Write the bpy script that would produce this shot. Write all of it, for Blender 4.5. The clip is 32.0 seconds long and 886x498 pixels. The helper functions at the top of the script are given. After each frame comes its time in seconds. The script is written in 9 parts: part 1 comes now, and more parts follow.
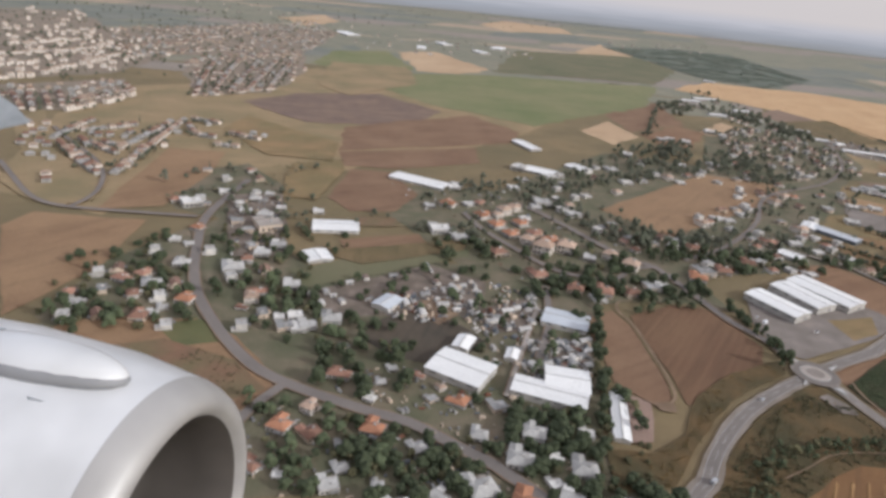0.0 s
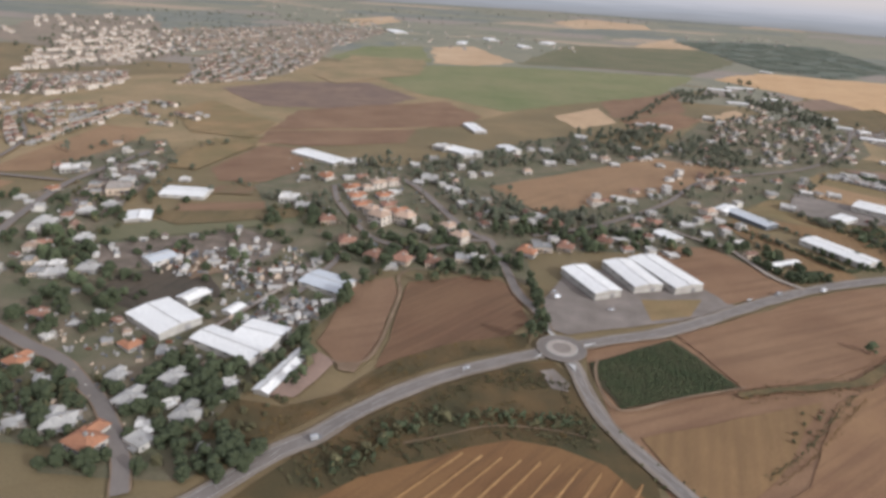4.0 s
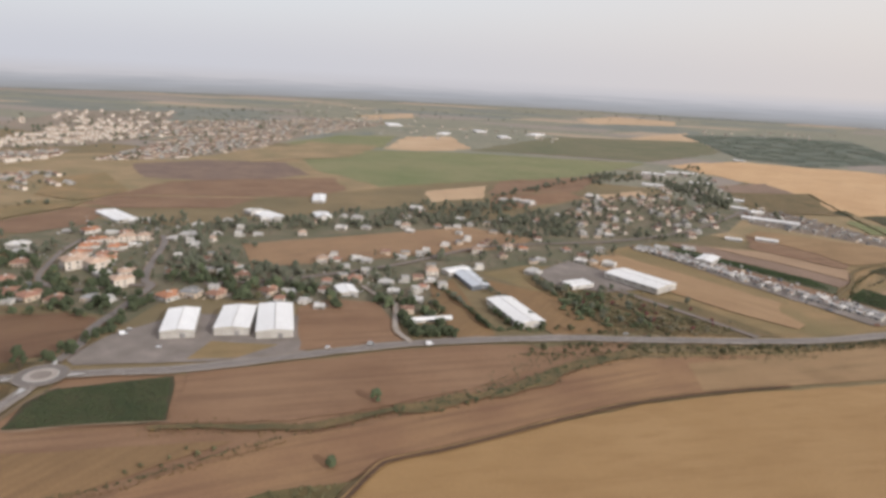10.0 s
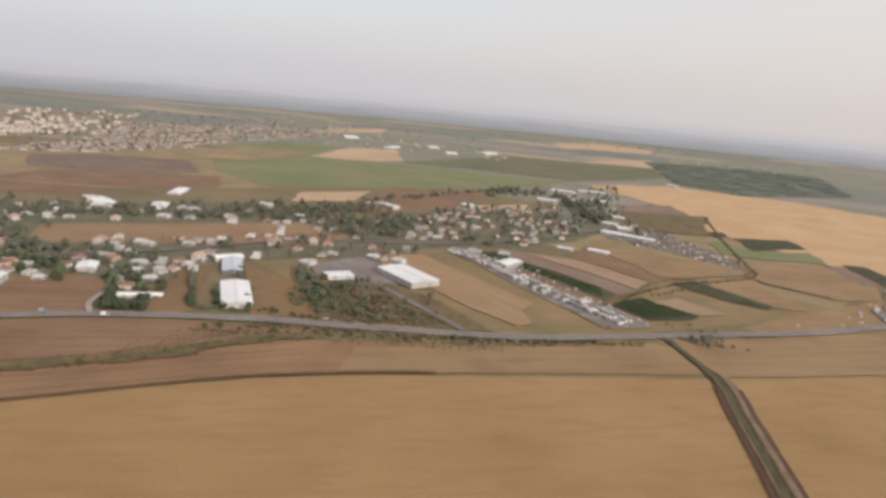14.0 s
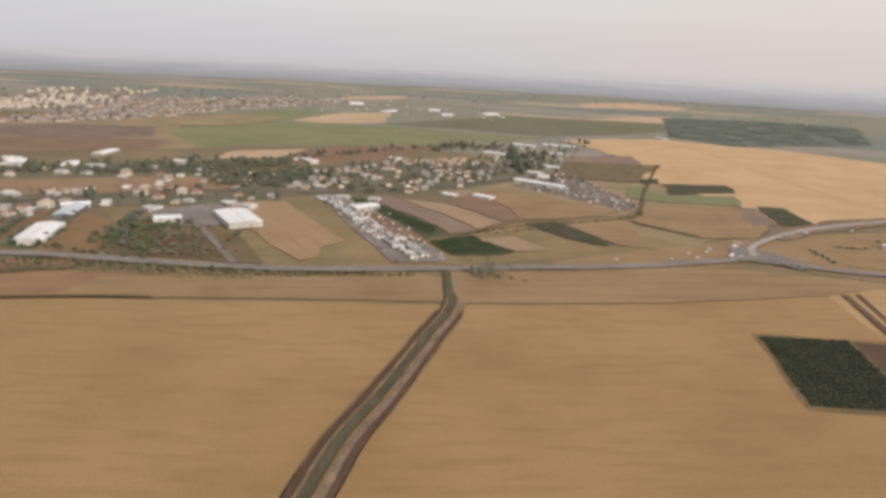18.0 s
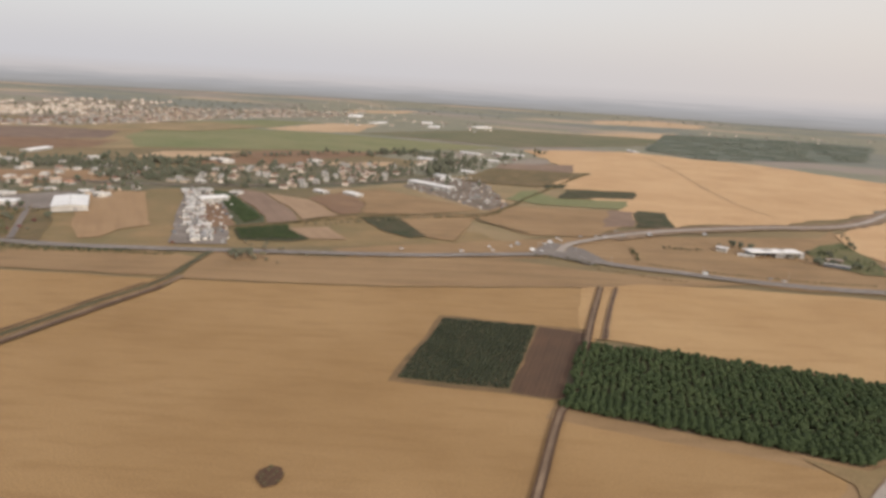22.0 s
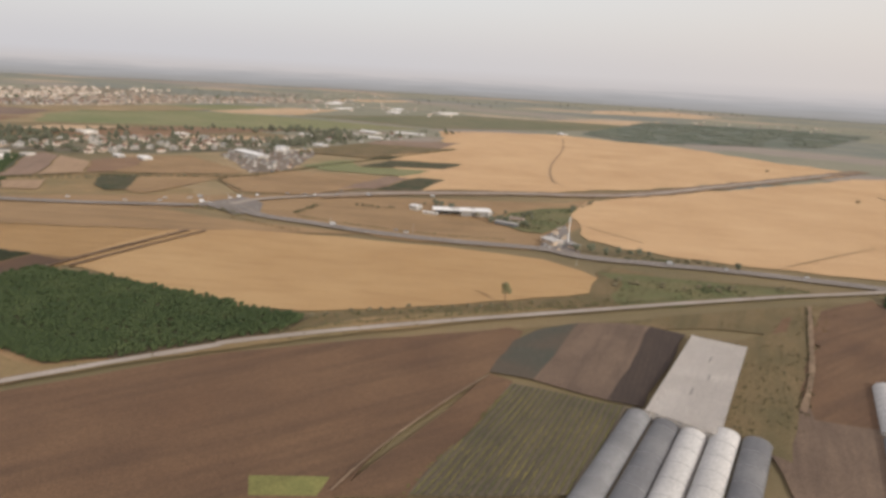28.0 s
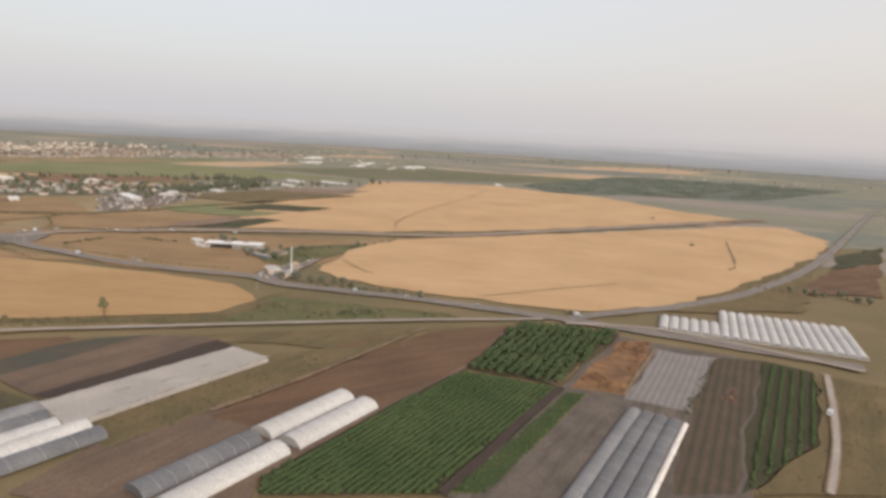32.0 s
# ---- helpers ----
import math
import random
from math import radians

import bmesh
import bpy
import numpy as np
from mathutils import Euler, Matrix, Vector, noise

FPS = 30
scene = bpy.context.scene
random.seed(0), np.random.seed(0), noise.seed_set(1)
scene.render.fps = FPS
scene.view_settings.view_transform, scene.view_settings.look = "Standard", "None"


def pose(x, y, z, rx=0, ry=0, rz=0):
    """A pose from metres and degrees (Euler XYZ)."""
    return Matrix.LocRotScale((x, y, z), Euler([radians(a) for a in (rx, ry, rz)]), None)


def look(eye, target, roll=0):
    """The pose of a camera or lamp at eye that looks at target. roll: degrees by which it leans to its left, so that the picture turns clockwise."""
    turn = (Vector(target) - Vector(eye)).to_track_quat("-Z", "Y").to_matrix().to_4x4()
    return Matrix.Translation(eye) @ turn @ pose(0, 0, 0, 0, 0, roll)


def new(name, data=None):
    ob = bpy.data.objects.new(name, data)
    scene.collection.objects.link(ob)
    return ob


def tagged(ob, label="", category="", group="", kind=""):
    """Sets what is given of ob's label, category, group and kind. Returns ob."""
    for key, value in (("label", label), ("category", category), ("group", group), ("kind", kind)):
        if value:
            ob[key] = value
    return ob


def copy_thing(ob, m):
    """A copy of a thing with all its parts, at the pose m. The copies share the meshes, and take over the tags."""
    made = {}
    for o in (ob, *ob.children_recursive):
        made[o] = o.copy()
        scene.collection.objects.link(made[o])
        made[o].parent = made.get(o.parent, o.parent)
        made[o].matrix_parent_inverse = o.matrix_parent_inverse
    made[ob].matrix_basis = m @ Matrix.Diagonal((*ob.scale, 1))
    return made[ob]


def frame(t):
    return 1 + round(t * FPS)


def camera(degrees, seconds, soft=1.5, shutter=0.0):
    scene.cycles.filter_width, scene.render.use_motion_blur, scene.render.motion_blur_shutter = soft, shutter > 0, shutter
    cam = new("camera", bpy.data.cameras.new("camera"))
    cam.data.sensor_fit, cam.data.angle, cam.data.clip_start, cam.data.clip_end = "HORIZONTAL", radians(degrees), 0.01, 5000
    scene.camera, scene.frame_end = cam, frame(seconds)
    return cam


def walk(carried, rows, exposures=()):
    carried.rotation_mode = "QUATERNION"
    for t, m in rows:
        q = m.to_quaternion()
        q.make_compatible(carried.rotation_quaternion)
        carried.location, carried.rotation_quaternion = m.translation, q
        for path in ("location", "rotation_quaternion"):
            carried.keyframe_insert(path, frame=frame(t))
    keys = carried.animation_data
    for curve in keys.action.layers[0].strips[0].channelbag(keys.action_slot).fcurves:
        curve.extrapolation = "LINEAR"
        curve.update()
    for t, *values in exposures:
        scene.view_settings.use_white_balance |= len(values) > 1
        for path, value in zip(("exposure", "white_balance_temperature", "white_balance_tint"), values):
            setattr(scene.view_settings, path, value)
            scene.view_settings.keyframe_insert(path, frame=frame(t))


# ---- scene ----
cam = camera(69.28, 32.0, soft=3.4)
# seconds, place, (yaw, pitch, roll)
PATH = [
    (0, (-5.73, 2.78, 132.08), (-6.430, -22.816, 6.030)),
    (0.5, (12.93, 1.66, 130.81), (-5.043, -22.889, 6.213)),
    (1, (31.50, 1.01, 129.55), (-4.117, -23.398, 5.393)),
    (1.5, (49.97, 0.78, 128.32), (-2.860, -23.780, 4.841)),
    (2, (68.37, 0.95, 127.10), (-0.811, -24.447, 4.138)),
    (2.5, (86.69, 1.47, 125.90), (0.317, -24.954, 4.440)),
    (4.5, (159.25, 6.55, 121.25), (5.058, -22.740, 3.084)),
    (5, (177.22, 8.47, 120.13), (5.483, -22.935, 2.456)),
    (5.5, (195.12, 10.59, 119.02), (5.667, -22.504, 3.027)),
    (6, (212.97, 12.90, 117.93), (6.576, -23.127, 2.760)),
    (6.5, (230.76, 15.38, 116.86), (7.696, -21.524, 2.823)),
    (7, (248.49, 18.03, 115.80), (8.569, -21.240, 1.806)),
    (7.5, (266.17, 20.82, 114.75), (9.542, -19.601, 2.144)),
    (8, (283.81, 23.75, 113.72), (10.326, -18.648, 2.404)),
    (8.5, (301.40, 26.81, 112.71), (11.071, -17.746, 3.189)),
    (9, (318.93, 29.98, 111.70), (11.717, -16.348, 3.134)),
    (9.5, (336.43, 33.27, 110.70), (12.243, -15.790, 2.317)),
    (10, (353.87, 36.66, 109.71), (12.473, -14.865, 2.922)),
    (10.5, (371.27, 40.15, 108.72), (13.080, -13.961, 2.699)),
    (11, (388.62, 43.74, 107.74), (13.391, -12.308, 2.417)),
    (11.5, (405.93, 47.43, 106.75), (13.393, -13.505, 2.780)),
    (12, (423.19, 51.21, 105.76), (13.380, -13.746, 3.404)),
    (12.5, (440.41, 55.09, 104.77), (12.970, -13.752, 4.501)),
    (13, (457.57, 59.08, 103.78), (13.184, -13.025, 4.162)),
    (13.5, (474.69, 63.17, 102.78), (13.233, -12.493, 6.025)),
    (14, (491.75, 67.37, 101.78), (13.743, -12.892, 5.517)),
    (14.5, (508.76, 71.68, 100.77), (14.724, -13.264, 5.056)),
    (15, (525.72, 76.12, 99.76), (15.500, -14.670, 4.403)),
    (15.5, (542.62, 80.68, 98.75), (15.731, -15.736, 4.120)),
    (17.5, (609.62, 100.33, 94.65), (17.708, -15.314, 2.030)),
    (18, (626.24, 105.66, 93.62), (19.696, -15.822, 2.972)),
    (18.5, (642.81, 111.15, 92.59), (24.123, -17.637, 2.480)),
    (19, (659.33, 116.82, 91.55), (23.395, -15.985, 1.612)),
    (19.5, (675.81, 122.67, 90.51), (23.984, -15.658, 2.098)),
    (20, (692.25, 128.70, 89.47), (23.237, -16.420, 1.553)),
    (20.5, (708.66, 134.93, 88.43), (23.408, -16.758, 3.083)),
    (21, (725.03, 141.34, 87.39), (23.940, -15.523, 3.290)),
    (21.5, (741.38, 147.95, 86.36), (24.455, -15.622, 2.942)),
    (22, (757.71, 154.76, 85.32), (24.620, -14.332, 3.345)),
    (22.5, (774.02, 161.76, 84.30), (25.204, -13.626, 3.804)),
    (23, (790.32, 168.96, 83.27), (25.767, -13.326, 3.204)),
    (23.5, (806.60, 176.36, 82.26), (25.909, -12.675, 3.376)),
    (24, (822.87, 183.95, 81.26), (25.732, -12.914, 3.992)),
    (24.5, (839.14, 191.74, 80.27), (26.231, -12.531, 4.383)),
    (25, (855.41, 199.71, 79.31), (27.045, -13.228, 4.483)),
    (25.5, (871.69, 207.87, 78.36), (27.724, -14.253, 4.046)),
    (27.5, (937.09, 242.23, 74.90), (29.980, -16.218, 2.300)),
    (28, (953.54, 251.20, 74.14), (30.563, -14.888, 3.154)),
    (28.5, (970.05, 260.29, 73.43), (31.163, -14.310, 3.636)),
    (29, (986.63, 269.49, 72.78), (31.911, -14.245, 2.765)),
    (29.5, (1003.29, 278.77, 72.20), (31.819, -13.762, 2.752)),
    (30, (1020.04, 288.12, 71.69), (32.361, -13.333, 2.812)),
    (30.5, (1036.91, 297.51, 71.25), (32.940, -12.550, 2.370)),
    (31, (1053.90, 306.91, 70.90), (33.643, -11.140, 2.769)),
    (31.5, (1071.03, 316.29, 70.64), (33.578, -10.435, 3.203)),
    (32, (1088.31, 325.63, 70.49), (34.118, -9.902, 3.026)),
]
def aim(place, yaw, pitch, roll):
    return Matrix.Translation(place) @ pose(0, 0, 0, 0, 0, yaw) @ pose(0, 0, 0, 90 + pitch, 0, 0) @ pose(0, 0, 0, 0, 0, roll)


walk(cam, [(t, aim(place, *turn)) for t, place, turn in PATH], exposures=[(0.0, 0.09, 5250, 10), (2.5, 0.10, 5250, 10), (6.0, 0.19, 5250, 10), (9.0, 0.19, 5420, 10), (12.0, 0.13, 5580, 10), (32.0, 0.14, 5820, 10)])

# ---- light: hazy low sun behind the right shoulder, pale sky ----
SUN_DIR = Vector((0.80, -0.46, 0.42)).normalized()
world = bpy.data.worlds.new("sky")
scene.world = world
world.use_nodes = True
wn, wl = world.node_tree.nodes, world.node_tree.links
wn.clear()
sky = wn.new("ShaderNodeTexSky")
sky.sky_type = "NISHITA"
sky.sun_disc = False
sky.sun_elevation = math.asin(SUN_DIR.z)
sky.sun_rotation = math.atan2(SUN_DIR.x, SUN_DIR.y)
sky.dust_density = 6.0
sky.air_density = 1.5
b1, b2, addn, wout = (wn.new(k) for k in ("ShaderNodeBackground", "ShaderNodeBackground", "ShaderNodeAddShader", "ShaderNodeOutputWorld"))
b1.inputs[1].default_value = 0.05
# the haze of the sky is a little warmer towards the sun
geo, dot, warm = wn.new("ShaderNodeTexCoord"), wn.new("ShaderNodeVectorMath"), wn.new("ShaderNodeValToRGB")
dot.operation = "DOT_PRODUCT"
dot.inputs[1].default_value = (SUN_DIR.x * 0.5, SUN_DIR.y * 0.5, 0.0)
lift = wn.new("ShaderNodeMath")
lift.operation, lift.inputs[1].default_value = "ADD", 0.5
warm.color_ramp.elements[0].position, warm.color_ramp.elements[0].color = 0.0, (0.628, 0.577, 0.540, 1)
warm.color_ramp.elements[1].position, warm.color_ramp.elements[1].color = 1.0, (0.770, 0.605, 0.460, 1)
middle = warm.color_ramp.elements.new(0.45)
middle.color = (0.735, 0.606, 0.496, 1)
wl.new(geo.outputs["Generated"], dot.inputs[0])
wl.new(dot.outputs["Value"], lift.inputs[0])
wl.new(lift.outputs[0], warm.inputs[0])
wl.new(warm.outputs[0], b2.inputs[0])
b2.inputs[1].default_value = 0.90
wl.new(sky.outputs[0], b1.inputs[0])
wl.new(b1.outputs[0], addn.inputs[0])
wl.new(b2.outputs[0], addn.inputs[1])
wl.new(addn.outputs[0], wout.inputs[0])
sun_data = bpy.data.lights.new("sun", "SUN")
sun_data.energy, sun_data.angle, sun_data.color = 2.45, radians(4.0), (1.0, 0.905, 0.775)
sun = new("sun", sun_data)
sun.matrix_world = look((0, 0, 900), tuple(Vector((0, 0, 900)) - SUN_DIR))


U = 0.48  # plan units to a metre

# ---- materials ----
MATS = {}


def muted(colour, keep=0.92):
    """Haze put into the base colours: a little of each colour's strength is lost."""
    grey = 0.3 * colour[0] + 0.59 * colour[1] + 0.11 * colour[2]
    return tuple(grey + (v - grey) * keep for v in colour)


def surface(name, a, b, scale=0.08, rough=0.9, c=None, rows=None, bump=0.0, fine=1.2, per_object=0.0, metal=0.0, coarse=0.006, streak=None):
    """Two colours mixed by a noise of that scale, a third by a coarse one; rows: spacing in metres, turn in degrees, colour, share;
    streak: length and width in metres, turn, colour, share of long uneven drill and tyre marks."""
    a, b, c = (muted(v) if v else v for v in (a, b, c))
    m = bpy.data.materials.new(name)
    m.use_nodes = True
    n, l = m.node_tree.nodes, m.node_tree.links
    bsdf = n["Principled BSDF"]
    bsdf.inputs["Roughness"].default_value = rough
    bsdf.inputs["Metallic"].default_value = metal
    bsdf.inputs["Specular IOR Level"].default_value = 0.25
    co = n.new("ShaderNodeTexCoord")

    def noise_of(size, detail=4.0):
        t = n.new("ShaderNodeTexNoise")
        t.inputs["Scale"].default_value, t.inputs["Detail"].default_value = size / U, detail
        l.new(co.outputs["Object"], t.inputs["Vector"])
        r = n.new("ShaderNodeMapRange")
        r.inputs[1].default_value, r.inputs[2].default_value = 0.32, 0.68
        l.new(t.outputs[0], r.inputs[0])
        return r.outputs[0]

    def mixed(fac, one, two):
        x = n.new("ShaderNodeMix")
        x.data_type = "RGBA"
        for sock, v in ((x.inputs[0], fac), (x.inputs[6], one), (x.inputs[7], two)):
            if isinstance(v, (tuple, float)):
                sock.default_value = (*v, 1) if isinstance(v, tuple) else v
            else:
                l.new(v, sock)
        return x.outputs[2]

    col = mixed(noise_of(scale), a, b)
    if c:
        col = mixed(noise_of(coarse, 3.0), col, c)
    small = noise_of(fine, 3.0)
    dark = n.new("ShaderNodeMapRange")
    dark.inputs[3].default_value, dark.inputs[4].default_value = 0.78, 1.18
    l.new(small, dark.inputs[0])
    if rows:
        gap, turn, colour, share = rows
        colour = muted(colour)
        mp = n.new("ShaderNodeMapping")
        mp.inputs["Rotation"].default_value = (0, 0, radians(turn))
        l.new(co.outputs["Object"], mp.inputs[0])
        wv = n.new("ShaderNodeTexWave")
        wv.inputs["Scale"].default_value = 0.314 / gap / U
        wv.inputs["Distortion"].default_value, wv.inputs["Detail"].default_value, wv.inputs["Detail Scale"].default_value = 0.6, 2.0, 0.4
        l.new(mp.outputs[0], wv.inputs[0])
        st = n.new("ShaderNodeMath")
        st.operation = "MULTIPLY"
        st.inputs[1].default_value = share
        l.new(wv.outputs[1], st.inputs[0])
        col = mixed(st.outputs[0], col, colour)
    if streak:
        long, wide, turn, colour, share = streak
        mp, sc, tx, rg = n.new("ShaderNodeMapping"), n.new("ShaderNodeMapping"), n.new("ShaderNodeTexNoise"), n.new("ShaderNodeMapRange")
        mp.inputs["Rotation"].default_value = (0, 0, radians(turn))
        sc.inputs["Scale"].default_value = (1 / (wide * U), 1 / (long * U), 1)
        tx.inputs["Scale"].default_value, tx.inputs["Detail"].default_value = 1.0, 4.0
        rg.inputs[1].default_value, rg.inputs[2].default_value, rg.inputs[4].default_value = 0.47, 0.7, share
        l.new(co.outputs["Object"], mp.inputs[0])
        l.new(mp.outputs[0], sc.inputs[0])
        l.new(sc.outputs[0], tx.inputs["Vector"])
        l.new(tx.outputs[0], rg.inputs[0])
        col = mixed(rg.outputs[0], col, muted(colour))
    hsv = n.new("ShaderNodeHueSaturation")
    l.new(col, hsv.inputs["Color"])
    val = dark.outputs[0]
    if per_object:
        info = n.new("ShaderNodeObjectInfo")
        rr = n.new("ShaderNodeMapRange")
        rr.inputs[3].default_value, rr.inputs[4].default_value = 1 - per_object, 1 + per_object
        l.new(info.outputs["Random"], rr.inputs[0])
        mm = n.new("ShaderNodeMath")
        mm.operation = "MULTIPLY"
        l.new(rr.outputs[0], mm.inputs[0])
        l.new(val, mm.inputs[1])
        val = mm.outputs[0]
    l.new(val, hsv.inputs["Value"])
    l.new(hsv.outputs[0], bsdf.inputs["Base Color"])
    if bump:
        bp = n.new("ShaderNodeBump")
        bp.inputs["Strength"].default_value = 0.8
        bp.inputs["Distance"].default_value = bump * U
        l.new(small, bp.inputs["Height"])
        l.new(bp.outputs[0], bsdf.inputs["Normal"])
    MATS[name] = m
    return m


surface("land", (0.25, 0.18, 0.088), (0.19, 0.14, 0.07), 0.014, c=(0.148, 0.12, 0.06), bump=0.3, coarse=0.005, streak=(90, 9, 65, (0.15, 0.112, 0.055), 0.45))
surface("dry_grass", (0.295, 0.195, 0.09), (0.235, 0.158, 0.072), 0.03, c=(0.182, 0.142, 0.062), bump=0.3, coarse=0.014, streak=(120, 10, 65, (0.172, 0.12, 0.054), 0.45))
surface("gold_fallow", (0.262, 0.166, 0.078), (0.215, 0.136, 0.064), 0.03, c=(0.298, 0.194, 0.094), bump=0.2, coarse=0.012, streak=(120, 9, 60, (0.178, 0.112, 0.053), 0.5))
surface("warm_stubble", (0.30, 0.19, 0.095), (0.262, 0.163, 0.08), 0.03, c=(0.33, 0.215, 0.11), bump=0.2, coarse=0.012, streak=(120, 9, 127, (0.225, 0.14, 0.07), 0.45))
surface("warm_brown", (0.252, 0.154, 0.08), (0.212, 0.128, 0.067), 0.03, c=(0.282, 0.178, 0.092), bump=0.2, coarse=0.012, streak=(120, 9, 40, (0.178, 0.107, 0.057), 0.45))
surface("tan_strip", (0.30, 0.2, 0.118), (0.258, 0.17, 0.1), 0.03, c=(0.335, 0.228, 0.135), coarse=0.014, streak=(110, 7, 127, (0.23, 0.15, 0.09), 0.5))
surface("mauve_soil", (0.21, 0.142, 0.1), (0.178, 0.118, 0.084), 0.03, c=(0.235, 0.16, 0.112), coarse=0.014, streak=(110, 7, 127, (0.15, 0.1, 0.07), 0.5))
surface("strip_green", (0.062, 0.076, 0.034), (0.078, 0.086, 0.04), 0.06, c=(0.1, 0.094, 0.05), coarse=0.03, bump=0.4, streak=(90, 5, 127, (0.05, 0.058, 0.027), 0.5))
surface("wheat_mid", (0.382, 0.237, 0.098), (0.333, 0.2, 0.08), 0.02, c=(0.418, 0.272, 0.12), rows=(14.0, 65, (0.342, 0.206, 0.083), 0.06), bump=0.25, coarse=0.009, streak=(50, 9, 65, (0.283, 0.165, 0.066), 0.4))
surface("green_crop", (0.135, 0.155, 0.058), (0.165, 0.175, 0.072), 0.02, c=(0.21, 0.195, 0.092), bump=0.2, coarse=0.005, streak=(160, 16, 70, (0.19, 0.175, 0.085), 0.55))
surface("green_dull", (0.125, 0.126, 0.062), (0.098, 0.106, 0.052), 0.02, c=(0.155, 0.138, 0.076), streak=(120, 14, 70, (0.165, 0.14, 0.08), 0.5))
# haze is painted into the green of the far groves
surface("hazed_green", (0.082, 0.104, 0.078), (0.105, 0.122, 0.092), 0.03, c=(0.14, 0.145, 0.11), coarse=0.01)
surface("pale_stubble", (0.420, 0.284, 0.158), (0.357, 0.242, 0.137), 0.03, c=(0.473, 0.336, 0.200))
surface("burnt", (0.135, 0.092, 0.072), (0.215, 0.145, 0.10), 0.035, c=(0.15, 0.104, 0.082), coarse=0.012, streak=(90, 14, 80, (0.24, 0.165, 0.11), 0.6))
surface("brown_soil", (0.196, 0.114, 0.064), (0.157, 0.091, 0.053), 0.03, c=(0.231, 0.143, 0.082), rows=(5.0, 62, (0.207, 0.126, 0.071), 0.25), bump=0.2, coarse=0.014, streak=(100, 7, 62, (0.132, 0.076, 0.044), 0.55))
surface("furrow", (0.15, 0.08, 0.043), (0.115, 0.062, 0.036), 0.03, c=(0.172, 0.1, 0.052), rows=(7.0, 38, (0.18, 0.108, 0.056), 0.35), bump=0.2, coarse=0.015, streak=(110, 8, 38, (0.095, 0.055, 0.03), 0.6))
surface("red_streaky", (0.225, 0.125, 0.064), (0.185, 0.1, 0.053), 0.03, c=(0.275, 0.165, 0.077), rows=(9.0, 52, (0.25, 0.146, 0.068), 0.25), bump=0.2, coarse=0.012, streak=(120, 6, 52, (0.145, 0.08, 0.045), 0.6))
surface("pink_earth", (0.275, 0.185, 0.14), (0.23, 0.152, 0.115), 0.06, c=(0.30, 0.21, 0.165), coarse=0.03, bump=0.2)
surface("dark_soil", (0.112, 0.062, 0.034), (0.085, 0.048, 0.028), 0.05, c=(0.072, 0.044, 0.027), coarse=0.03, rows=(3.0, -8, (0.13, 0.075, 0.042), 0.35), streak=(40, 3, -8, (0.06, 0.036, 0.023), 0.5))
surface("dark_earth", (0.132, 0.074, 0.039), (0.102, 0.058, 0.033), 0.03, c=(0.162, 0.095, 0.05), rows=(3.5, 25, (0.15, 0.087, 0.047), 0.25), bump=0.2, coarse=0.014, streak=(110, 9, 25, (0.076, 0.046, 0.029), 0.6))
surface("black_ground", (0.05, 0.036, 0.029), (0.062, 0.044, 0.034), 0.08, rows=(3.0, -8, (0.04, 0.03, 0.025), 0.4), streak=(50, 4, -8, (0.075, 0.052, 0.038), 0.4))
surface("ash_soil", (0.118, 0.097, 0.08), (0.092, 0.076, 0.063), 0.08, c=(0.15, 0.122, 0.098), bump=0.2, coarse=0.05, streak=(50, 4, -5, (0.07, 0.058, 0.048), 0.6))
surface("grey_soil", (0.14, 0.095, 0.066), (0.108, 0.075, 0.053), 0.05, c=(0.165, 0.113, 0.077), bump=0.2, coarse=0.03, streak=(60, 6, -6, (0.085, 0.06, 0.045), 0.55))
surface("red_earth", (0.22, 0.12, 0.07), (0.17, 0.10, 0.06), 0.05, c=(0.15, 0.12, 0.06), coarse=0.03, bump=0.2)
surface("wheat", (0.300, 0.182, 0.069), (0.262, 0.156, 0.057), 0.02, c=(0.33, 0.206, 0.084), rows=(14.0, 65, (0.264, 0.156, 0.058), 0.06), bump=0.25, coarse=0.009, streak=(40, 8, 65, (0.222, 0.127, 0.046), 0.42))
# far wheat: the near wheat's colour, paled to imitate haze
surface("wheat_hazed", (0.475, 0.304, 0.149), (0.424, 0.264, 0.125), 0.015, c=(0.515, 0.34, 0.173), rows=(14.0, 65, (0.444, 0.277, 0.132), 0.05), bump=0.25, coarse=0.008, streak=(60, 12, 65, (0.39, 0.235, 0.108), 0.34))
surface("stubble", (0.262, 0.158, 0.066), (0.212, 0.126, 0.053), 0.03, c=(0.185, 0.118, 0.052), rows=(8.0, 15, (0.18, 0.106, 0.05), 0.35), bump=0.2, streak=(90, 7, 15, (0.15, 0.092, 0.042), 0.5))
surface("straw", (0.34, 0.18, 0.07), (0.20, 0.105, 0.048), 0.15, c=(0.15, 0.085, 0.045), coarse=0.06, bump=0.4)
surface("scrub", (0.125, 0.10, 0.042), (0.19, 0.128, 0.05), 0.05, c=(0.07, 0.078, 0.03), coarse=0.02, bump=0.5)
surface("golden_scrub", (0.168, 0.1, 0.038), (0.105, 0.072, 0.03), 0.05, c=(0.066, 0.058, 0.026), coarse=0.02, bump=0.5)
surface("mown_stubble", (0.19, 0.096, 0.036), (0.155, 0.079, 0.031), 0.03, c=(0.222, 0.122, 0.045), rows=(1.6, 145, (0.125, 0.066, 0.027), 0.35), bump=0.3, coarse=0.02, streak=(60, 4, 40, (0.105, 0.058, 0.027), 0.5))
surface("straw_row", (0.335, 0.20, 0.078), (0.27, 0.152, 0.056), 0.25, c=(0.21, 0.115, 0.042), coarse=0.04, bump=0.3)
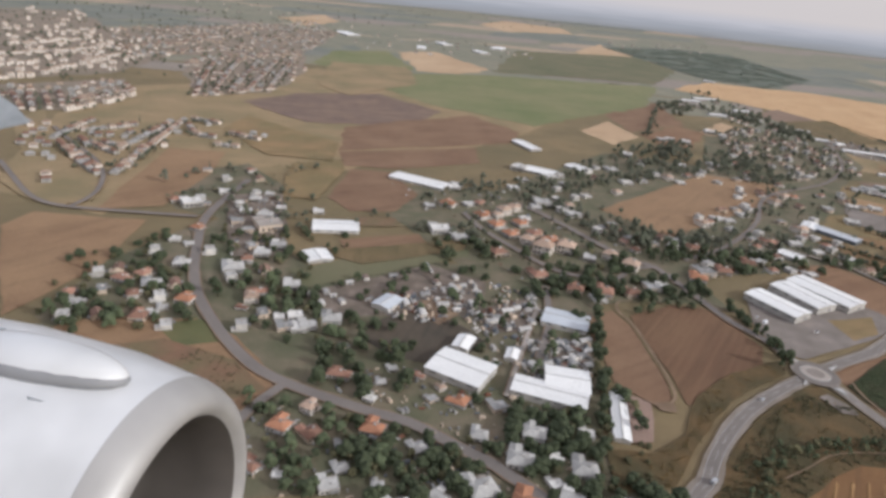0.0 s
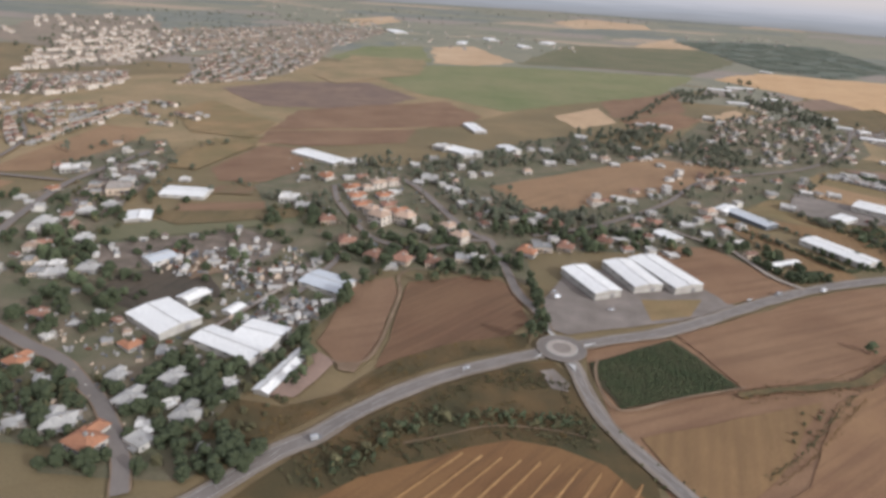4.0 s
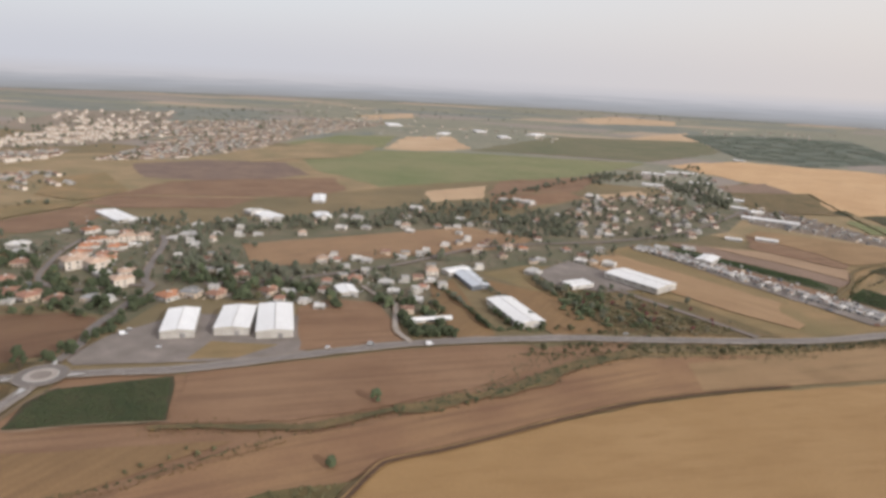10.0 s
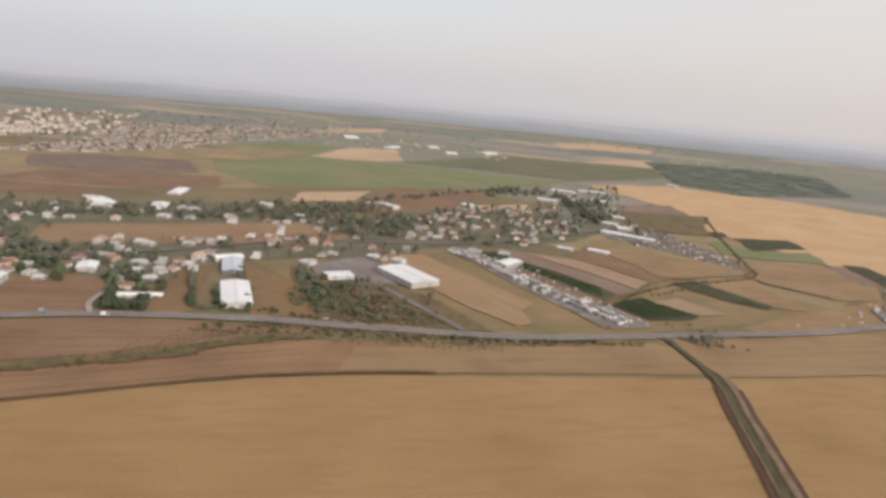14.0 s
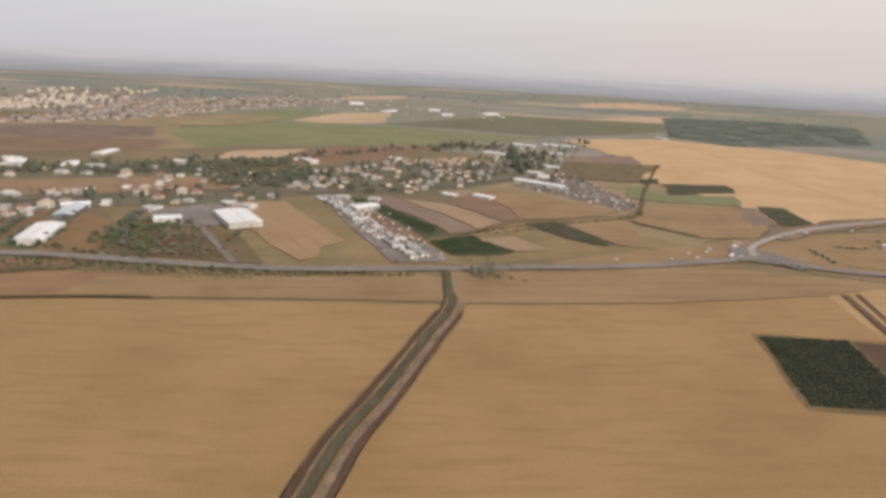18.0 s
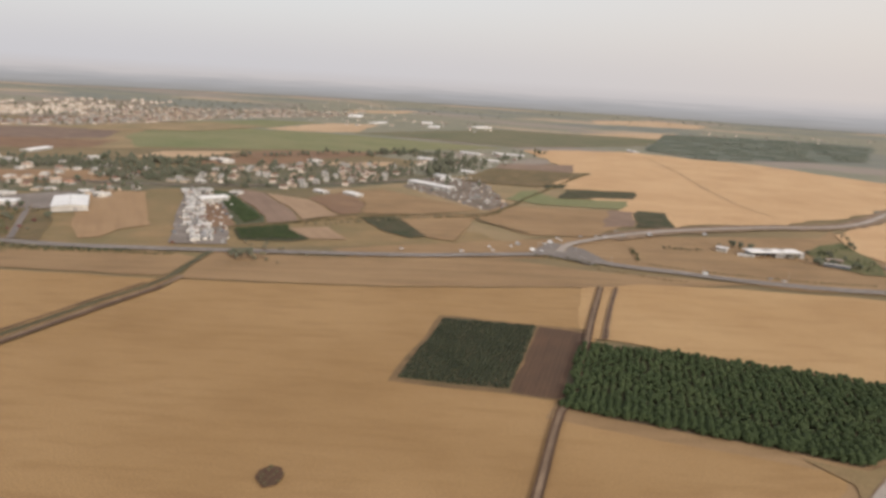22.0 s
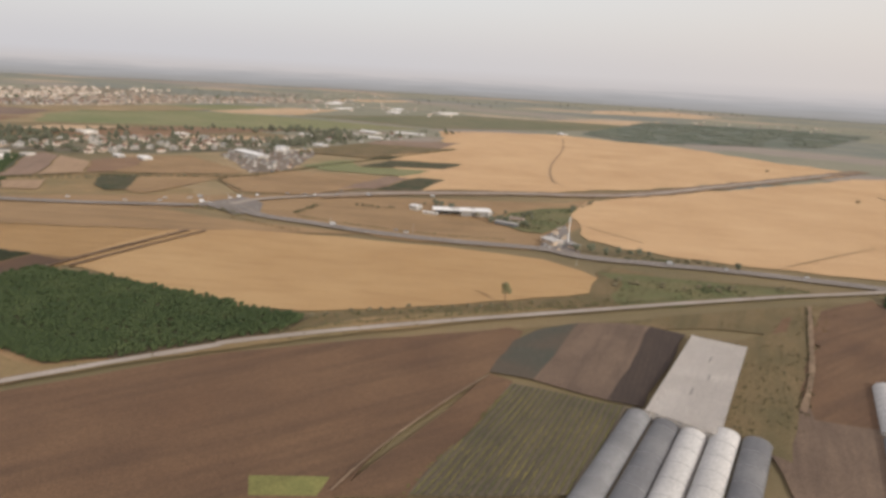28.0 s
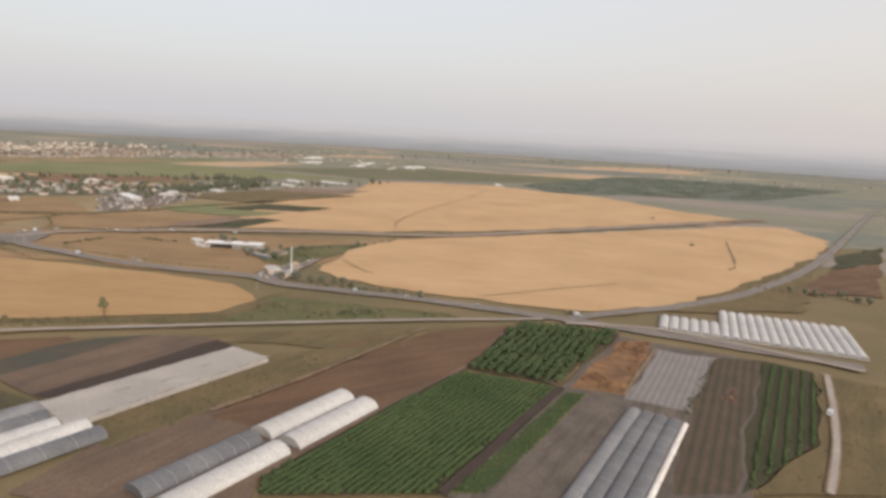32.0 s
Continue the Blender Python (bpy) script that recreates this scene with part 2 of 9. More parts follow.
surface("leaf_gold", (0.221, 0.132, 0.038), (0.136, 0.093, 0.031), 0.4, c=(0.085, 0.076, 0.030), coarse=0.05, bump=0.4)
surface("shoulder", (0.285, 0.247, 0.212), (0.225, 0.193, 0.165), 0.05, c=(0.18, 0.145, 0.11), coarse=0.03)
surface("weedy", (0.152, 0.11, 0.05), (0.1, 0.086, 0.038), 0.06, c=(0.182, 0.128, 0.06), coarse=0.03, bump=0.4, streak=(70, 8, -4, (0.08, 0.074, 0.032), 0.5))
surface("hedge_ground", (0.195, 0.132, 0.056), (0.145, 0.102, 0.044), 0.08, c=(0.098, 0.082, 0.037), coarse=0.04, bump=0.5)
surface("ditch", (0.085, 0.078, 0.04), (0.058, 0.058, 0.028), 0.08, c=(0.115, 0.098, 0.05), coarse=0.05, bump=0.5)
surface("dark_crop", (0.038, 0.047, 0.02), (0.055, 0.062, 0.027), 0.08, c=(0.085, 0.07, 0.036), bump=0.5, coarse=0.04)
surface("row_green", (0.042, 0.05, 0.02), (0.055, 0.06, 0.025), 0.08, c=(0.068, 0.056, 0.03), coarse=0.04, bump=0.5)
surface("teal_crop", (0.05, 0.062, 0.05), (0.06, 0.064, 0.049), 0.05, c=(0.092, 0.068, 0.048), coarse=0.03, rows=(3.0, 12, (0.090, 0.072, 0.052), 0.3))
surface("yellow_crop", (0.20, 0.19, 0.055), (0.155, 0.155, 0.045), 0.1, streak=(40, 4, 25, (0.12, 0.11, 0.035), 0.6))
surface("bean_rows", (0.062, 0.05, 0.04), (0.08, 0.064, 0.05), 0.1, rows=(3.0, -4, (0.17, 0.14, 0.09), 0.7), bump=0.3, streak=(60, 3, -4, (0.045, 0.038, 0.03), 0.5))
surface("dark_rows", (0.088, 0.062, 0.043), (0.115, 0.08, 0.053), 0.08, rows=(5.0, -8, (0.05, 0.048, 0.028), 0.7), bump=0.3)
surface("plastic_mulch", (0.24, 0.215, 0.205), (0.20, 0.18, 0.175), 0.06, rows=(4.0, -7, (0.14, 0.115, 0.10), 0.6), rough=0.6)
surface("grass_green", (0.112, 0.122, 0.046), (0.088, 0.1, 0.038), 0.06, c=(0.15, 0.13, 0.056), coarse=0.03, bump=0.4)
surface("gravel", (0.25, 0.213, 0.186), (0.202, 0.174, 0.154), 0.06, c=(0.165, 0.14, 0.119), coarse=0.03)
surface("dirt", (0.27, 0.19, 0.12), (0.20, 0.135, 0.085), 0.08, c=(0.16, 0.11, 0.07), coarse=0.04)
surface("asphalt", (0.172, 0.15, 0.135), (0.142, 0.125, 0.113), 0.08, c=(0.202, 0.175, 0.155), coarse=0.02)
surface("concrete", (0.38, 0.34, 0.30), (0.33, 0.29, 0.26), 0.1, c=(0.28, 0.24, 0.20), coarse=0.03)
surface("paint_white", (0.50, 0.49, 0.47), (0.36, 0.35, 0.335), 0.2)
surface("wall_white", (0.53, 0.50, 0.455), (0.45, 0.425, 0.39), 0.15, c=(0.38, 0.355, 0.32), coarse=0.08, per_object=0.25)
surface("wall_cream", (0.50, 0.40, 0.30), (0.42, 0.335, 0.25), 0.15, per_object=0.2)
surface("tile_red", (0.30, 0.165, 0.11), (0.24, 0.13, 0.09), 0.4, rows=(0.35, 0, (0.195, 0.10, 0.068), 0.4), per_object=0.34, bump=0.08)
surface("tile_tan", (0.37, 0.255, 0.18), (0.30, 0.205, 0.15), 0.4, c=(0.43, 0.32, 0.24), coarse=0.05, per_object=0.25)
surface("tin_rusty", (0.26, 0.20, 0.165), (0.20, 0.145, 0.115), 0.3, c=(0.15, 0.095, 0.07), coarse=0.1, rows=(1.0, 0, (0.17, 0.12, 0.09), 0.4), per_object=0.3, rough=0.6)
surface("crop_leaf", (0.05, 0.066, 0.026), (0.034, 0.048, 0.019), 0.3, c=(0.062, 0.07, 0.03), coarse=0.04, bump=0.4)
surface("tile_orange", (0.40, 0.185, 0.095), (0.33, 0.15, 0.08), 0.4, c=(0.30, 0.15, 0.085), coarse=0.08, rows=(0.35, 0, (0.26, 0.12, 0.065), 0.35), per_object=0.25, bump=0.08)
surface("tile_pale", (0.44, 0.425, 0.40), (0.36, 0.35, 0.335), 0.4, c=(0.30, 0.285, 0.265), coarse=0.07, rows=(0.35, 0, (0.33, 0.32, 0.30), 0.3), per_object=0.25, bump=0.06)
surface("roof_pale", (0.60, 0.58, 0.55), (0.50, 0.485, 0.46), 0.12, c=(0.40, 0.38, 0.35), coarse=0.06, per_object=0.3, rough=0.6)
surface("dark_plot", (0.082, 0.066, 0.048), (0.062, 0.053, 0.04), 0.05, c=(0.10, 0.078, 0.055), coarse=0.02, bump=0.3, streak=(40, 5, 20, (0.05, 0.044, 0.034), 0.5))
# far-tree leaves, lightened and greyed so their colour carries the haze
surface("leaf_hazed", (0.105, 0.115, 0.074), (0.074, 0.086, 0.053), 0.5, c=(0.12, 0.118, 0.084), coarse=0.04, bump=0.4)
surface("leaf_hazed_dry", (0.15, 0.135, 0.082), (0.11, 0.106, 0.064), 0.5, c=(0.17, 0.145, 0.09), coarse=0.04, bump=0.4)
surface("wall_town", (0.58, 0.50, 0.42), (0.50, 0.43, 0.36), 0.12, c=(0.62, 0.56, 0.49), coarse=0.03)
surface("tile_brown", (0.24, 0.14, 0.10), (0.19, 0.115, 0.085), 0.4, rows=(0.35, 0, (0.15, 0.09, 0.07), 0.4), per_object=0.22, bump=0.08)
surface("roof_white", (0.53, 0.51, 0.48), (0.42, 0.405, 0.385), 0.12, c=(0.32, 0.30, 0.28), coarse=0.06, per_object=0.32, rough=0.6)
surface("roof_grey", (0.31, 0.305, 0.30), (0.25, 0.245, 0.24), 0.15, c=(0.20, 0.19, 0.18), coarse=0.06, per_object=0.25, rough=0.6)
surface("tin_white", (0.78, 0.77, 0.75), (0.70, 0.69, 0.67), 0.05, rows=(0.9, 0, (0.63, 0.62, 0.61), 0.5), rough=0.45, per_object=0.05)
surface("tin_dark", (0.12, 0.13, 0.15), (0.09, 0.10, 0.115), 0.1, rows=(1.2, 0, (0.17, 0.18, 0.20), 0.6), rough=0.4)
surface("tin_blue", (0.50, 0.525, 0.56), (0.44, 0.465, 0.50), 0.1, rows=(1.2, 0, (0.56, 0.58, 0.61), 0.5), rough=0.4)
surface("glass_dark", (0.05, 0.055, 0.065), (0.035, 0.04, 0.05), 0.5, rough=0.15)
surface("door_brown", (0.16, 0.10, 0.06), (0.13, 0.08, 0.05), 1.0)
surface("film_white", (0.54, 0.52, 0.50), (0.48, 0.465, 0.45), 0.08, c=(0.42, 0.405, 0.39), coarse=0.03, rough=0.5)
surface("film_dusty", (0.25, 0.248, 0.252), (0.20, 0.199, 0.203), 0.12, c=(0.16, 0.158, 0.162), coarse=0.05, rough=0.55)
surface("film_grey", (0.13, 0.13, 0.14), (0.10, 0.10, 0.108), 0.15, c=(0.17, 0.168, 0.172), coarse=0.05, rough=0.55)
surface("net_white", (0.71, 0.665, 0.615), (0.64, 0.6, 0.555), 0.08, c=(0.58, 0.54, 0.5), coarse=0.03, streak=(30, 4, -4, (0.5, 0.47, 0.44), 0.3))
surface("net_black", (0.085, 0.085, 0.09), (0.12, 0.12, 0.125), 0.08)
surface("bark", (0.13, 0.09, 0.06), (0.09, 0.065, 0.045), 1.5)
surface("leaf", (0.085, 0.10, 0.05), (0.055, 0.072, 0.034), 0.7, per_object=0.35, bump=0.4)
surface("leaf_dry", (0.13, 0.115, 0.055), (0.09, 0.088, 0.042), 0.7, per_object=0.3, bump=0.4)
surface("grove_leaf", (0.046, 0.072, 0.024), (0.032, 0.053, 0.018), 0.5, c=(0.06, 0.082, 0.03), coarse=0.05, bump=0.4)
surface("orchard_leaf", (0.038, 0.059, 0.019), (0.025, 0.041, 0.013), 0.5, c=(0.052, 0.071, 0.025), coarse=0.05, bump=0.5)
surface("vine_leaf", (0.05, 0.08, 0.023), (0.035, 0.06, 0.018), 0.3, c=(0.064, 0.09, 0.029), coarse=0.03, bump=0.4)
surface("bean_leaf", (0.22, 0.18, 0.052), (0.13, 0.122, 0.042), 0.25, c=(0.085, 0.085, 0.036), coarse=0.06)
surface("leaf_dark", (0.034, 0.041, 0.02), (0.045, 0.05, 0.026), 0.2, c=(0.026, 0.032, 0.015), coarse=0.06, bump=0.4)
surface("dry_plain", (0.335, 0.232, 0.122), (0.272, 0.196, 0.102), 0.025, c=(0.205, 0.163, 0.08), bump=0.2, coarse=0.011, streak=(110, 12, 65, (0.235, 0.165, 0.085), 0.45))
surface("orange_soil", (0.212, 0.121, 0.064), (0.171, 0.096, 0.051), 0.03, c=(0.244, 0.147, 0.08), rows=(5.0, 62, (0.221, 0.128, 0.069), 0.25), bump=0.2, coarse=0.014, streak=(120, 7, 62, (0.138, 0.078, 0.044), 0.55))
surface("dirt_bank", (0.235, 0.142, 0.062), (0.175, 0.108, 0.05), 0.1, c=(0.13, 0.09, 0.042), bump=0.4, coarse=0.05)
surface("leaf_red", (0.16, 0.045, 0.05), (0.11, 0.035, 0.04), 0.7, bump=0.4)
surface("village_ground", (0.205, 0.158, 0.108), (0.14, 0.125, 0.075), 0.06, c=(0.105, 0.106, 0.058), coarse=0.022, bump=0.3)
surface("rust", (0.20, 0.085, 0.045), (0.13, 0.06, 0.04), 0.5)
surface("yard_ground", (0.235, 0.185, 0.148), (0.165, 0.132, 0.105), 0.08, c=(0.125, 0.10, 0.075), coarse=0.04, bump=0.2)
surface("town_ground", (0.30, 0.225, 0.165), (0.225, 0.175, 0.13), 0.04, c=(0.19, 0.16, 0.115), coarse=0.012)
# land of the far plain: haze is mixed into these base colours
surface("hazed_wood", (0.128, 0.144, 0.118), (0.160, 0.168, 0.138), 0.02, c=(0.19, 0.187, 0.155))
surface("hazed_olive", (0.205, 0.196, 0.138), (0.176, 0.176, 0.124), 0.01, c=(0.235, 0.212, 0.15), streak=(260, 30, 80, (0.14, 0.15, 0.108), 0.6))
surface("hazed_tan", (0.363, 0.281, 0.193), (0.308, 0.242, 0.171), 0.01)
surface("hazed_earth", (0.268, 0.222, 0.182), (0.236, 0.198, 0.163), 0.01, streak=(200, 26, 80, (0.20, 0.185, 0.155), 0.5))
surface("orchard_floor", (0.075, 0.062, 0.036), (0.055, 0.054, 0.03), 0.08, c=(0.10, 0.076, 0.045), coarse=0.03)
surface("car_paint", (0.55, 0.56, 0.58), (0.50, 0.51, 0.53), 0.3, rough=0.3, per_object=0.5)
surface("rubber", (0.02, 0.02, 0.02), (0.03, 0.03, 0.03), 2.0)
surface("metal_grey", (0.45, 0.45, 0.46), (0.38, 0.38, 0.39), 0.5, rough=0.45, metal=0.6)


# ---- helpers of this scene ----
def mesh_of(name, verts, faces, mat):
    me = bpy.data.meshes.new(name)
    me.from_pydata(verts, [], faces)
    me.materials.append(MATS[mat])
    me.update()
    return me


def part(name, me, parent, label=""):
    ob = new(name, me)
    ob.parent = parent
    return tagged(ob, label) if label else ob


def inside(p, poly):
    hit = False
    for (x1, y1), (x2, y2) in zip(poly, poly[1:] + poly[:1]):
        if (y1 > p[1]) != (y2 > p[1]) and p[0] < (x2 - x1) * (p[1] - y1) / (y2 - y1) + x1:
            hit = not hit
    return hit


def rough_edge(poly, step=7.0):
    """The outline cut into short steps that wander a little, as field edges do; plots of the far plain wander more, to
    fit the camera's grazing view.
    """
    far = sum(p[1] for p in poly) / len(poly)
    wander = 0.9 + min(7.0, max(0.0, (far - 420) / 110))
    step = step + min(8.0, max(0.0, (far - 420) / 100))
    out = []
    for (x1, y1), (x2, y2) in zip(poly, poly[1:] + poly[:1]):
        k = min(90, max(1, int(math.hypot(x2 - x1, y2 - y1) / step)))
        for i in range(k):
            x, y = x1 + (x2 - x1) * i / k, y1 + (y2 - y1) * i / k
            w = wander if i else wander * 0.3
            dx = 1.2 * noise.noise((x * 0.1, y * 0.1, 0.3)) + 1.1 * noise.noise((x * 0.03, y * 0.03, 3.3))
            dy = 1.2 * noise.noise((x * 0.1, y * 0.1, 7.7)) + 1.1 * noise.noise((x * 0.03, y * 0.03, 5.1))
            out.append((x + w * dx, y + w * dy))
    return out


FIELD_PLOTS = []
LAYER = [0.03]


def ground_z(x, y):
    """The height of the uppermost plot at a place."""
    for x0, x1, y0, y1, poly, z in reversed(FIELD_PLOTS):
        if x0 < x < x1 and y0 < y < y1 and inside((x, y), poly):
            return z
    return 0.0


def field(mat, label, poly, height=None):
    LAYER[0] += 0.004 if height is None else 0.0
    z = LAYER[0] if height is None else height
    FIELD_PLOTS.append((min(p[0] for p in poly), max(p[0] for p in poly), min(p[1] for p in poly), max(p[1] for p in poly), poly, z))
    bm = bmesh.new()
    vs = [bm.verts.new((x, y, z)) for x, y in rough_edge(poly)]
    bm.faces.new(vs)
    bmesh.ops.triangulate(bm, faces=bm.faces)
    bmesh.ops.recalc_face_normals(bm, faces=bm.faces)
    if bm.faces and sum(f.normal.z for f in bm.faces) < 0:
        bmesh.ops.reverse_faces(bm, faces=bm.faces)
    me = bpy.data.meshes.new("field")
    bm.to_mesh(me)
    bm.free()
    me.materials.append(MATS[mat])
    return tagged(new("field", me), label, "field", kind="structure")


def smooth_line(pts, step=4.0):
    """A curve through the points, in short steps (Catmull-Rom)."""
    v = [Vector((x, y)) for x, y in pts]
    v = [2 * v[0] - v[1]] + v + [2 * v[-1] - v[-2]]
    out = []
    for a, b, c, d in zip(v, v[1:], v[2:], v[3:]):
        k = max(2, int((c - b).length / step))
        for i in range(k):
            t = i / k
            out.append(0.5 * (2 * b + (c - a) * t + (2 * a - 5 * b + 4 * c - d) * t * t + (3 * b - a - 3 * c + d) * t ** 3))
    return out + [v[-2]]


def ribbon(line, off1, off2, z, rag=0.0):
    verts, faces = [], []
    for i, p in enumerate(line):
        d = (line[min(i + 1, len(line) - 1)] - line[max(i - 1, 0)]).normalized()
        side = Vector((-d.y, d.x))
        for o, seed in ((off1, 1.0), (off2, 9.0)):
            w = 1 + rag * (noise.noise((p.x * 0.07, p.y * 0.07, seed)) + 0.7 * noise.noise((p.x * 0.33, p.y * 0.33, seed)))
            q = p + side * o * w
            verts.append((q.x, q.y, z))
        if i:
            faces.append((2 * i - 2, 2 * i - 1, 2 * i + 1, 2 * i))
    me_verts = verts
    return me_verts, faces


ROAD_LINES = []


def road(mat, label, width, pts, lines=0):
    LAYER[0] += 0.005
    z = LAYER[0]
    width *= U
    line = smooth_line(pts)
    name = {"asphalt": "road", "concrete": "road", "dirt": "track", "weedy": "track", "dark_soil": "track", "black_ground": "track", "dirt_bank": "bank", "ditch": "ditch", "hedge_ground": "verge"}[mat]
    if mat in ("asphalt", "concrete"):
        w = 1.2 if lines else 0.45
        v, f = ribbon(line, -width * 0.5 - w, width * 0.5 + w, z, 0.2)
        verge = new("verge", mesh_of("verge", v, f, "shoulder" if lines else "dirt"))
        tagged(verge, "pale gravel shoulder along the road" if lines else "pale dusty verge along the road", "verge", kind="structure")
        z += 0.005
        LAYER[0] += 0.005
    LAYER[0] += 0.005 if lines else 0.0
    v, f = ribbon(line, -width / 2, width / 2, z, {"asphalt": 0.0, "concrete": 0.12, "hedge_ground": 0.8}.get(mat, 0.4))
    ob = tagged(new(name, mesh_of(name, [(a, b, c) for a, b, c in v], f, mat)), label, name, kind="structure")
    if mat in ("asphalt", "concrete"):
        ROAD_LINES.append((line, width / 2))
    if lines:
        for o in (-width / 2 + 0.25, width / 2 - 0.35):
            v, f = ribbon(line, o, o + 0.12, z + 0.004)
            tagged(new("edge_line", mesh_of("edge_line", v, f, "paint_white")), "white painted edge line").parent = ob
        v, f = ribbon(line, -0.06, 0.06, z + 0.004)
        f = [q for i, q in enumerate(f) if i % 2]
        tagged(new("centre_line", mesh_of("centre_line", v, f, "paint_white")), "dashed white centre line").parent = ob
    return ob


# ---- the ground ----
gv = [(-9000, -6000, 0), (11000, -6000, 0), (11000, 12000, 0), (-9000, 12000, 0)]
tagged(new("ground", mesh_of("ground", gv, [(0, 1, 2, 3)], "land")), "dry brown and olive farmland plain", "ground", kind="structure")


def bank(label, pts, offset, width, height):
    """A raised earth bank along a line: a low ridge with a wandering crest."""
    line = smooth_line(pts)
    verts, faces, base = [], [], LAYER[0] - 0.02
    for i, p in enumerate(line):
        d = (line[min(i + 1, len(line) - 1)] - line[max(i - 1, 0)]).normalized()
        side = Vector((-d.y, d.x))
        k = 1 + 0.5 * noise.noise((p.x * 0.2, p.y * 0.2, offset))
        for o, h in ((-0.5, 0.0), (-0.12, 0.9), (0.15, 1.0), (0.5, 0.0)):
            q = p + side * U * (offset + o * width * k)
            verts.append((q.x, q.y, base + U * height * h * k))
        if i:
            a = 4 * i
            faces += [(a - 4 + j, a - 3 + j, a + 1 + j, a + j) for j in range(3)]
    return tagged(new("bank", mesh_of("bank", verts, faces, "dirt_bank")), label, "bank", kind="structure")


def straw_ridges(parent):
    """Raked straw ridges fanning slightly over the mown field, each a part of it."""
    for i in range(10):
        k = i / 7.0
        a = radians(51.5 + 9.0 * min(k, 1.1))
        line = smooth_line([(140.3 + 38.0 * k - math.cos(a) * s, 147.5 - 8.0 * max(0.0, k - 0.75) - math.sin(a) * s) for s in (0, 14, 28, 42, 58)], 1.0)
        verts, faces, z = [], [], LAYER[0]
        for j, p in enumerate(line):
            w = 0.5 + 0.3 * noise.noise((p.x * 0.3, p.y * 0.3, i))
            for o, h in ((-w, 0.0), (-0.3 * w, 0.34), (0.35 * w, 0.3), (w, 0.0)):
                verts.append((p.x + o * math.sin(a), p.y - o * math.cos(a), z + h * (0.7 + 0.5 * noise.noise((p.x * 0.5, p.y * 0.5, i)))))
            if j:
                b = 4 * j
                faces += [(b - 4 + c, b - 3 + c, b + 1 + c, b + c) for c in range(3)]
        tagged(new("straw_ridge", mesh_of("straw_ridge", verts, faces, "straw_row")), "raked ridge of pale straw").parent = parent


# ---- far parcels of the plain, haze painted into their colours ----
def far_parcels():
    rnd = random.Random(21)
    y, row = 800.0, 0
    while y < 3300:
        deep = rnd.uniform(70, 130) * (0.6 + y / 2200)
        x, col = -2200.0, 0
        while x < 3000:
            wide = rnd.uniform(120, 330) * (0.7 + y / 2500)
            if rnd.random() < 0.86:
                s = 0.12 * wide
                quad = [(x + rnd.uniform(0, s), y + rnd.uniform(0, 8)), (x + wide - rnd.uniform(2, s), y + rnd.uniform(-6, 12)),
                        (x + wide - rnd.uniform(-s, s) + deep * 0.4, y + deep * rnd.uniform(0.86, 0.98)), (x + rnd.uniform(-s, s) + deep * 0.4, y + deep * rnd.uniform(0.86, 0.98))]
                kind = rnd.choice(("hazed_wood", "hazed_wood", "hazed_olive", "hazed_olive", "hazed_earth", "hazed_tan") if y > 1300 else ("hazed_olive", "hazed_earth", "hazed_olive", "hazed_wood", "hazed_earth"))
                field(kind, {"hazed_wood": "dull dark green woods and groves far off", "hazed_olive": "olive-grey far meadow", "hazed_tan": "pale far stubble field", "hazed_earth": "dull brown far ploughed field"}[kind], quad, 0.012 + 0.004 * (2 * (row % 2) + col % 2))
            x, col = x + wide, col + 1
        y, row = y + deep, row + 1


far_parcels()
plain = mesh_of("ground", [(-3400, 1000, 0.005), (4400, 1000, 0.005), (4400, 3600, 0.005), (-3400, 3600, 0.005)], [(0, 1, 2, 3)], "hazed_olive")
tagged(new("ground", plain), "grey-green far plain with haze in its colour", "ground", kind="structure")

# ---- fields ----
field('dry_plain', 'dry pale grassland on the gentle rise', [(-234.5, 395.8), (-272.7, 550.4), (-202.1, 663.6), (-104.2, 935.1), (20.6, 855.6), (178.2, 691.2), (124.9, 606.6), (-44.6, 565.8), (-80.8, 436.3), (-130.1, 483.3), (-150.8, 332.9), (-213.9, 356.8)])
field('dry_grass', 'dry golden-tan fallow land between village and road', [(298.7, 394.2), (390.9, 509.4), (603.0, 561.5), (655.4, 532.7), (619.3, 467.3), (517.4, 384.7), (415.5, 321.9)])
field('gold_fallow', 'dry golden-brown verge land by the junction', [(570.5, 422.3), (644.3, 504.4), (684.3, 548.8), (740.8, 591.2), (811.1, 644.9), (819.3, 676.9), (843.3, 586.4), (846.0, 524.3), (809.0, 503.9), (715.9, 488.2), (673.9, 479.9), (609.2, 404.1)])
field('dry_grass', 'dry tan verge by the country road', [(384.0, 306.0), (437.6, 328.8), (532.3, 378.8), (648.2, 451.3), (660.4, 438.8), (645.6, 391.4), (533.3, 334.3), (520.0, 350.0), (450.0, 322.0), (400.0, 304.0)])
field('dry_plain', 'dry grassland beyond the wheat', [(448.2, 570.4), (428.4, 746.4), (520.4, 882.8), (593.9, 882.4), (723.7, 638.6), (639.6, 496.0)])
field('dry_plain', 'pale dry plain before the town', [(-332.2, 642.5), (-220.2, 727.1), (-121.7, 926.2), (-17.1, 809.0), (150.2, 645.5), (68.9, 536.5), (-27.7, 447.4), (-103.0, 420.5)])
field('orange_soil', 'brown fallow ground between the road and the wheat', [(180.1, 212.7), (221.6, 227.6), (296.0, 270.1), (381.8, 319.6), (337.2, 228.6), (308.7, 202.1), (275.4, 150.1), (196.8, 136.6), (184.9, 167.1)])
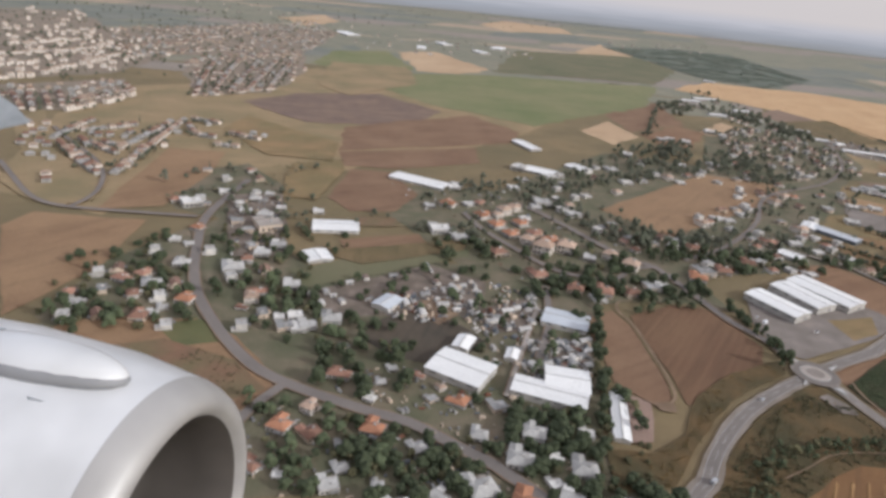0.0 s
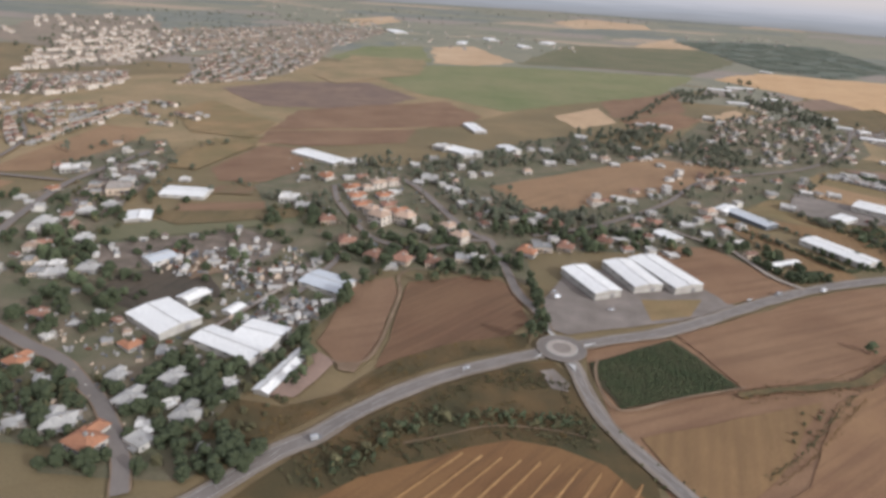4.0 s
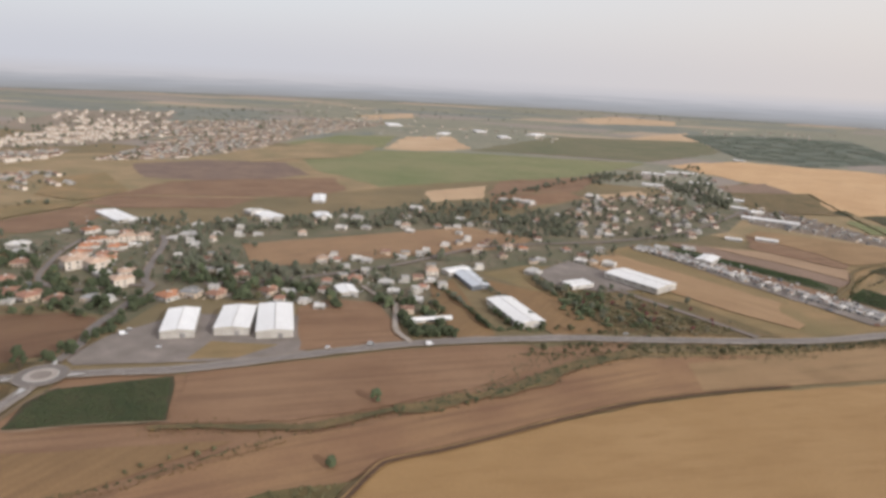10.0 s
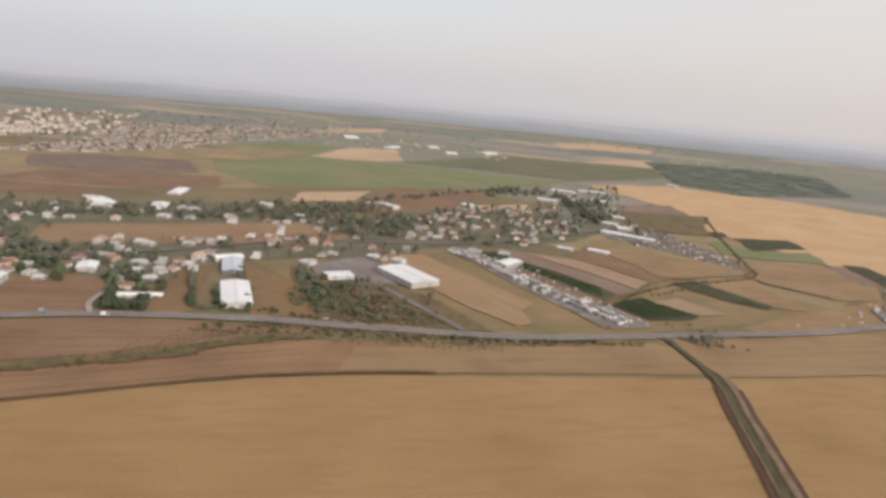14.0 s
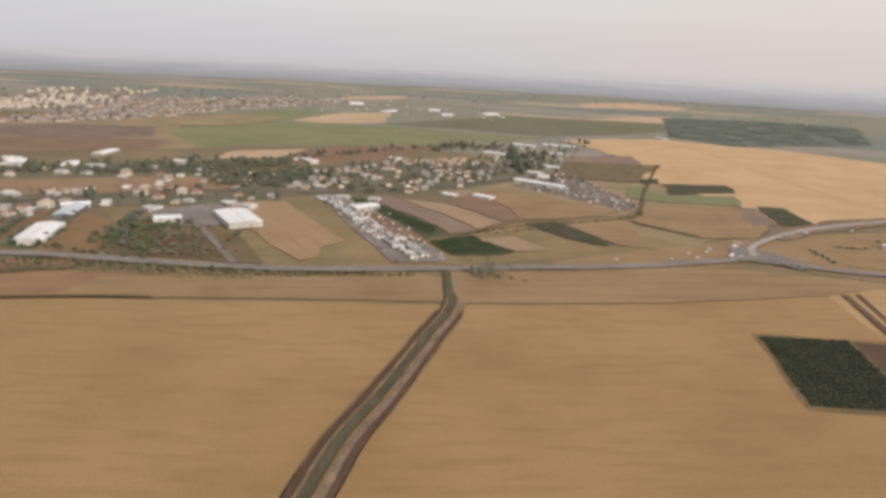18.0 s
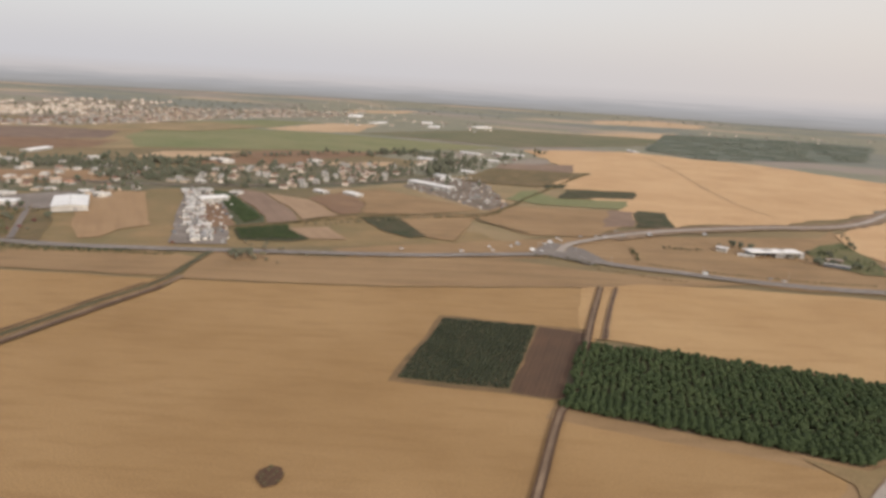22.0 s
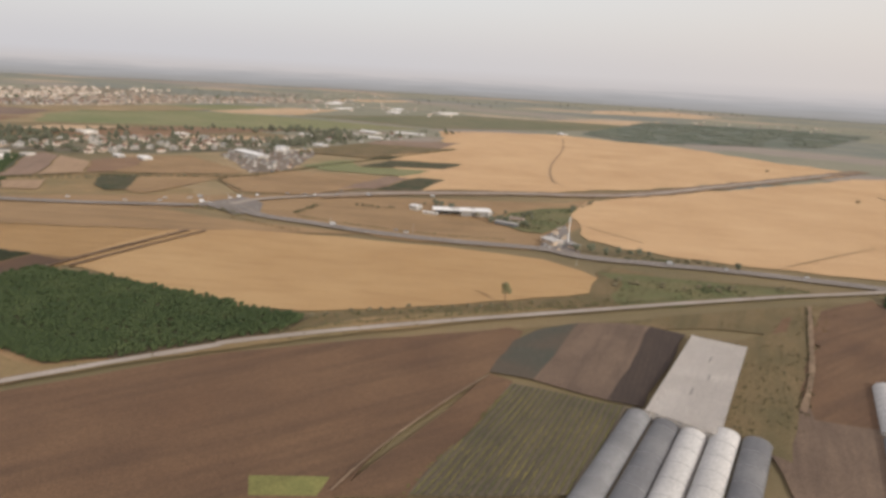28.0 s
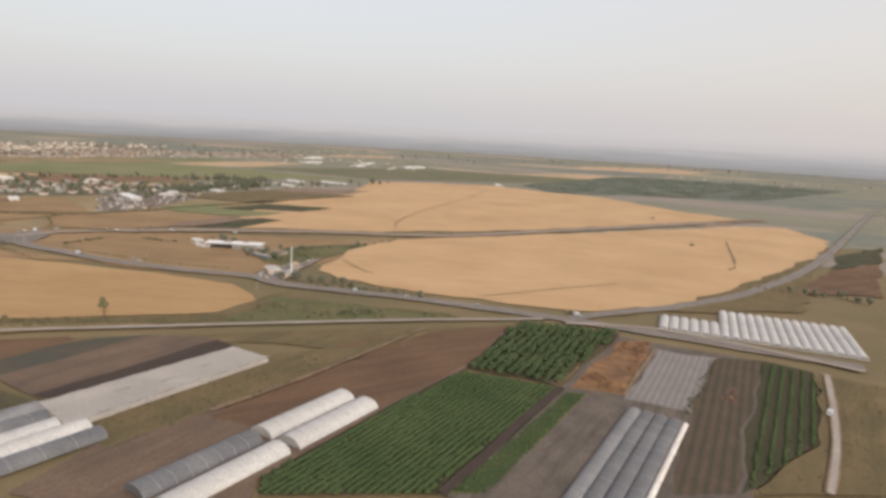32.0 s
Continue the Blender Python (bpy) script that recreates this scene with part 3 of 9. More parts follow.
field('village_ground', 'brown-grey garden ground with weeds between houses', [(-3.4, 423.0), (34.3, 419.2), (118.1, 429.8), (155.9, 326.6), (165.5, 258.0), (149.1, 266.1), (113.7, 264.2), (82.7, 257.0), (43.8, 282.1), (2.5, 356.3)])
field('village_ground', 'brown-grey garden ground with weeds between houses', [(-128.6, 217.4), (-127.8, 275.0), (-102.4, 325.1), (-83.8, 345.9), (-33.0, 278.9), (15.6, 298.9), (61.0, 291.6), (99.0, 271.3), (71.3, 164.5), (61.8, 139.4), (-36.9, 136.6), (-46.3, 181.3), (-69.7, 214.7)])
field('village_ground', 'brown-grey garden ground with weeds between houses', [(72.8, 423.6), (194.3, 560.6), (279.2, 541.8), (350.1, 686.0), (444.0, 703.2), (513.3, 708.2), (469.6, 587.9), (351.7, 464.9), (284.6, 384.9), (279.1, 301.6), (234.3, 325.0), (221.1, 311.3), (152.2, 293.6)])
field('village_ground', 'brown-grey garden ground with weeds between houses', [(-46.3, 181.3), (14.3, 161.9), (33.5, 147.9), (19.3, 138.2), (-36.9, 136.6)])
field('village_ground', 'brown-grey garden ground with weeds between houses', [(-24.8, 203.0), (12.2, 202.2), (39.9, 190.0), (69.2, 170.0), (65.2, 139.5), (13.0, 138.0), (-10.7, 171.6)])
field('village_ground', 'brown-grey garden ground with weeds between houses', [(-132.5, 225.4), (-126.7, 272.1), (-107.0, 294.3), (-81.5, 250.0), (-73.9, 222.6), (-113.9, 210.8)])
field('village_ground', 'brown-grey garden ground with weeds between houses', [(-94.2, 326.6), (-61.3, 359.7), (-40.1, 254.9), (-20.4, 223.3), (-39.1, 217.4), (-56.5, 220.0), (-81.3, 266.5)])
field('yard_ground', 'dusty grey work yard ground', [(-37.8, 255.2), (21.0, 292.8), (47.5, 277.0), (40.5, 243.2), (8.7, 239.9), (-19.3, 237.0)])
field('village_ground', 'brown-grey garden ground with weeds between houses', [(-145.9, 406.4), (-97.9, 445.8), (-59.3, 391.6), (-87.7, 336.2), (-118.0, 348.3)])
field('village_ground', 'brown-grey garden ground with weeds between houses', [(46.1, 333.2), (46.1, 376.5), (86.4, 387.6), (108.4, 304.7), (74.2, 281.7), (56.5, 284.8)])
field('village_ground', 'brown-grey garden ground with weeds between houses', [(105.6, 320.5), (154.5, 300.3), (158.1, 280.3), (89.6, 265.0), (86.4, 277.5)])
field('village_ground', 'brown-grey garden ground with weeds between houses', [(88.8, 414.2), (158.5, 352.0), (219.7, 388.4), (216.1, 356.8), (165.5, 310.4), (135.0, 327.7)])
field('village_ground', 'brown-grey garden ground with weeds between houses', [(72.8, 423.6), (194.3, 560.6), (279.2, 541.8), (270.9, 496.7), (128.7, 414.3), (109.4, 389.9)])
field('village_ground', 'brown-grey garden ground with weeds between houses', [(195.0, 384.6), (267.5, 459.8), (280.2, 420.4), (269.0, 378.6), (231.9, 333.2), (206.1, 353.4)])
field('village_ground', 'brown-grey garden ground with weeds between houses', [(246.9, 358.9), (262.9, 376.2), (276.7, 350.5), (281.6, 302.5), (263.2, 327.1)])
field('village_ground', 'brown-grey garden ground between town houses', [(328.0, 596.0), (350.0, 692.0), (424.0, 755.0), (484.0, 716.0), (478.0, 612.0), (431.0, 534.0), (398.6, 522.0), (352.0, 526.0)])
field('village_ground', 'brown-grey garden ground with weeds between houses', [(256.5, 528.0), (307.3, 562.4), (383.2, 514.8), (368.5, 468.2), (314.5, 421.0), (258.6, 439.5)])
field('brown_soil', 'brown strip field behind the village', [(257.4, 769.3), (369.9, 883.3), (345.9, 731.1), (258.8, 665.8)])
field('pale_stubble', 'pale stubble strip at the village edge', [(338.9, 690.0), (410.0, 770.0), (420.0, 735.0), (358.0, 680.0)])
field('orange_soil', 'brown strip plot behind the trees', [(262.0, 660.0), (335.0, 722.0), (352.0, 690.0), (300.0, 610.0), (268.0, 606.0)])
field('yard_ground', 'dusty grey work yard ground', [(491.6, 687.3), (528.6, 729.3), (610.3, 597.3), (593.8, 578.3), (496.9, 632.4)])
field('dry_plain', 'dry tan ground round far houses', [(-249.9, 487.5), (-190.2, 572.4), (-165.9, 537.1), (-159.8, 474.0), (-169.9, 406.5), (-184.5, 409.0)])
field('dry_plain', 'dry tan ground round far houses', [(-171.5, 556.7), (-101.2, 529.4), (-97.4, 484.9), (-144.1, 505.3)])
field('dry_plain', 'dry tan ground round far houses', [(-287.8, 511.9), (-289.3, 567.2), (-191.4, 372.3), (-202.5, 369.7)])
field('town_ground', 'pale dusty ground between town houses', [(-277.5, 902.2), (-137.6, 1078.8), (-112.3, 875.2), (-128.7, 716.7), (-192.5, 668.3)])
field('town_ground', 'pale dusty ground between town houses', [(-365.6, 644.1), (-284.3, 726.4), (-243.4, 643.5), (-273.4, 561.9), (-313.3, 544.9)])
field('town_ground', 'pale dusty ground between town houses', [(-470.9, 1183.7), (-199.8, 1689.4), (-113.8, 1465.9), (-137.6, 1078.8), (-352.8, 875.3)])
field('town_ground', 'pale dusty ground between town houses', [(-548.1, 989.6), (-470.9, 1183.7), (-296.9, 918.4), (-306.6, 754.5), (-379.7, 670.7)])
field('hazed_olive', 'olive-grey dry land between far buildings', [(-80.4, 1314.3), (142.4, 1593.3), (332.2, 1455.2), (272.0, 1282.9), (68.0, 1199.5), (-53.0, 1189.8)])
field('town_ground', 'pale dusty ground between town houses', [(-623.8, 924.9), (-782.2, 1297.6), (-637.5, 1440.1), (-386.8, 1034.8), (-492.0, 856.2)])
field('village_ground', 'brown-grey garden ground with weeds between houses', [(-11.6, 155.8), (15.8, 164.4), (33.9, 149.0), (43.6, 132.0), (-5.1, 129.5)])
field('village_ground', 'brown-grey garden ground with weeds between houses', [(22.9, 163.6), (37.1, 156.6), (65.3, 178.6), (71.7, 156.4), (81.9, 138.3), (81.0, 134.0), (49.7, 132.4)])
field('village_ground', 'brown-grey garden ground with weeds between houses', [(30.3, 125.8), (61.2, 141.1), (77.1, 138.0), (71.3, 125.3), (34.0, 122.3)])
field('village_ground', 'brown-grey garden ground with weeds between houses', [(166.2, 342.9), (196.8, 363.7), (230.1, 379.9), (248.4, 364.2), (234.8, 313.6), (215.0, 308.8), (187.3, 302.2), (170.2, 305.5)])
field('village_ground', 'brown-grey garden ground with weeds between houses', [(117.3, 334.8), (127.6, 379.9), (148.9, 343.1), (147.0, 307.7), (126.1, 310.5)])
field('village_ground', 'brown-grey garden ground with weeds between houses', [(-0.2, 361.5), (27.3, 363.3), (54.9, 305.1), (34.7, 299.9)])
field('village_ground', 'brown-grey garden ground with weeds between houses', [(-1.6, 423.6), (35.8, 405.0), (65.1, 321.1), (77.5, 275.7), (64.7, 279.8), (36.3, 343.3)])
field('village_ground', 'brown-grey garden ground with weeds between houses', [(238.6, 361.7), (269.7, 379.9), (288.5, 360.3), (269.4, 321.9), (254.1, 334.1)])
field('village_ground', 'brown-grey garden ground with weeds between houses', [(285.8, 437.1), (358.8, 486.9), (382.8, 464.8), (353.1, 430.5), (322.4, 422.1), (287.9, 390.0)])
field('hazed_olive', 'olive-grey dry land between far buildings', [(418.5, 847.4), (505.2, 1010.8), (511.3, 729.8), (457.6, 692.9)])
field('yard_ground', 'dusty grey work yard ground', [(62.3, 227.3), (84.1, 225.2), (78.5, 205.9), (52.8, 197.8)])
field('yard_ground', 'dusty grey work yard ground', [(40.4, 249.1), (66.3, 263.7), (61.4, 231.8), (40.4, 229.3)])
field('hazed_olive', 'olive-grey dry land between far buildings', [(-782.8, 2414.2), (-83.5, 1819.2), (229.5, 1667.8), (1.0, 1461.3), (-364.6, 1561.3)])
field('hazed_olive', 'olive-grey dry land between far buildings', [(654.8, 2026.3), (1091.7, 2223.0), (933.6, 1836.0), (615.3, 1778.5)])
field('green_crop', 'large flat bright green irrigated crop field', [(-17.1, 809.0), (42.1, 967.2), (163.3, 1017.1), (443.8, 1060.2), (333.8, 838.8), (148.4, 651.8), (43.7, 733.0)])
field('green_crop', 'green crop field beside the large one', [(-118.6, 978.5), (-99.0, 1152.2), (-11.7, 1221.4), (34.8, 1006.9), (-27.1, 913.4)])
field('pale_stubble', 'pale tan stubble field between green crops', [(39.3, 991.8), (12.0, 1215.7), (85.5, 1284.2), (162.3, 1079.8), (104.9, 998.4)])
field('burnt', 'dark burnt brown fallow field with patches', [(-147.1, 658.9), (-99.8, 731.3), (-13.8, 767.0), (53.8, 690.6), (21.6, 608.5), (-77.1, 588.5)])
field('brown_soil', 'brown ploughed field on the gentle rise', [(-40.8, 582.9), (83.6, 683.2), (127.2, 619.3), (107.2, 567.6), (-39.3, 497.4)])
field('brown_soil', 'brown ploughed field by the long white shed', [(-37.7, 385.2), (-27.7, 450.3), (0.6, 450.5), (19.3, 403.3), (4.4, 367.8), (-22.3, 362.6)])
field('brown_soil', 'brown ploughed field with straight edges', [(-39.1, 494.1), (73.3, 542.8), (71.9, 492.4), (0.5, 457.7), (-32.1, 456.4)])
field('warm_brown', 'wide golden-brown ploughed field beside the lane', [(-189.0, 309.6), (-183.7, 330.8), (-126.6, 329.0), (-126.7, 272.1), (-143.9, 224.2)])
field('warm_brown', 'brown ploughed strip behind the village', [(-156.8, 340.6), (-158.9, 471.0), (-118.9, 470.2), (-116.5, 413.8), (-125.1, 351.6)])
field('warm_brown', 'large golden-brown field ringed by trees and houses', [(140.9, 398.4), (266.5, 511.8), (320.7, 493.3), (308.8, 461.0), (172.3, 353.6), (155.0, 379.6)])
field('pale_stubble', 'narrow pale stubble field', [(197.5, 651.8), (249.3, 717.5), (257.6, 642.0), (215.0, 597.2)])
field('pale_stubble', 'far pale stubble strip', [(293.1, 2280.6), (438.4, 2632.1), (638.0, 2495.4), (601.6, 2213.6), (345.1, 2053.4)])
field('pale_stubble', 'far pale stubble plot', [(426.7, 1556.3), (597.3, 1896.9), (602.7, 1477.9), (475.6, 1308.1)])
field('pale_stubble', 'far pale field near the town', [(-286.8, 1742.5), (-194.1, 1999.3), (-137.8, 1785.3), (-200.5, 1582.4)])
field('green_dull', 'dull green far meadow', [(165.0, 1063.0), (275.5, 1461.5), (584.4, 1584.8), (596.9, 1344.8), (446.4, 1084.2)])
field('hazed_green', 'dark green far orchard block', [(571.6, 1810.8), (837.9, 1985.8), (1027.8, 1968.5), (939.7, 1403.5), (699.0, 1160.2), (604.4, 1258.3)])
field('brown_soil', 'brown strip field behind sheds', [(-25.6, 318.3), (16.8, 333.5), (22.2, 314.4), (-18.2, 295.3)])
field('green_dull', 'dull green field behind the yards', [(-45.8, 277.1), (-23.6, 293.2), (43.7, 317.8), (42.5, 306.3), (4.1, 283.9), (-36.0, 260.8)])
field('dark_plot', 'very dark ploughed plot among the yards', [(-9.6, 228.9), (-1.6, 236.1), (11.1, 247.9), (20.9, 246.6), (31.1, 233.9), (39.3, 222.4), (29.8, 208.8), (19.6, 203.8), (2.5, 207.9), (-6.4, 217.3)])
field('grass_green', 'small patch of green lawn by the road bend', [(-87.4, 225.6), (-74.2, 231.4), (-67.7, 214.9), (-77.8, 208.1)])
field('warm_brown', 'dry orange-brown waste ground beside the street', [(-119.7, 223.5), (-101.2, 228.2), (-88.5, 228.5), (-73.7, 229.4), (-56.6, 217.9), (-41.1, 196.0), (-35.6, 184.4), (-52.0, 168.0), (-71.0, 176.9), (-104.3, 186.6), (-128.0, 204.0)])
field('grass_green', 'green grass patch beside the street', [(-89.1, 225.1), (-71.7, 229.2), (-60.1, 213.3), (-75.3, 208.3)])
field('red_earth', 'bare reddish earth lot with weeds', [(-97.4, 208.4), (-81.5, 213.7), (-52.3, 200.9), (-39.6, 184.9), (-50.9, 178.0), (-61.2, 183.5), (-84.3, 198.4)])
field('brown_soil', 'brown field beside the long tin shed', [(85.2, 196.3), (86.0, 226.0), (87.2, 244.5), (102.5, 254.4), (107.3, 240.7), (106.0, 198.9), (103.9, 187.0), (95.0, 185.4)])
field('furrow', 'reddish-brown furrowed field by the roundabout', [(110.2, 250.7), (134.4, 262.8), (149.4, 261.8), (157.0, 250.9), (161.0, 227.5), (152.2, 211.6), (130.4, 198.4), (108.5, 184.4), (109.5, 212.0)])
field('gravel', 'pale gravel yard in front of the warehouses', [(167.7, 247.3), (179.0, 278.5), (241.8, 298.9), (249.3, 256.4), (215.7, 236.6), (175.4, 219.7), (167.9, 223.4)])
field('dry_grass', 'dry grass patch beside the gravel yard', [(209.4, 256.0), (236.4, 261.6), (227.2, 244.5), (210.3, 237.3)])
field('orange_soil', 'brown square field beside the warehouses', [(224.9, 304.5), (235.5, 321.0), (257.8, 325.1), (286.4, 281.0), (246.7, 259.5)])
field('row_green', 'dark green row crop beside the roundabout', [(181.3, 201.2), (214.5, 223.5), (231.5, 195.6), (188.6, 176.0), (182.3, 190.7)])
field('orange_soil', 'brown field along the main road', [(217.5, 227.3), (240.0, 241.5), (286.0, 274.0), (318.0, 290.5), (338.0, 297.0), (345.0, 290.0), (342.6, 273.9), (320.0, 249.0), (289.8, 223.9), (268.0, 208.0), (253.2, 201.7), (232.4, 194.8)])
field('stubble', 'tan stubble field with mowing lines', [(192.5, 162.8), (257.4, 192.1), (232.7, 158.0), (211.1, 134.7), (204.3, 133.5)])
field('red_streaky', 'reddish-brown streaky field between hedge and wheat', [(236.0, 150.0), (262.0, 192.0), (292.6, 212.5), (312.0, 230.0), (345.0, 262.0), (366.0, 288.0), (384.0, 300.0), (450.0, 326.7), (506.8, 366.3), (532.5, 369.9), (542.4, 341.4), (439.1, 291.5), (394.6, 268.0), (354.8, 238.4), (322.0, 209.4), (305.0, 196.0), (297.7, 183.0), (278.6, 172.8), (253.1, 142.3), (215.3, 135.5)])
field('scrub', 'green scrubby hollow in the fields', [(254.9, 145.0), (278.6, 172.8), (297.7, 183.0), (296.0, 158.7), (289.2, 149.3)])
field('golden_scrub', 'rough dry golden scrub beside the road bend', [(84.0, 120.0), (91.7, 133.0), (101.9, 147.0), (114.7, 162.0), (129.0, 176.0), (144.3, 187.5), (157.4, 196.5), (168.0, 200.0), (175.5, 190.4), (178.0, 176.5), (184.0, 162.0), (193.0, 147.6), (192.4, 133.5), (180.4, 145.2), (166.9, 150.7), (153.2, 150.9), (134.0, 141.4), (113.8, 130.4), (104.7, 121.1), (98.0, 100.0), (84.0, 106.0)])
stubble_field = field('mown_stubble', 'golden stubble field with raked straw ridges', [(105.7, 125.2), (113.8, 133.4), (123.0, 138.7), (134.0, 144.4), (141.5, 150.0), (154.0, 155.5), (167.6, 154.4), (180.4, 149.2), (188.0, 139.3), (192.4, 133.5), (158.4, 72.0), (96.0, 86.4)])
straw_ridges(stubble_field)
field('gold_fallow', 'golden-brown stubble strip between the road and the wheat', [(402.0, 300.0), (450.0, 326.7), (506.8, 366.3), (532.5, 369.9), (542.4, 341.4), (439.1, 291.5), (405.0, 275.0)])
field('wheat', 'wide ripe golden wheat field', [(304.5, 194.9), (323.7, 210.7), (351.0, 233.1), (382.8, 258.0), (428.9, 283.4), (544.0, 337.0), (546.5, 300.0), (550.0, 258.0), (551.0, 231.0), (554.0, 209.0), (558.0, 185.0), (562.0, 150.0), (344.2, 169.0), (298.6, 161.8), (300.3, 175.6)])
field('gold_fallow', 'dry golden margin between orchard and wheat', [(718.0, 318.0), (782.0, 326.5), (797.0, 328.5), (806.0, 340.0), (800.0, 316.0), (792.0, 296.0), (757.0, 232.0), (748.0, 206.0), (768.0, 200.0), (770.0, 300.0), (722.0, 304.0)])
field('wheat', 'wide ripe golden wheat field east of the ditch', [(549.4, 339.7), (624.3, 379.9), (709.3, 438.4), (719.5, 372.5), (720.1, 309.1), (791.1, 320.7), (790.8, 313.6), (777.8, 285.6), (787.2, 206.4), (662.4, 158.4), (572.0, 150.0), (566.0, 209.0), (562.5, 231.0), (560.5, 260.0), (557.0, 305.0), (554.5, 334.0)])
field('gold_fallow', 'dry golden-brown verge along the main road', [(528.3, 379.9), (605.8, 421.2), (653.3, 457.8), (694.9, 463.1), (771.3, 488.5), (710.4, 440.1), (623.6, 381.3), (550.3, 342.1)])
field('wheat_mid', 'ripe golden wheat field along the highway', [(713.5, 374.5), (700.0, 432.8), (723.2, 455.3), (764.1, 476.1), (814.3, 495.0), (853.8, 505.8), (874.1, 499.3), (883.1, 494.0), (887.3, 490.1), (889.0, 486.9), (889.2, 481.9), (887.1, 475.0), (880.2, 464.2), (871.4, 453.7), (840.2, 414.6), (817.8, 393.5), (801.7, 384.8), (779.8, 380.5), (743.7, 377.7)])
field('wheat_hazed', 'wide ripe golden wheat field inside the road bend', [(857.6, 555.0), (823.3, 615.1), (820.5, 663.0), (861.8, 746.5), (979.2, 994.7), (1014.6, 1025.8), (1057.5, 949.8), (1053.6, 848.4), (1046.4, 756.4), (1033.3, 672.2), (1017.7, 625.0), (993.0, 583.8), (960.9, 566.8), (923.0, 555.9), (877.6, 548.4)])
field('wheat_hazed', 'ripe golden wheat field behind the far road', [(705.9, 603.4), (653.3, 680.7), (582.9, 766.6), (563.9, 895.8), (466.5, 1050.0), (520.2, 1118.1), (597.4, 1189.9), (684.2, 1169.3), (769.3, 1169.4), (897.1, 1084.6), (967.3, 1062.7), (967.3, 1004.0), (847.0, 773.4), (784.9, 668.6), (738.7, 636.0)])
field('gold_fallow', 'dry golden-brown fallow field by the petrol station', [(693.7, 485.6), (698.4, 505.7), (751.7, 538.9), (800.8, 553.9), (839.6, 532.6), (844.1, 515.8), (786.5, 490.0), (726.4, 485.6)])
field('scrub', 'green weedy triangle between two roads', [(886.5, 494.1), (890.6, 507.5), (919.2, 520.4), (949.1, 534.5), (957.0, 534.1), (899.7, 468.1)])
field('weedy', 'olive weeds between the farm road and the plots', [(850.5, 390.4), (877.5, 421.9), (903.1, 451.2), (931.5, 485.3), (967.7, 526.8), (971.8, 518.5), (962.9, 474.7), (943.6, 470.2), (927.6, 462.7), (906.3, 443.0), (882.4, 413.8)])
field('weedy', 'olive weeds beside the tip of the wheat', [(878.3, 450.8), (886.7, 470.5), (879.3, 502.0), (880.6, 514.6), (899.8, 516.1), (907.2, 472.8), (885.1, 445.8)])
field('grass_green', 'olive-green grass in the triangle between roads', [(879.3, 502.0), (892.5, 509.2), (923.7, 521.0), (949.8, 529.7), (963.4, 534.0), (929.4, 495.0), (900.5, 463.0), (893.1, 476.4), (893.0, 494.4)])
field('grass_green', 'green grass beside the petrol station', [(798.4, 586.9), (807.7, 615.4), (822.2, 635.5), (834.7, 587.6), (834.7, 551.3), (825.4, 547.5), (810.7, 554.4)])
field('weedy', 'brown-green weedy strip beside the concrete farm road', [(801.8, 358.0), (816.6, 387.3), (841.4, 412.9), (871.3, 449.0), (889.7, 473.8), (899.9, 467.5), (872.5, 433.1), (837.0, 390.1)])
field('grey_soil', 'grey-brown bare ground between the tunnels', [(951.2, 405.6), (951.9, 410.8), (964.6, 413.6), (976.3, 413.7), (976.0, 384.6), (960.3, 372.7)])
field('dirt_bank', 'bare dirt margin round the dark plot', [(662.0, 364.0), (715.7, 382.4), (723.2, 322.3), (673.0, 305.8)])
field('dark_crop', 'dark green low crop plot with dirt margin', [(664.2, 362.7), (697.3, 374.6), (706.1, 319.9), (674.3, 309.1)])
field('dark_soil', 'dark brown ploughed plot', [(698.4, 374.0), (716.1, 377.6), (722.9, 323.6), (707.2, 318.2)])
field('orchard_floor', 'brown weedy floor below the orchard rows', [(715.2, 364.8), (749.7, 376.4), (806.6, 385.6), (824.4, 390.9), (826.1, 379.6), (806.4, 339.6), (795.5, 326.7), (781.9, 325.3), (722.0, 316.9)])
field('stubble', 'tan strip field beside the long shed', [(273.0, 364.0), (285.9, 374.4), (321.4, 302.9), (306.0, 291.0)])
field('stubble', 'tan field behind the long white shed', [(298.7, 383.6), (341.9, 369.6), (371.2, 326.3), (347.1, 311.0), (321.8, 348.5)])
field('weedy', 'overgrown shrubby plot by the road', [(339.0, 385.8), (351.4, 398.7), (410.5, 382.3), (451.3, 347.3), (372.9, 325.4)])
field('warm_stubble', 'golden mown field beside the market yard', [(368.2, 427.6), (351.1, 457.9), (378.7, 471.9), (463.7, 402.6), (459.0, 385.4), (466.5, 369.0), (460.8, 361.1), (435.1, 375.8)])
field('gravel', 'pale gravel lane of the market yard', [(386.6, 500.8), (436.1, 498.1), (525.7, 396.8), (502.0, 380.5)])
field('strip_green', 'dark green strip crop', [(404.9, 509.4), (419.5, 513.0), (451.7, 488.9), (494.7, 461.0), (506.5, 447.5), (500.0, 431.2), (471.2, 456.3), (438.8, 481.2)])
field('dark_crop', 'dark green crop block beside the road', [(505.0, 423.2), (520.6, 450.0), (551.3, 430.2), (546.0, 420.6), (523.8, 407.0)])
field('mauve_soil', 'mauve-brown bare strip between crops', [(417.3, 526.4), (441.4, 523.9), (504.3, 479.4), (518.6, 464.4), (507.9, 448.3), (494.5, 462.6), (451.3, 490.8), (420.0, 515.0)])
field('tan_strip', 'pale tan strip field', [(440.9, 526.2), (480.2, 525.3), (526.9, 494.5), (521.2, 465.9), (504.2, 481.2)])
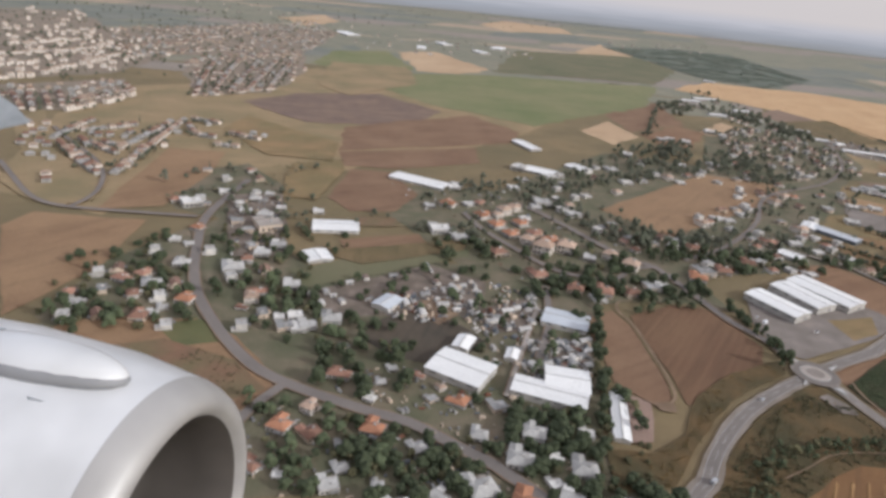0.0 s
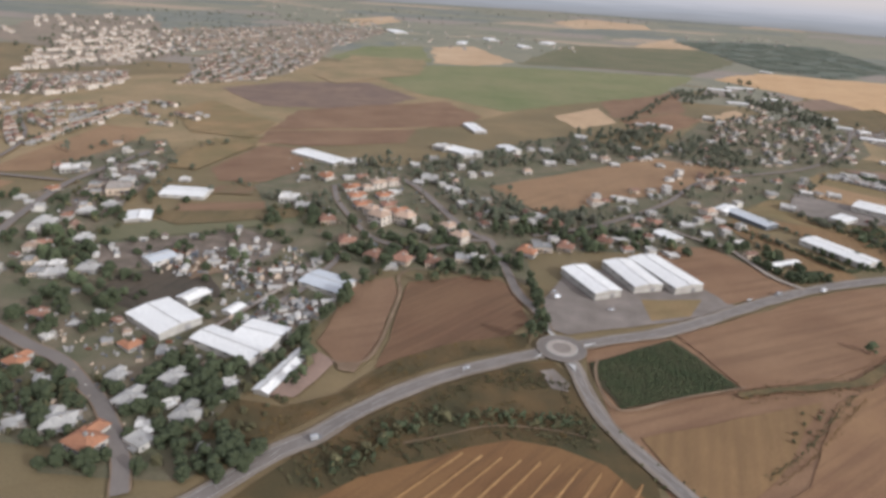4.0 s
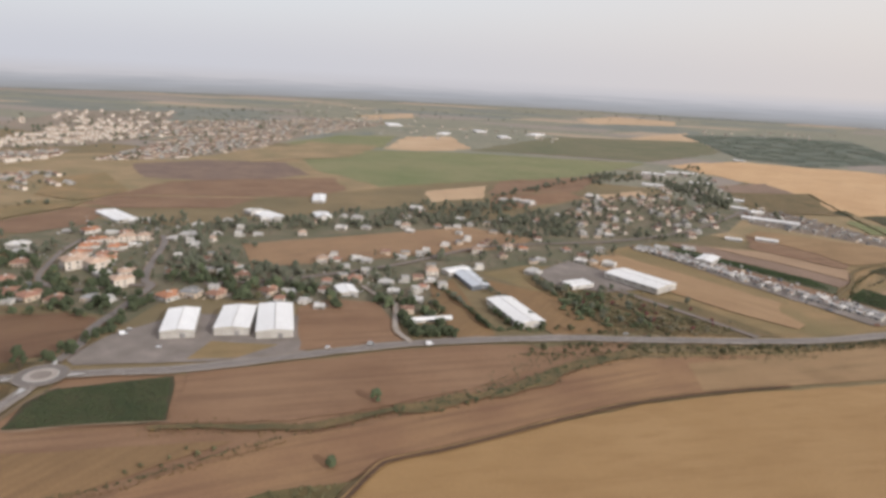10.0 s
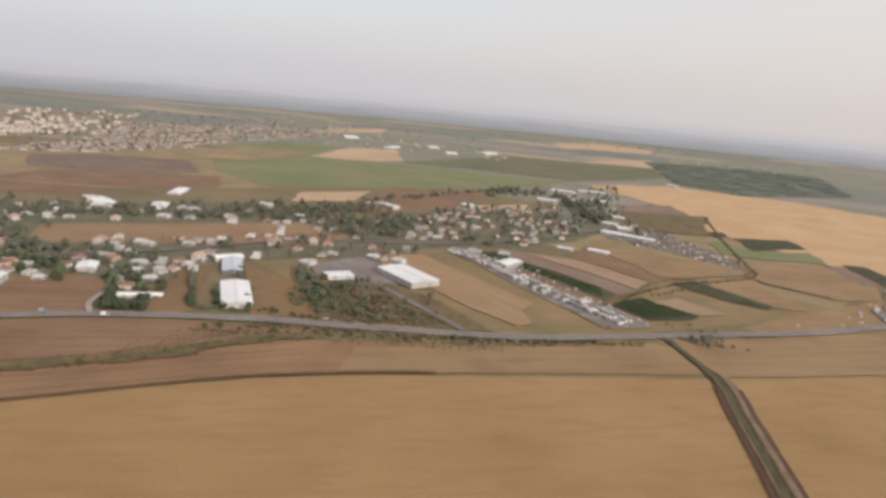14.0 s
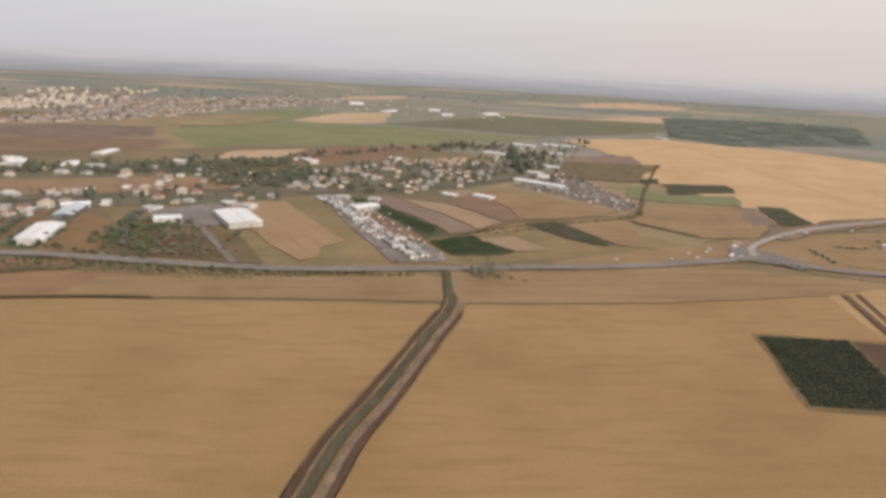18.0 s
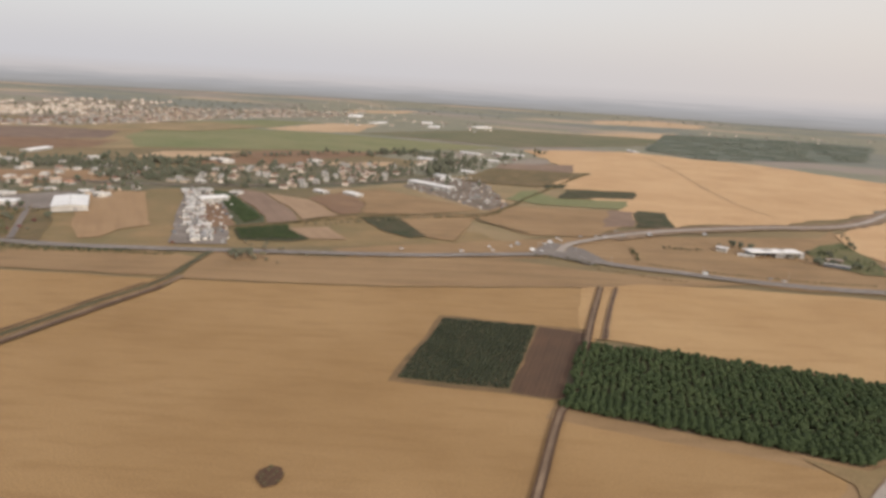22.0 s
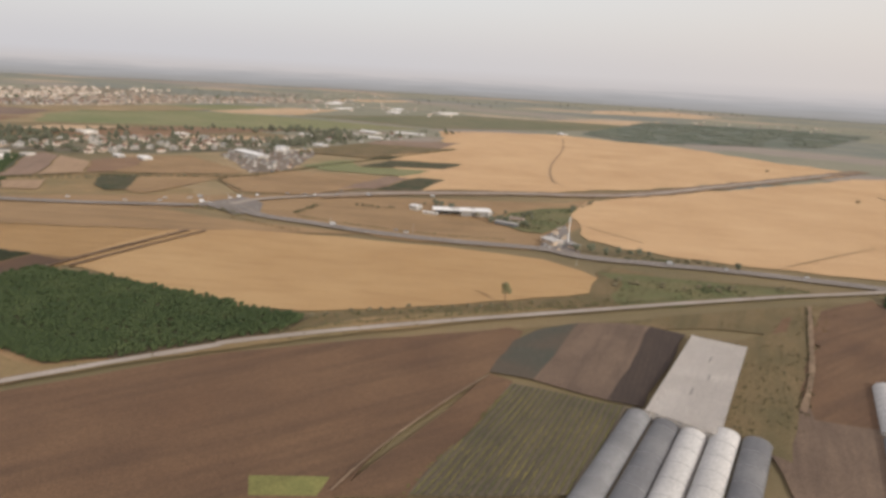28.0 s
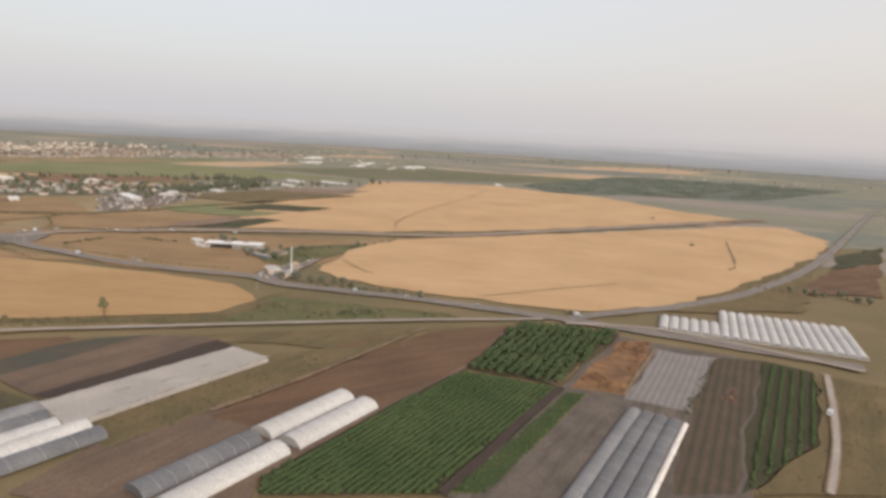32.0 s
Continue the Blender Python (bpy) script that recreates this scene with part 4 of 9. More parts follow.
field('brown_soil', 'warm brown strip field', [(474.3, 532.6), (480.8, 576.2), (517.3, 540.6), (533.9, 511.4), (527.2, 496.6), (481.0, 526.5)])
field('gold_fallow', 'golden stubble field behind the strips', [(480.5, 579.8), (495.6, 603.2), (537.9, 592.0), (594.1, 574.1), (565.5, 533.1), (535.6, 511.3), (518.0, 541.0)])
field('tan_strip', 'pale pinkish bare plot', [(526.2, 443.6), (541.8, 461.6), (567.3, 443.2), (551.4, 431.6)])
field('gold_fallow', 'golden field beside the vegetable plot', [(556.5, 516.7), (596.4, 566.2), (616.8, 478.0), (600.3, 476.0)])
field('brown_soil', 'tan-brown field behind the market yard', [(430.1, 464.7), (444.2, 474.7), (471.1, 455.5), (499.4, 430.3), (491.5, 417.4), (462.1, 436.9)])
field('gold_fallow', 'golden stubble beside the work yard', [(598.7, 554.8), (600.3, 603.9), (681.2, 645.3), (690.7, 588.4), (679.5, 540.6), (645.4, 519.2), (606.2, 538.9)])
field('mauve_soil', 'grey-pink bare plot beside the dark square', [(671.1, 644.8), (688.8, 648.5), (696.7, 590.5), (678.9, 575.6)])
field('mauve_soil', 'grey bare rows behind the industrial hall', [(501.7, 853.6), (573.3, 924.1), (586.7, 871.6), (590.6, 782.1), (526.5, 762.3)])
field('dark_crop', 'small dark plot behind the green strip', [(593.0, 736.8), (610.4, 752.2), (613.1, 726.7), (598.2, 713.4)])
field('dark_crop', 'dark vegetable plot', [(539.9, 496.4), (555.8, 515.3), (598.7, 478.1), (593.5, 467.8), (575.0, 472.3)])
field('green_crop', 'bright green strip crop', [(587.1, 680.8), (595.8, 695.9), (624.3, 665.4), (675.4, 697.2), (676.9, 653.0), (616.7, 627.5), (591.0, 632.3)])
field('dark_crop', 'dark green strip crop by the wheat', [(615.9, 722.1), (671.5, 755.1), (678.1, 712.5), (624.3, 667.5)])
field('dark_crop', 'dark square vegetable plot', [(688.5, 657.0), (709.4, 662.3), (720.5, 603.8), (698.4, 590.9)])
field('dark_earth', 'wide dark brown ploughed field', [(750.0, 205.0), (757.0, 226.0), (777.0, 262.0), (793.0, 289.0), (801.5, 311.4), (825.0, 358.1), (877.3, 423.1), (882.3, 422.6), (887.3, 392.1), (884.9, 349.9), (888.5, 329.3), (883.2, 307.2), (862.0, 262.0), (830.0, 222.0), (796.0, 195.0)])
field('teal_crop', 'dull bluish-green young crop', [(883.0, 414.0), (885.2, 427.5), (893.5, 440.7), (898.4, 394.4), (887.0, 391.4)])
field('grey_soil', 'grey-brown fallow plot', [(893.5, 440.7), (905.0, 450.0), (913.8, 453.3), (917.5, 395.4), (898.0, 394.0)])
field('black_ground', 'very dark strip of ground beside the net house', [(913.6, 453.0), (924.6, 453.0), (925.8, 397.2), (917.2, 395.2)])
field('bean_rows', 'yellowing bean rows between bare furrows', [(894.6, 388.8), (922.3, 395.2), (924.2, 354.8), (897.6, 335.9)])
field('dark_earth', 'brown furrowed strip', [(888.0, 390.5), (894.6, 390.1), (898.6, 335.9), (888.0, 328.2)])
field('yellow_crop', 'small yellow-green crop patch', [(871.0, 324.0), (883.7, 332.5), (885.4, 326.7), (875.7, 319.8)])
field('grey_soil', 'grey-brown bare earth round the white tunnels', [(951.0, 412.0), (962.0, 425.0), (979.0, 536.0), (989.6, 487.0), (990.3, 440.0), (992.2, 404.5), (997.0, 399.0), (976.0, 378.0), (961.0, 372.0), (951.0, 400.0)])
field('dark_earth', 'brown ploughed field between greenhouses', [(947.6, 472.6), (949.2, 490.5), (976.4, 538.7), (988.0, 493.3), (989.0, 442.7), (977.0, 421.5), (961.2, 415.9), (955.0, 440.3), (961.4, 470.9)])
field('weedy', 'weedy olive ground beside the net house', [(938.3, 457.1), (951.3, 477.5), (951.5, 496.0), (959.6, 515.1), (957.6, 425.2), (957.9, 391.7), (942.0, 395.4)])
field('ash_soil', 'grey bare soil between the plots', [(1014.5, 556.0), (1062.0, 561.0), (1075.0, 462.0), (1060.0, 446.0), (1030.0, 424.0), (1022.5, 424.0), (1019.0, 492.0)])
field('row_green', 'green vine rows in straight lines', [(990.6, 484.5), (1020.5, 492.5), (1024.4, 423.8), (996.8, 401.1), (992.4, 405.4), (990.6, 440.3)])
field('grass_green', 'narrow fresh green strip crop beside the path', [(1021.9, 490.8), (1027.0, 493.0), (1031.6, 430.0), (1025.3, 425.0)])
field('orchard_floor', 'brown weedy floor under the grove', [(980.1, 534.2), (980.5, 544.8), (1013.7, 559.9), (1016.7, 493.0), (989.9, 487.1)])
field('straw', 'bare orange-tan heap ground', [(1016.9, 550.8), (1026.2, 557.9), (1034.8, 499.7), (1021.2, 494.2)])
field('plastic_mulch', 'grey plastic mulch field in strips', [(1029.6, 549.9), (1049.1, 554.5), (1054.2, 500.2), (1036.0, 497.6)])
field('ash_soil', 'grey bare ground beside the dark greenhouse', [(1026.5, 490.7), (1036.2, 495.7), (1043.0, 439.2), (1030.5, 428.9)])
field('dark_rows', 'dark bare rows beside the greenhouse', [(1049.4, 554.8), (1062.0, 562.8), (1071.7, 462.9), (1061.3, 454.4), (1055.1, 496.4)])
field('row_green', 'green vegetable rows by the road', [(1062.4, 563.0), (1077.7, 562.7), (1084.0, 502.5), (1072.6, 463.7)])
field('dark_earth', 'dark brown field behind the tunnels', [(1067.7, 792.6), (1093.9, 849.6), (1095.0, 720.0), (1056.2, 696.3)])
field('dark_crop', 'dark green field by the road bend', [(1066.6, 863.9), (1093.1, 951.7), (1093.9, 849.6), (1067.4, 797.3)])
field('gravel', 'pale gravel lot beside the roundabout', [(163.7, 192.4), (168.6, 194.4), (173.2, 186.5), (172.5, 181.8), (167.1, 183.0)])
field('golden_scrub', 'orange-brown weeds between lane and roundabout', [(105.0, 176.4), (114.0, 190.0), (136.0, 206.5), (162.1, 217.2), (159.2, 207.0), (137.9, 195.7), (115.3, 177.3), (98.9, 159.1), (86.7, 143.8), (67.4, 140.4), (69.9, 159.6), (85.8, 158.2), (99.9, 167.3)])
field('pink_earth', 'bare pinkish earth beside the long tin shed', [(84.2, 191.8), (94.7, 185.3), (92.0, 175.0), (87.5, 163.5), (79.7, 163.0)])
field('dry_grass', 'olive and golden grass on the rise', [(-128.5, 597.4), (-41.1, 520.3), (-41.3, 469.0), (-90.7, 470.6), (-136.7, 537.2)])
field('dry_grass', 'golden weedy ground dotted with bushes', [(-68.0, 454.0), (-35.2, 470.7), (-31.6, 449.2), (-43.9, 378.5), (-64.3, 379.5), (-69.6, 425.7)])
field('dry_plain', 'tan meadow beside the burnt field', [(-87.1, 1009.1), (23.8, 1020.3), (35.7, 863.9), (-45.4, 740.0), (-89.1, 795.5)])
field('red_earth', 'orange bare earth strip beside the shed', [(-17.9, 353.9), (4.3, 355.2), (5.9, 342.8), (-17.1, 338.7)])
field('weedy', 'weedy green strip behind the yards', [(-35.5, 301.8), (-12.3, 288.1), (40.2, 313.4), (45.0, 329.9), (-13.3, 308.9)])
field('dirt', 'pale heap of bare earth in the yard', [(15.5, 253.9), (27.7, 258.3), (30.8, 242.7), (21.8, 232.7), (16.8, 238.4)])
field('dry_plain', 'dry yellow ground round the hamlet', [(-223.8, 375.4), (-228.9, 397.3), (-218.4, 455.7), (-174.2, 387.5), (-162.0, 353.5), (-177.1, 341.0), (-199.0, 350.4)])
field('yard_ground', 'pale dusty yards along the village street', [(-95.8, 378.0), (-65.1, 384.7), (-54.2, 333.8), (-50.8, 292.6), (-74.1, 289.1), (-85.8, 328.1)])
field('gravel', 'pale gravel yard beside the big warehouse', [(328.1, 404.9), (346.8, 443.1), (376.7, 423.3), (397.5, 402.2), (370.4, 384.7), (342.7, 386.1)])
field('weedy', 'dark olive plots behind the industrial hall', [(508.7, 809.8), (608.0, 857.8), (592.7, 714.5), (516.4, 699.2)])
field('weedy', 'dark weedy ground behind the large greenhouse', [(1002.0, 576.5), (1012.8, 607.5), (1025.7, 656.3), (1041.9, 749.8), (1056.0, 846.9), (1065.3, 651.2), (1015.4, 606.4)])
field('weedy', 'grey-green weedy ground beside the vegetable rows', [(1078.5, 562.2), (1097.5, 562.6), (1097.8, 483.9), (1073.7, 464.0), (1084.3, 502.0)])
field('dry_grass', 'golden dry verge between orchard and farm road', [(781.6, 323.0), (796.4, 324.9), (807.1, 337.8), (827.8, 377.3), (838.3, 401.6), (884.0, 451.7), (883.7, 445.5), (828.4, 367.3), (808.7, 334.0), (798.5, 312.9), (794.0, 303.8), (792.8, 316.5)])
field('scrub', 'dark weedy ground below the wheat corner', [(291.7, 173.4), (297.2, 176.9), (296.2, 161.0), (319.9, 164.0), (343.4, 168.2), (342.0, 165.0), (261.7, 149.3), (273.7, 160.5)])
field('asphalt', 'wide asphalt junction apron with worn surface', [(661.4, 482.0), (661.9, 509.7), (683.3, 505.5), (702.3, 484.7), (695.0, 474.1), (678.7, 477.9)])
field('asphalt', 'grey asphalt forecourt of the petrol station', [(838.2, 546.6), (836.2, 579.4), (858.5, 535.8), (864.8, 525.6), (852.9, 521.2), (845.0, 523.4)])
field('dark_soil', 'shallow dug hollow in the wheat', [(672.6, 249.9), (671.7, 252.7), (672.7, 255.3), (675.2, 255.8), (677.3, 253.6), (678.1, 250.3), (676.4, 247.9)])
field('dirt', 'pale trampled dirt beside the tin shed', [(95.2, 185.0), (103.5, 186.2), (102.5, 180.0), (97.0, 180.5)])

# ---- roads, tracks and ditches ----
road('asphalt', 'grey asphalt main road with white edge lines', 9.0, [(72.0, 113.3), (90.7, 139.6), (97.0, 145.2), (104.7, 156.2), (115.1, 168.1), (127.1, 179.5), (140.6, 189.7), (153.5, 197.8), (164.1, 203.9), (169.1, 206.4)], 1)
road('asphalt', 'long grey asphalt country road with white lines', 9, [(176.2, 210.5), (181.5, 213.5), (200.9, 222.6), (221.9, 234.1), (285.5, 278.9), (344.9, 307.3), (380.2, 318.5), (433.5, 335.5), (469.7, 349.9), (506.3, 370.4), (559.2, 402.4), (612.0, 435.7), (664.5, 477.7)], 1)
road('asphalt', 'grey asphalt highway with white edge lines', 10, [(664.5, 477.7), (673.7, 491.3), (703.4, 482.6), (733.4, 487.1), (772.6, 493.5), (810.3, 505.5), (846.3, 521.3), (868.4, 521.2), (918.6, 541.0), (957.6, 553.1), (989.8, 561.6), (1032.1, 570.0), (1066.0, 575.8), (1091.4, 580.2)], 1)
road('dirt', 'wide dusty verge of the road between the wheat fields', 34, [(690.0, 545.0), (708.3, 578.1), (765.8, 642.9), (833.4, 707.5), (878.9, 813.7), (955.4, 1006.5), (985.0, 1080.0)], 0)
# concrete colour here: asphalt lightened to imitate haze
road('concrete', 'asphalt road between the wheat fields, paled for haze', 9, [(673.7, 491.3), (675.8, 518.4), (708.3, 578.1), (765.8, 642.9), (833.4, 707.5), (878.9, 813.7), (955.4, 1006.5)], 0)
road('asphalt', 'grey asphalt road curving round the wheat', 7.5, [(990.8, 564.8), (1003.1, 590.3), (1019.1, 619.5), (1035.1, 662.5), (1046.0, 713.0), (1055.9, 784.3), (1063.6, 915.0), (1072.7, 1181.1), (1088.3, 1536.6)], 1)
road('concrete', 'pale concrete farm road', 5, [(748.8, 225.6), (788.8, 293.1), (797.5, 314.7), (807.7, 336.5), (819.6, 359.5), (820.1, 362.3), (838.4, 388.4), (860.7, 416.4), (886.6, 447.3), (916.0, 482.4), (949.9, 521.1), (968.6, 540.3), (982.6, 555.6)], 0)
road('asphalt', 'asphalt side road from the roundabout past roadside trees', 6, [(173.9, 204.3), (176.2, 194.2), (178.6, 181.1), (183.1, 167.1), (188.7, 157.6), (195.1, 148.2), (201.6, 137.7), (206.4, 125.8), (221.3, 106.1)], 1)
road('asphalt', 'asphalt street from the roundabout into the village', 8, [(168.0, 219.1), (165.0, 234.0), (157.0, 250.0), (151.5, 274.0), (143.2, 306.8), (136.3, 310.8), (123.8, 329.4), (112.8, 351.2), (97.1, 380.9), (84.8, 396.6)], 0)
road('asphalt', 'grey village main street winding past houses', 9, [(-90.2, 407.9), (-98.4, 343.0), (-93.7, 303.5), (-83.3, 260.5), (-70.0, 231.8), (-51.0, 203.3), (-35.1, 189.3), (-7.4, 175.6), (8.1, 169.5), (23.3, 158.2), (33.9, 150.2), (49.7, 132.4), (58.0, 118.0)], 0)
road('asphalt', 'narrow asphalt lane west of the village', 6, [(-243.3, 412.4), (-223.5, 386.8), (-202.0, 359.5), (-186.4, 345.5), (-174.1, 340.7), (-163.4, 339.2), (-132.6, 338.2), (-103.0, 337.7)], 0)
road('asphalt', 'asphalt village street between gardens', 7, [(-34.4, 186.8), (-41.5, 175.6), (-45.5, 165.6)], 0)
road('asphalt', 'asphalt village loop street', 6, [(46.3, 372.4), (55.1, 346.0), (69.3, 319.7), (83.5, 297.3), (97.1, 288.9), (114.6, 287.3), (127.5, 300.4), (143.2, 306.8)], 0)
road('asphalt', 'asphalt lane between fields and houses', 6, [(165.4, 318.2), (195.8, 338.2), (223.3, 363.4), (251.8, 396.7), (294.4, 458.4), (380.2, 513.4), (446.3, 588.2), (507.8, 703.7)], 0)
road('asphalt', 'narrow asphalt yard lane', 6, [(59.3, 210.6), (65.3, 226.0), (71.0, 243.1), (76.2, 275.2)], 0)
road('dirt', 'pale straight dirt lane between the fields', 2.3, [(116.2, 264.4), (108.9, 263.1), (105.2, 254.0), (108.0, 240.9), (108.0, 218.5), (107.3, 199.2), (104.8, 187.6), (98.5, 183.1), (92.6, 186.2)], 0)
road('concrete', 'narrow pale lane past the white hall', 4.5, [(243.0, 345.0), (255.4, 333.7), (267.3, 324.5), (277.1, 294.4), (287.9, 281.6)], 0)
road('dirt', 'dirt track through the wheat beside the orchard', 4.5, [(707.7, 437.3), (715.3, 382.1), (724.2, 327.4), (723.0, 313.4), (728.9, 272.3), (737.2, 214.8)], 0)
road('dirt', 'second dirt track beside the orchard', 4, [(713.9, 441.6), (718.9, 397.9), (722.6, 374.5)], 0)
road('asphalt', 'grey access lane from the road to the warehouse', 6, [(438.5, 341.5), (430.5, 348.0), (406.6, 366.6), (384.6, 383.9), (366.0, 397.4)], 0)
DITCH = [(530.4, 380.6), (537.6, 362.3), (545.5, 344.0), (549.2, 330.0), (551.0, 300.0), (554.2, 259.5), (555.2, 232.0), (558.9, 211.2), (563.0, 188.0), (568.0, 160.0)]
road('dirt', 'pale trodden wheat edge beside the drainage ditch', 17, [(x + 1.6, y) for x, y in DITCH[2:]], 0)
road('dark_soil', "dark bare strip along the ditch's west bank", 4.5, [(x - 3.4, y) for x, y in DITCH[3:]], 0)
road('ditch', 'weed-filled drainage ditch through the wheat', 6.5, DITCH, 0)
road('dark_soil', "dark bare strip along the ditch's east bank", 4, [(x + 5.6, y) for x, y in DITCH[3:]], 0)
EDGE = [(298.0, 166.0), (300.7, 177.6), (303.8, 192.0), (307.4, 196.7), (322.0, 207.9), (337.7, 221.4), (354.8, 236.9), (373.9, 252.6), (394.6, 266.5), (416.5, 278.9), (439.1, 290.0)]
road('dark_soil', 'dark bare ditch along the wheat edge', 3.2, EDGE, 0)
HEDGE = [(229.2, 190.0), (243.0, 196.0), (256.4, 199.3), (268.0, 203.1), (277.7, 207.3), (289.3, 217.4), (298.6, 225.1), (312.3, 233.8), (322.6, 242.8), (333.6, 251.9), (345.0, 264.4), (352.9, 277.5), (366.1, 290.5), (382.0, 303.5)]
road('hedge_ground', 'narrow weedy strip between the fields', 7, HEDGE[:7], 0)
road('hedge_ground', 'olive weedy strip winding through the fields', 14, HEDGE[6:], 0)
road('black_ground', 'dark path between vine rows', 5, [(1019.0, 492.5), (1020.6, 470.0), (1022.6, 448.0), (1024.6, 424.0)], 0)
road('concrete', 'pale service road along the multi-tunnel greenhouse', 5, [(992.1, 556.2), (1020.4, 573.4), (1050.8, 576.8), (1091.5, 575.3)], 0)
road('dirt', 'pale dirt path between ploughed field and furrows', 1.1, [(886.8, 328.9), (885.5, 345.1), (886.0, 368.6), (888.0, 389.3)], 0)
road('dirt', 'pale dirt track beside the weedy strip', 3, [(956.3, 511.3), (959.2, 454.7), (959.4, 435.2), (958.7, 418.1)], 0)
road('weedy', 'faint weedy line across the wheat', 1.3, [(945.2, 567.7), (955.8, 590.8), (965.7, 612.9), (981.7, 643.6)], 0)
road('weedy', 'faint weedy line in the bend field', 1.3, [(848.1, 581.8), (860.7, 576.3), (872.6, 571.2), (881.7, 568.9)], 0)
road('dirt', 'narrow dirt edge of the mulch field', 2.5, [(1030.0, 548.6), (1033.1, 520.1), (1035.7, 498.4)], 0)
road('concrete', 'pale concrete yard lane between the halls', 3.5, [(42.2, 185.2), (49.7, 205.0), (59.2, 230.7), (68.1, 253.8)], 0)
road('asphalt', 'narrow asphalt lane climbing to the hamlet', 5, [(-169.5, 339.8), (-166.6, 357.4), (-169.2, 377.5), (-178.5, 404.2), (-195.9, 432.6), (-221.4, 462.7), (-253.9, 504.8)], 0)
road('asphalt', 'narrow asphalt lane through the far houses', 4, [(-173.9, 399.3), (-173.7, 446.3), (-177.9, 518.6), (-175.6, 555.1)], 0)
road('weedy', 'weedy ditch line winding between the strip plots', 4, [(497.0, 414.8), (501.6, 430.6), (516.6, 456.5), (528.1, 487.7), (551.4, 516.7), (597.5, 558.1), (604.9, 598.9), (602.9, 666.1), (604.5, 854.6)], 0)
road('weedy', 'weedy line beside the stubble', 3, [(599.1, 553.0), (606.8, 539.3), (625.9, 531.6), (645.2, 523.6)], 0)
road('dirt', 'faint track through the far wheat', 1.8, [(625.0, 1121.6), (680.5, 979.5), (731.2, 818.3), (766.7, 732.5), (787.4, 705.2)], 0)
road('concrete', 'pale lane along the vegetable rows', 3, [(1081.3, 562.0), (1085.3, 529.9), (1087.6, 501.8), (1088.1, 475.9)], 0)
for off in (-1.0, 1.0):
    road('dark_soil', 'dark wheel rut of the wheat track', 1.5, [(x + off, y) for x, y in [(707.7, 437.3), (715.3, 382.1), (724.2, 327.4), (723.0, 313.4), (728.9, 272.3), (737.2, 214.8)]], 0)
road('dark_soil', 'dark wheel rut of the second track', 1.8, [(713.9, 441.6), (718.9, 397.9), (722.6, 374.5)], 0)
road('dirt', 'pale dirt track round the green plot', 1.8, [(184.5, 203.0), (182.6, 192.0), (187.6, 174.6), (210.0, 185.0), (233.0, 195.0)], 0)
bank('grassy earth bank beside the drainage ditch', DITCH[2:], 4.6, 2.6, 0.7)
bank('grassy earth bank beside the drainage ditch', DITCH[2:], -4.4, 2.4, 0.7)
bank('low earth bank along the wheat edge', EDGE, 2.0, 1.6, 0.5)


# ---- the far distance: a glowing ring with haze painted on it ----
def far_distance():
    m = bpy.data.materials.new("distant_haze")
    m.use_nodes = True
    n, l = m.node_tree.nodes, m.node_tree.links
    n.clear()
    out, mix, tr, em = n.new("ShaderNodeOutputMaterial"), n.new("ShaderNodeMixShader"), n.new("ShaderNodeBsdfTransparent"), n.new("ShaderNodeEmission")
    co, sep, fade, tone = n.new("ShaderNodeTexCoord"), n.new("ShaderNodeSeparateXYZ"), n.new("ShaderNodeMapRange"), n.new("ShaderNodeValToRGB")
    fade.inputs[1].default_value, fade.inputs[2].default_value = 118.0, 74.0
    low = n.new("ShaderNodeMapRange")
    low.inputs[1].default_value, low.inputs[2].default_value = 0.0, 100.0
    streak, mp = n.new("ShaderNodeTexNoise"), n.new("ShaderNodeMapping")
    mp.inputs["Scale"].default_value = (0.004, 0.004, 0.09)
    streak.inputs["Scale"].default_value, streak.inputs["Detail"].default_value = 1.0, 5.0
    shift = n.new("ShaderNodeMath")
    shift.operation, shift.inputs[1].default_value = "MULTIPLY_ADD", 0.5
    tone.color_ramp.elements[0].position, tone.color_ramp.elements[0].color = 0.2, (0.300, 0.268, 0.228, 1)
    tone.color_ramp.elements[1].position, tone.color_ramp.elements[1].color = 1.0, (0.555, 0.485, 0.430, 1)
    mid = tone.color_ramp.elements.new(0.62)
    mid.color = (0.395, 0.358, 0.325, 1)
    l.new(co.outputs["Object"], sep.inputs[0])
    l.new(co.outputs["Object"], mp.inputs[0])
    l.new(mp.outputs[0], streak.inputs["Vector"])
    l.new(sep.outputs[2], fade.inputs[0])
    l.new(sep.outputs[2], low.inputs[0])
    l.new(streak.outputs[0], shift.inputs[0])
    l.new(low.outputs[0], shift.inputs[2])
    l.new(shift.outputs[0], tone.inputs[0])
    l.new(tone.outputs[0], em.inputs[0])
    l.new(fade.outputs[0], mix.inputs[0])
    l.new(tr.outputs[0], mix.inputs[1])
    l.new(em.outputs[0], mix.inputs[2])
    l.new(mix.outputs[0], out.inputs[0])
    MATS["distant_haze"] = m
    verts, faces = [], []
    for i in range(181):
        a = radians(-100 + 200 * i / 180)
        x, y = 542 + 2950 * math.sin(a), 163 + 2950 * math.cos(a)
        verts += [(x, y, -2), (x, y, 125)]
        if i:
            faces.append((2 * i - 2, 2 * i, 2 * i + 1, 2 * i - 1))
    ob = tagged(new("backdrop", mesh_of("backdrop", verts, faces, "distant_haze")), "glowing backdrop painted as hazy grey-blue plain and low hills at the horizon", "backdrop", kind="structure")
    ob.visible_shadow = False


far_distance()


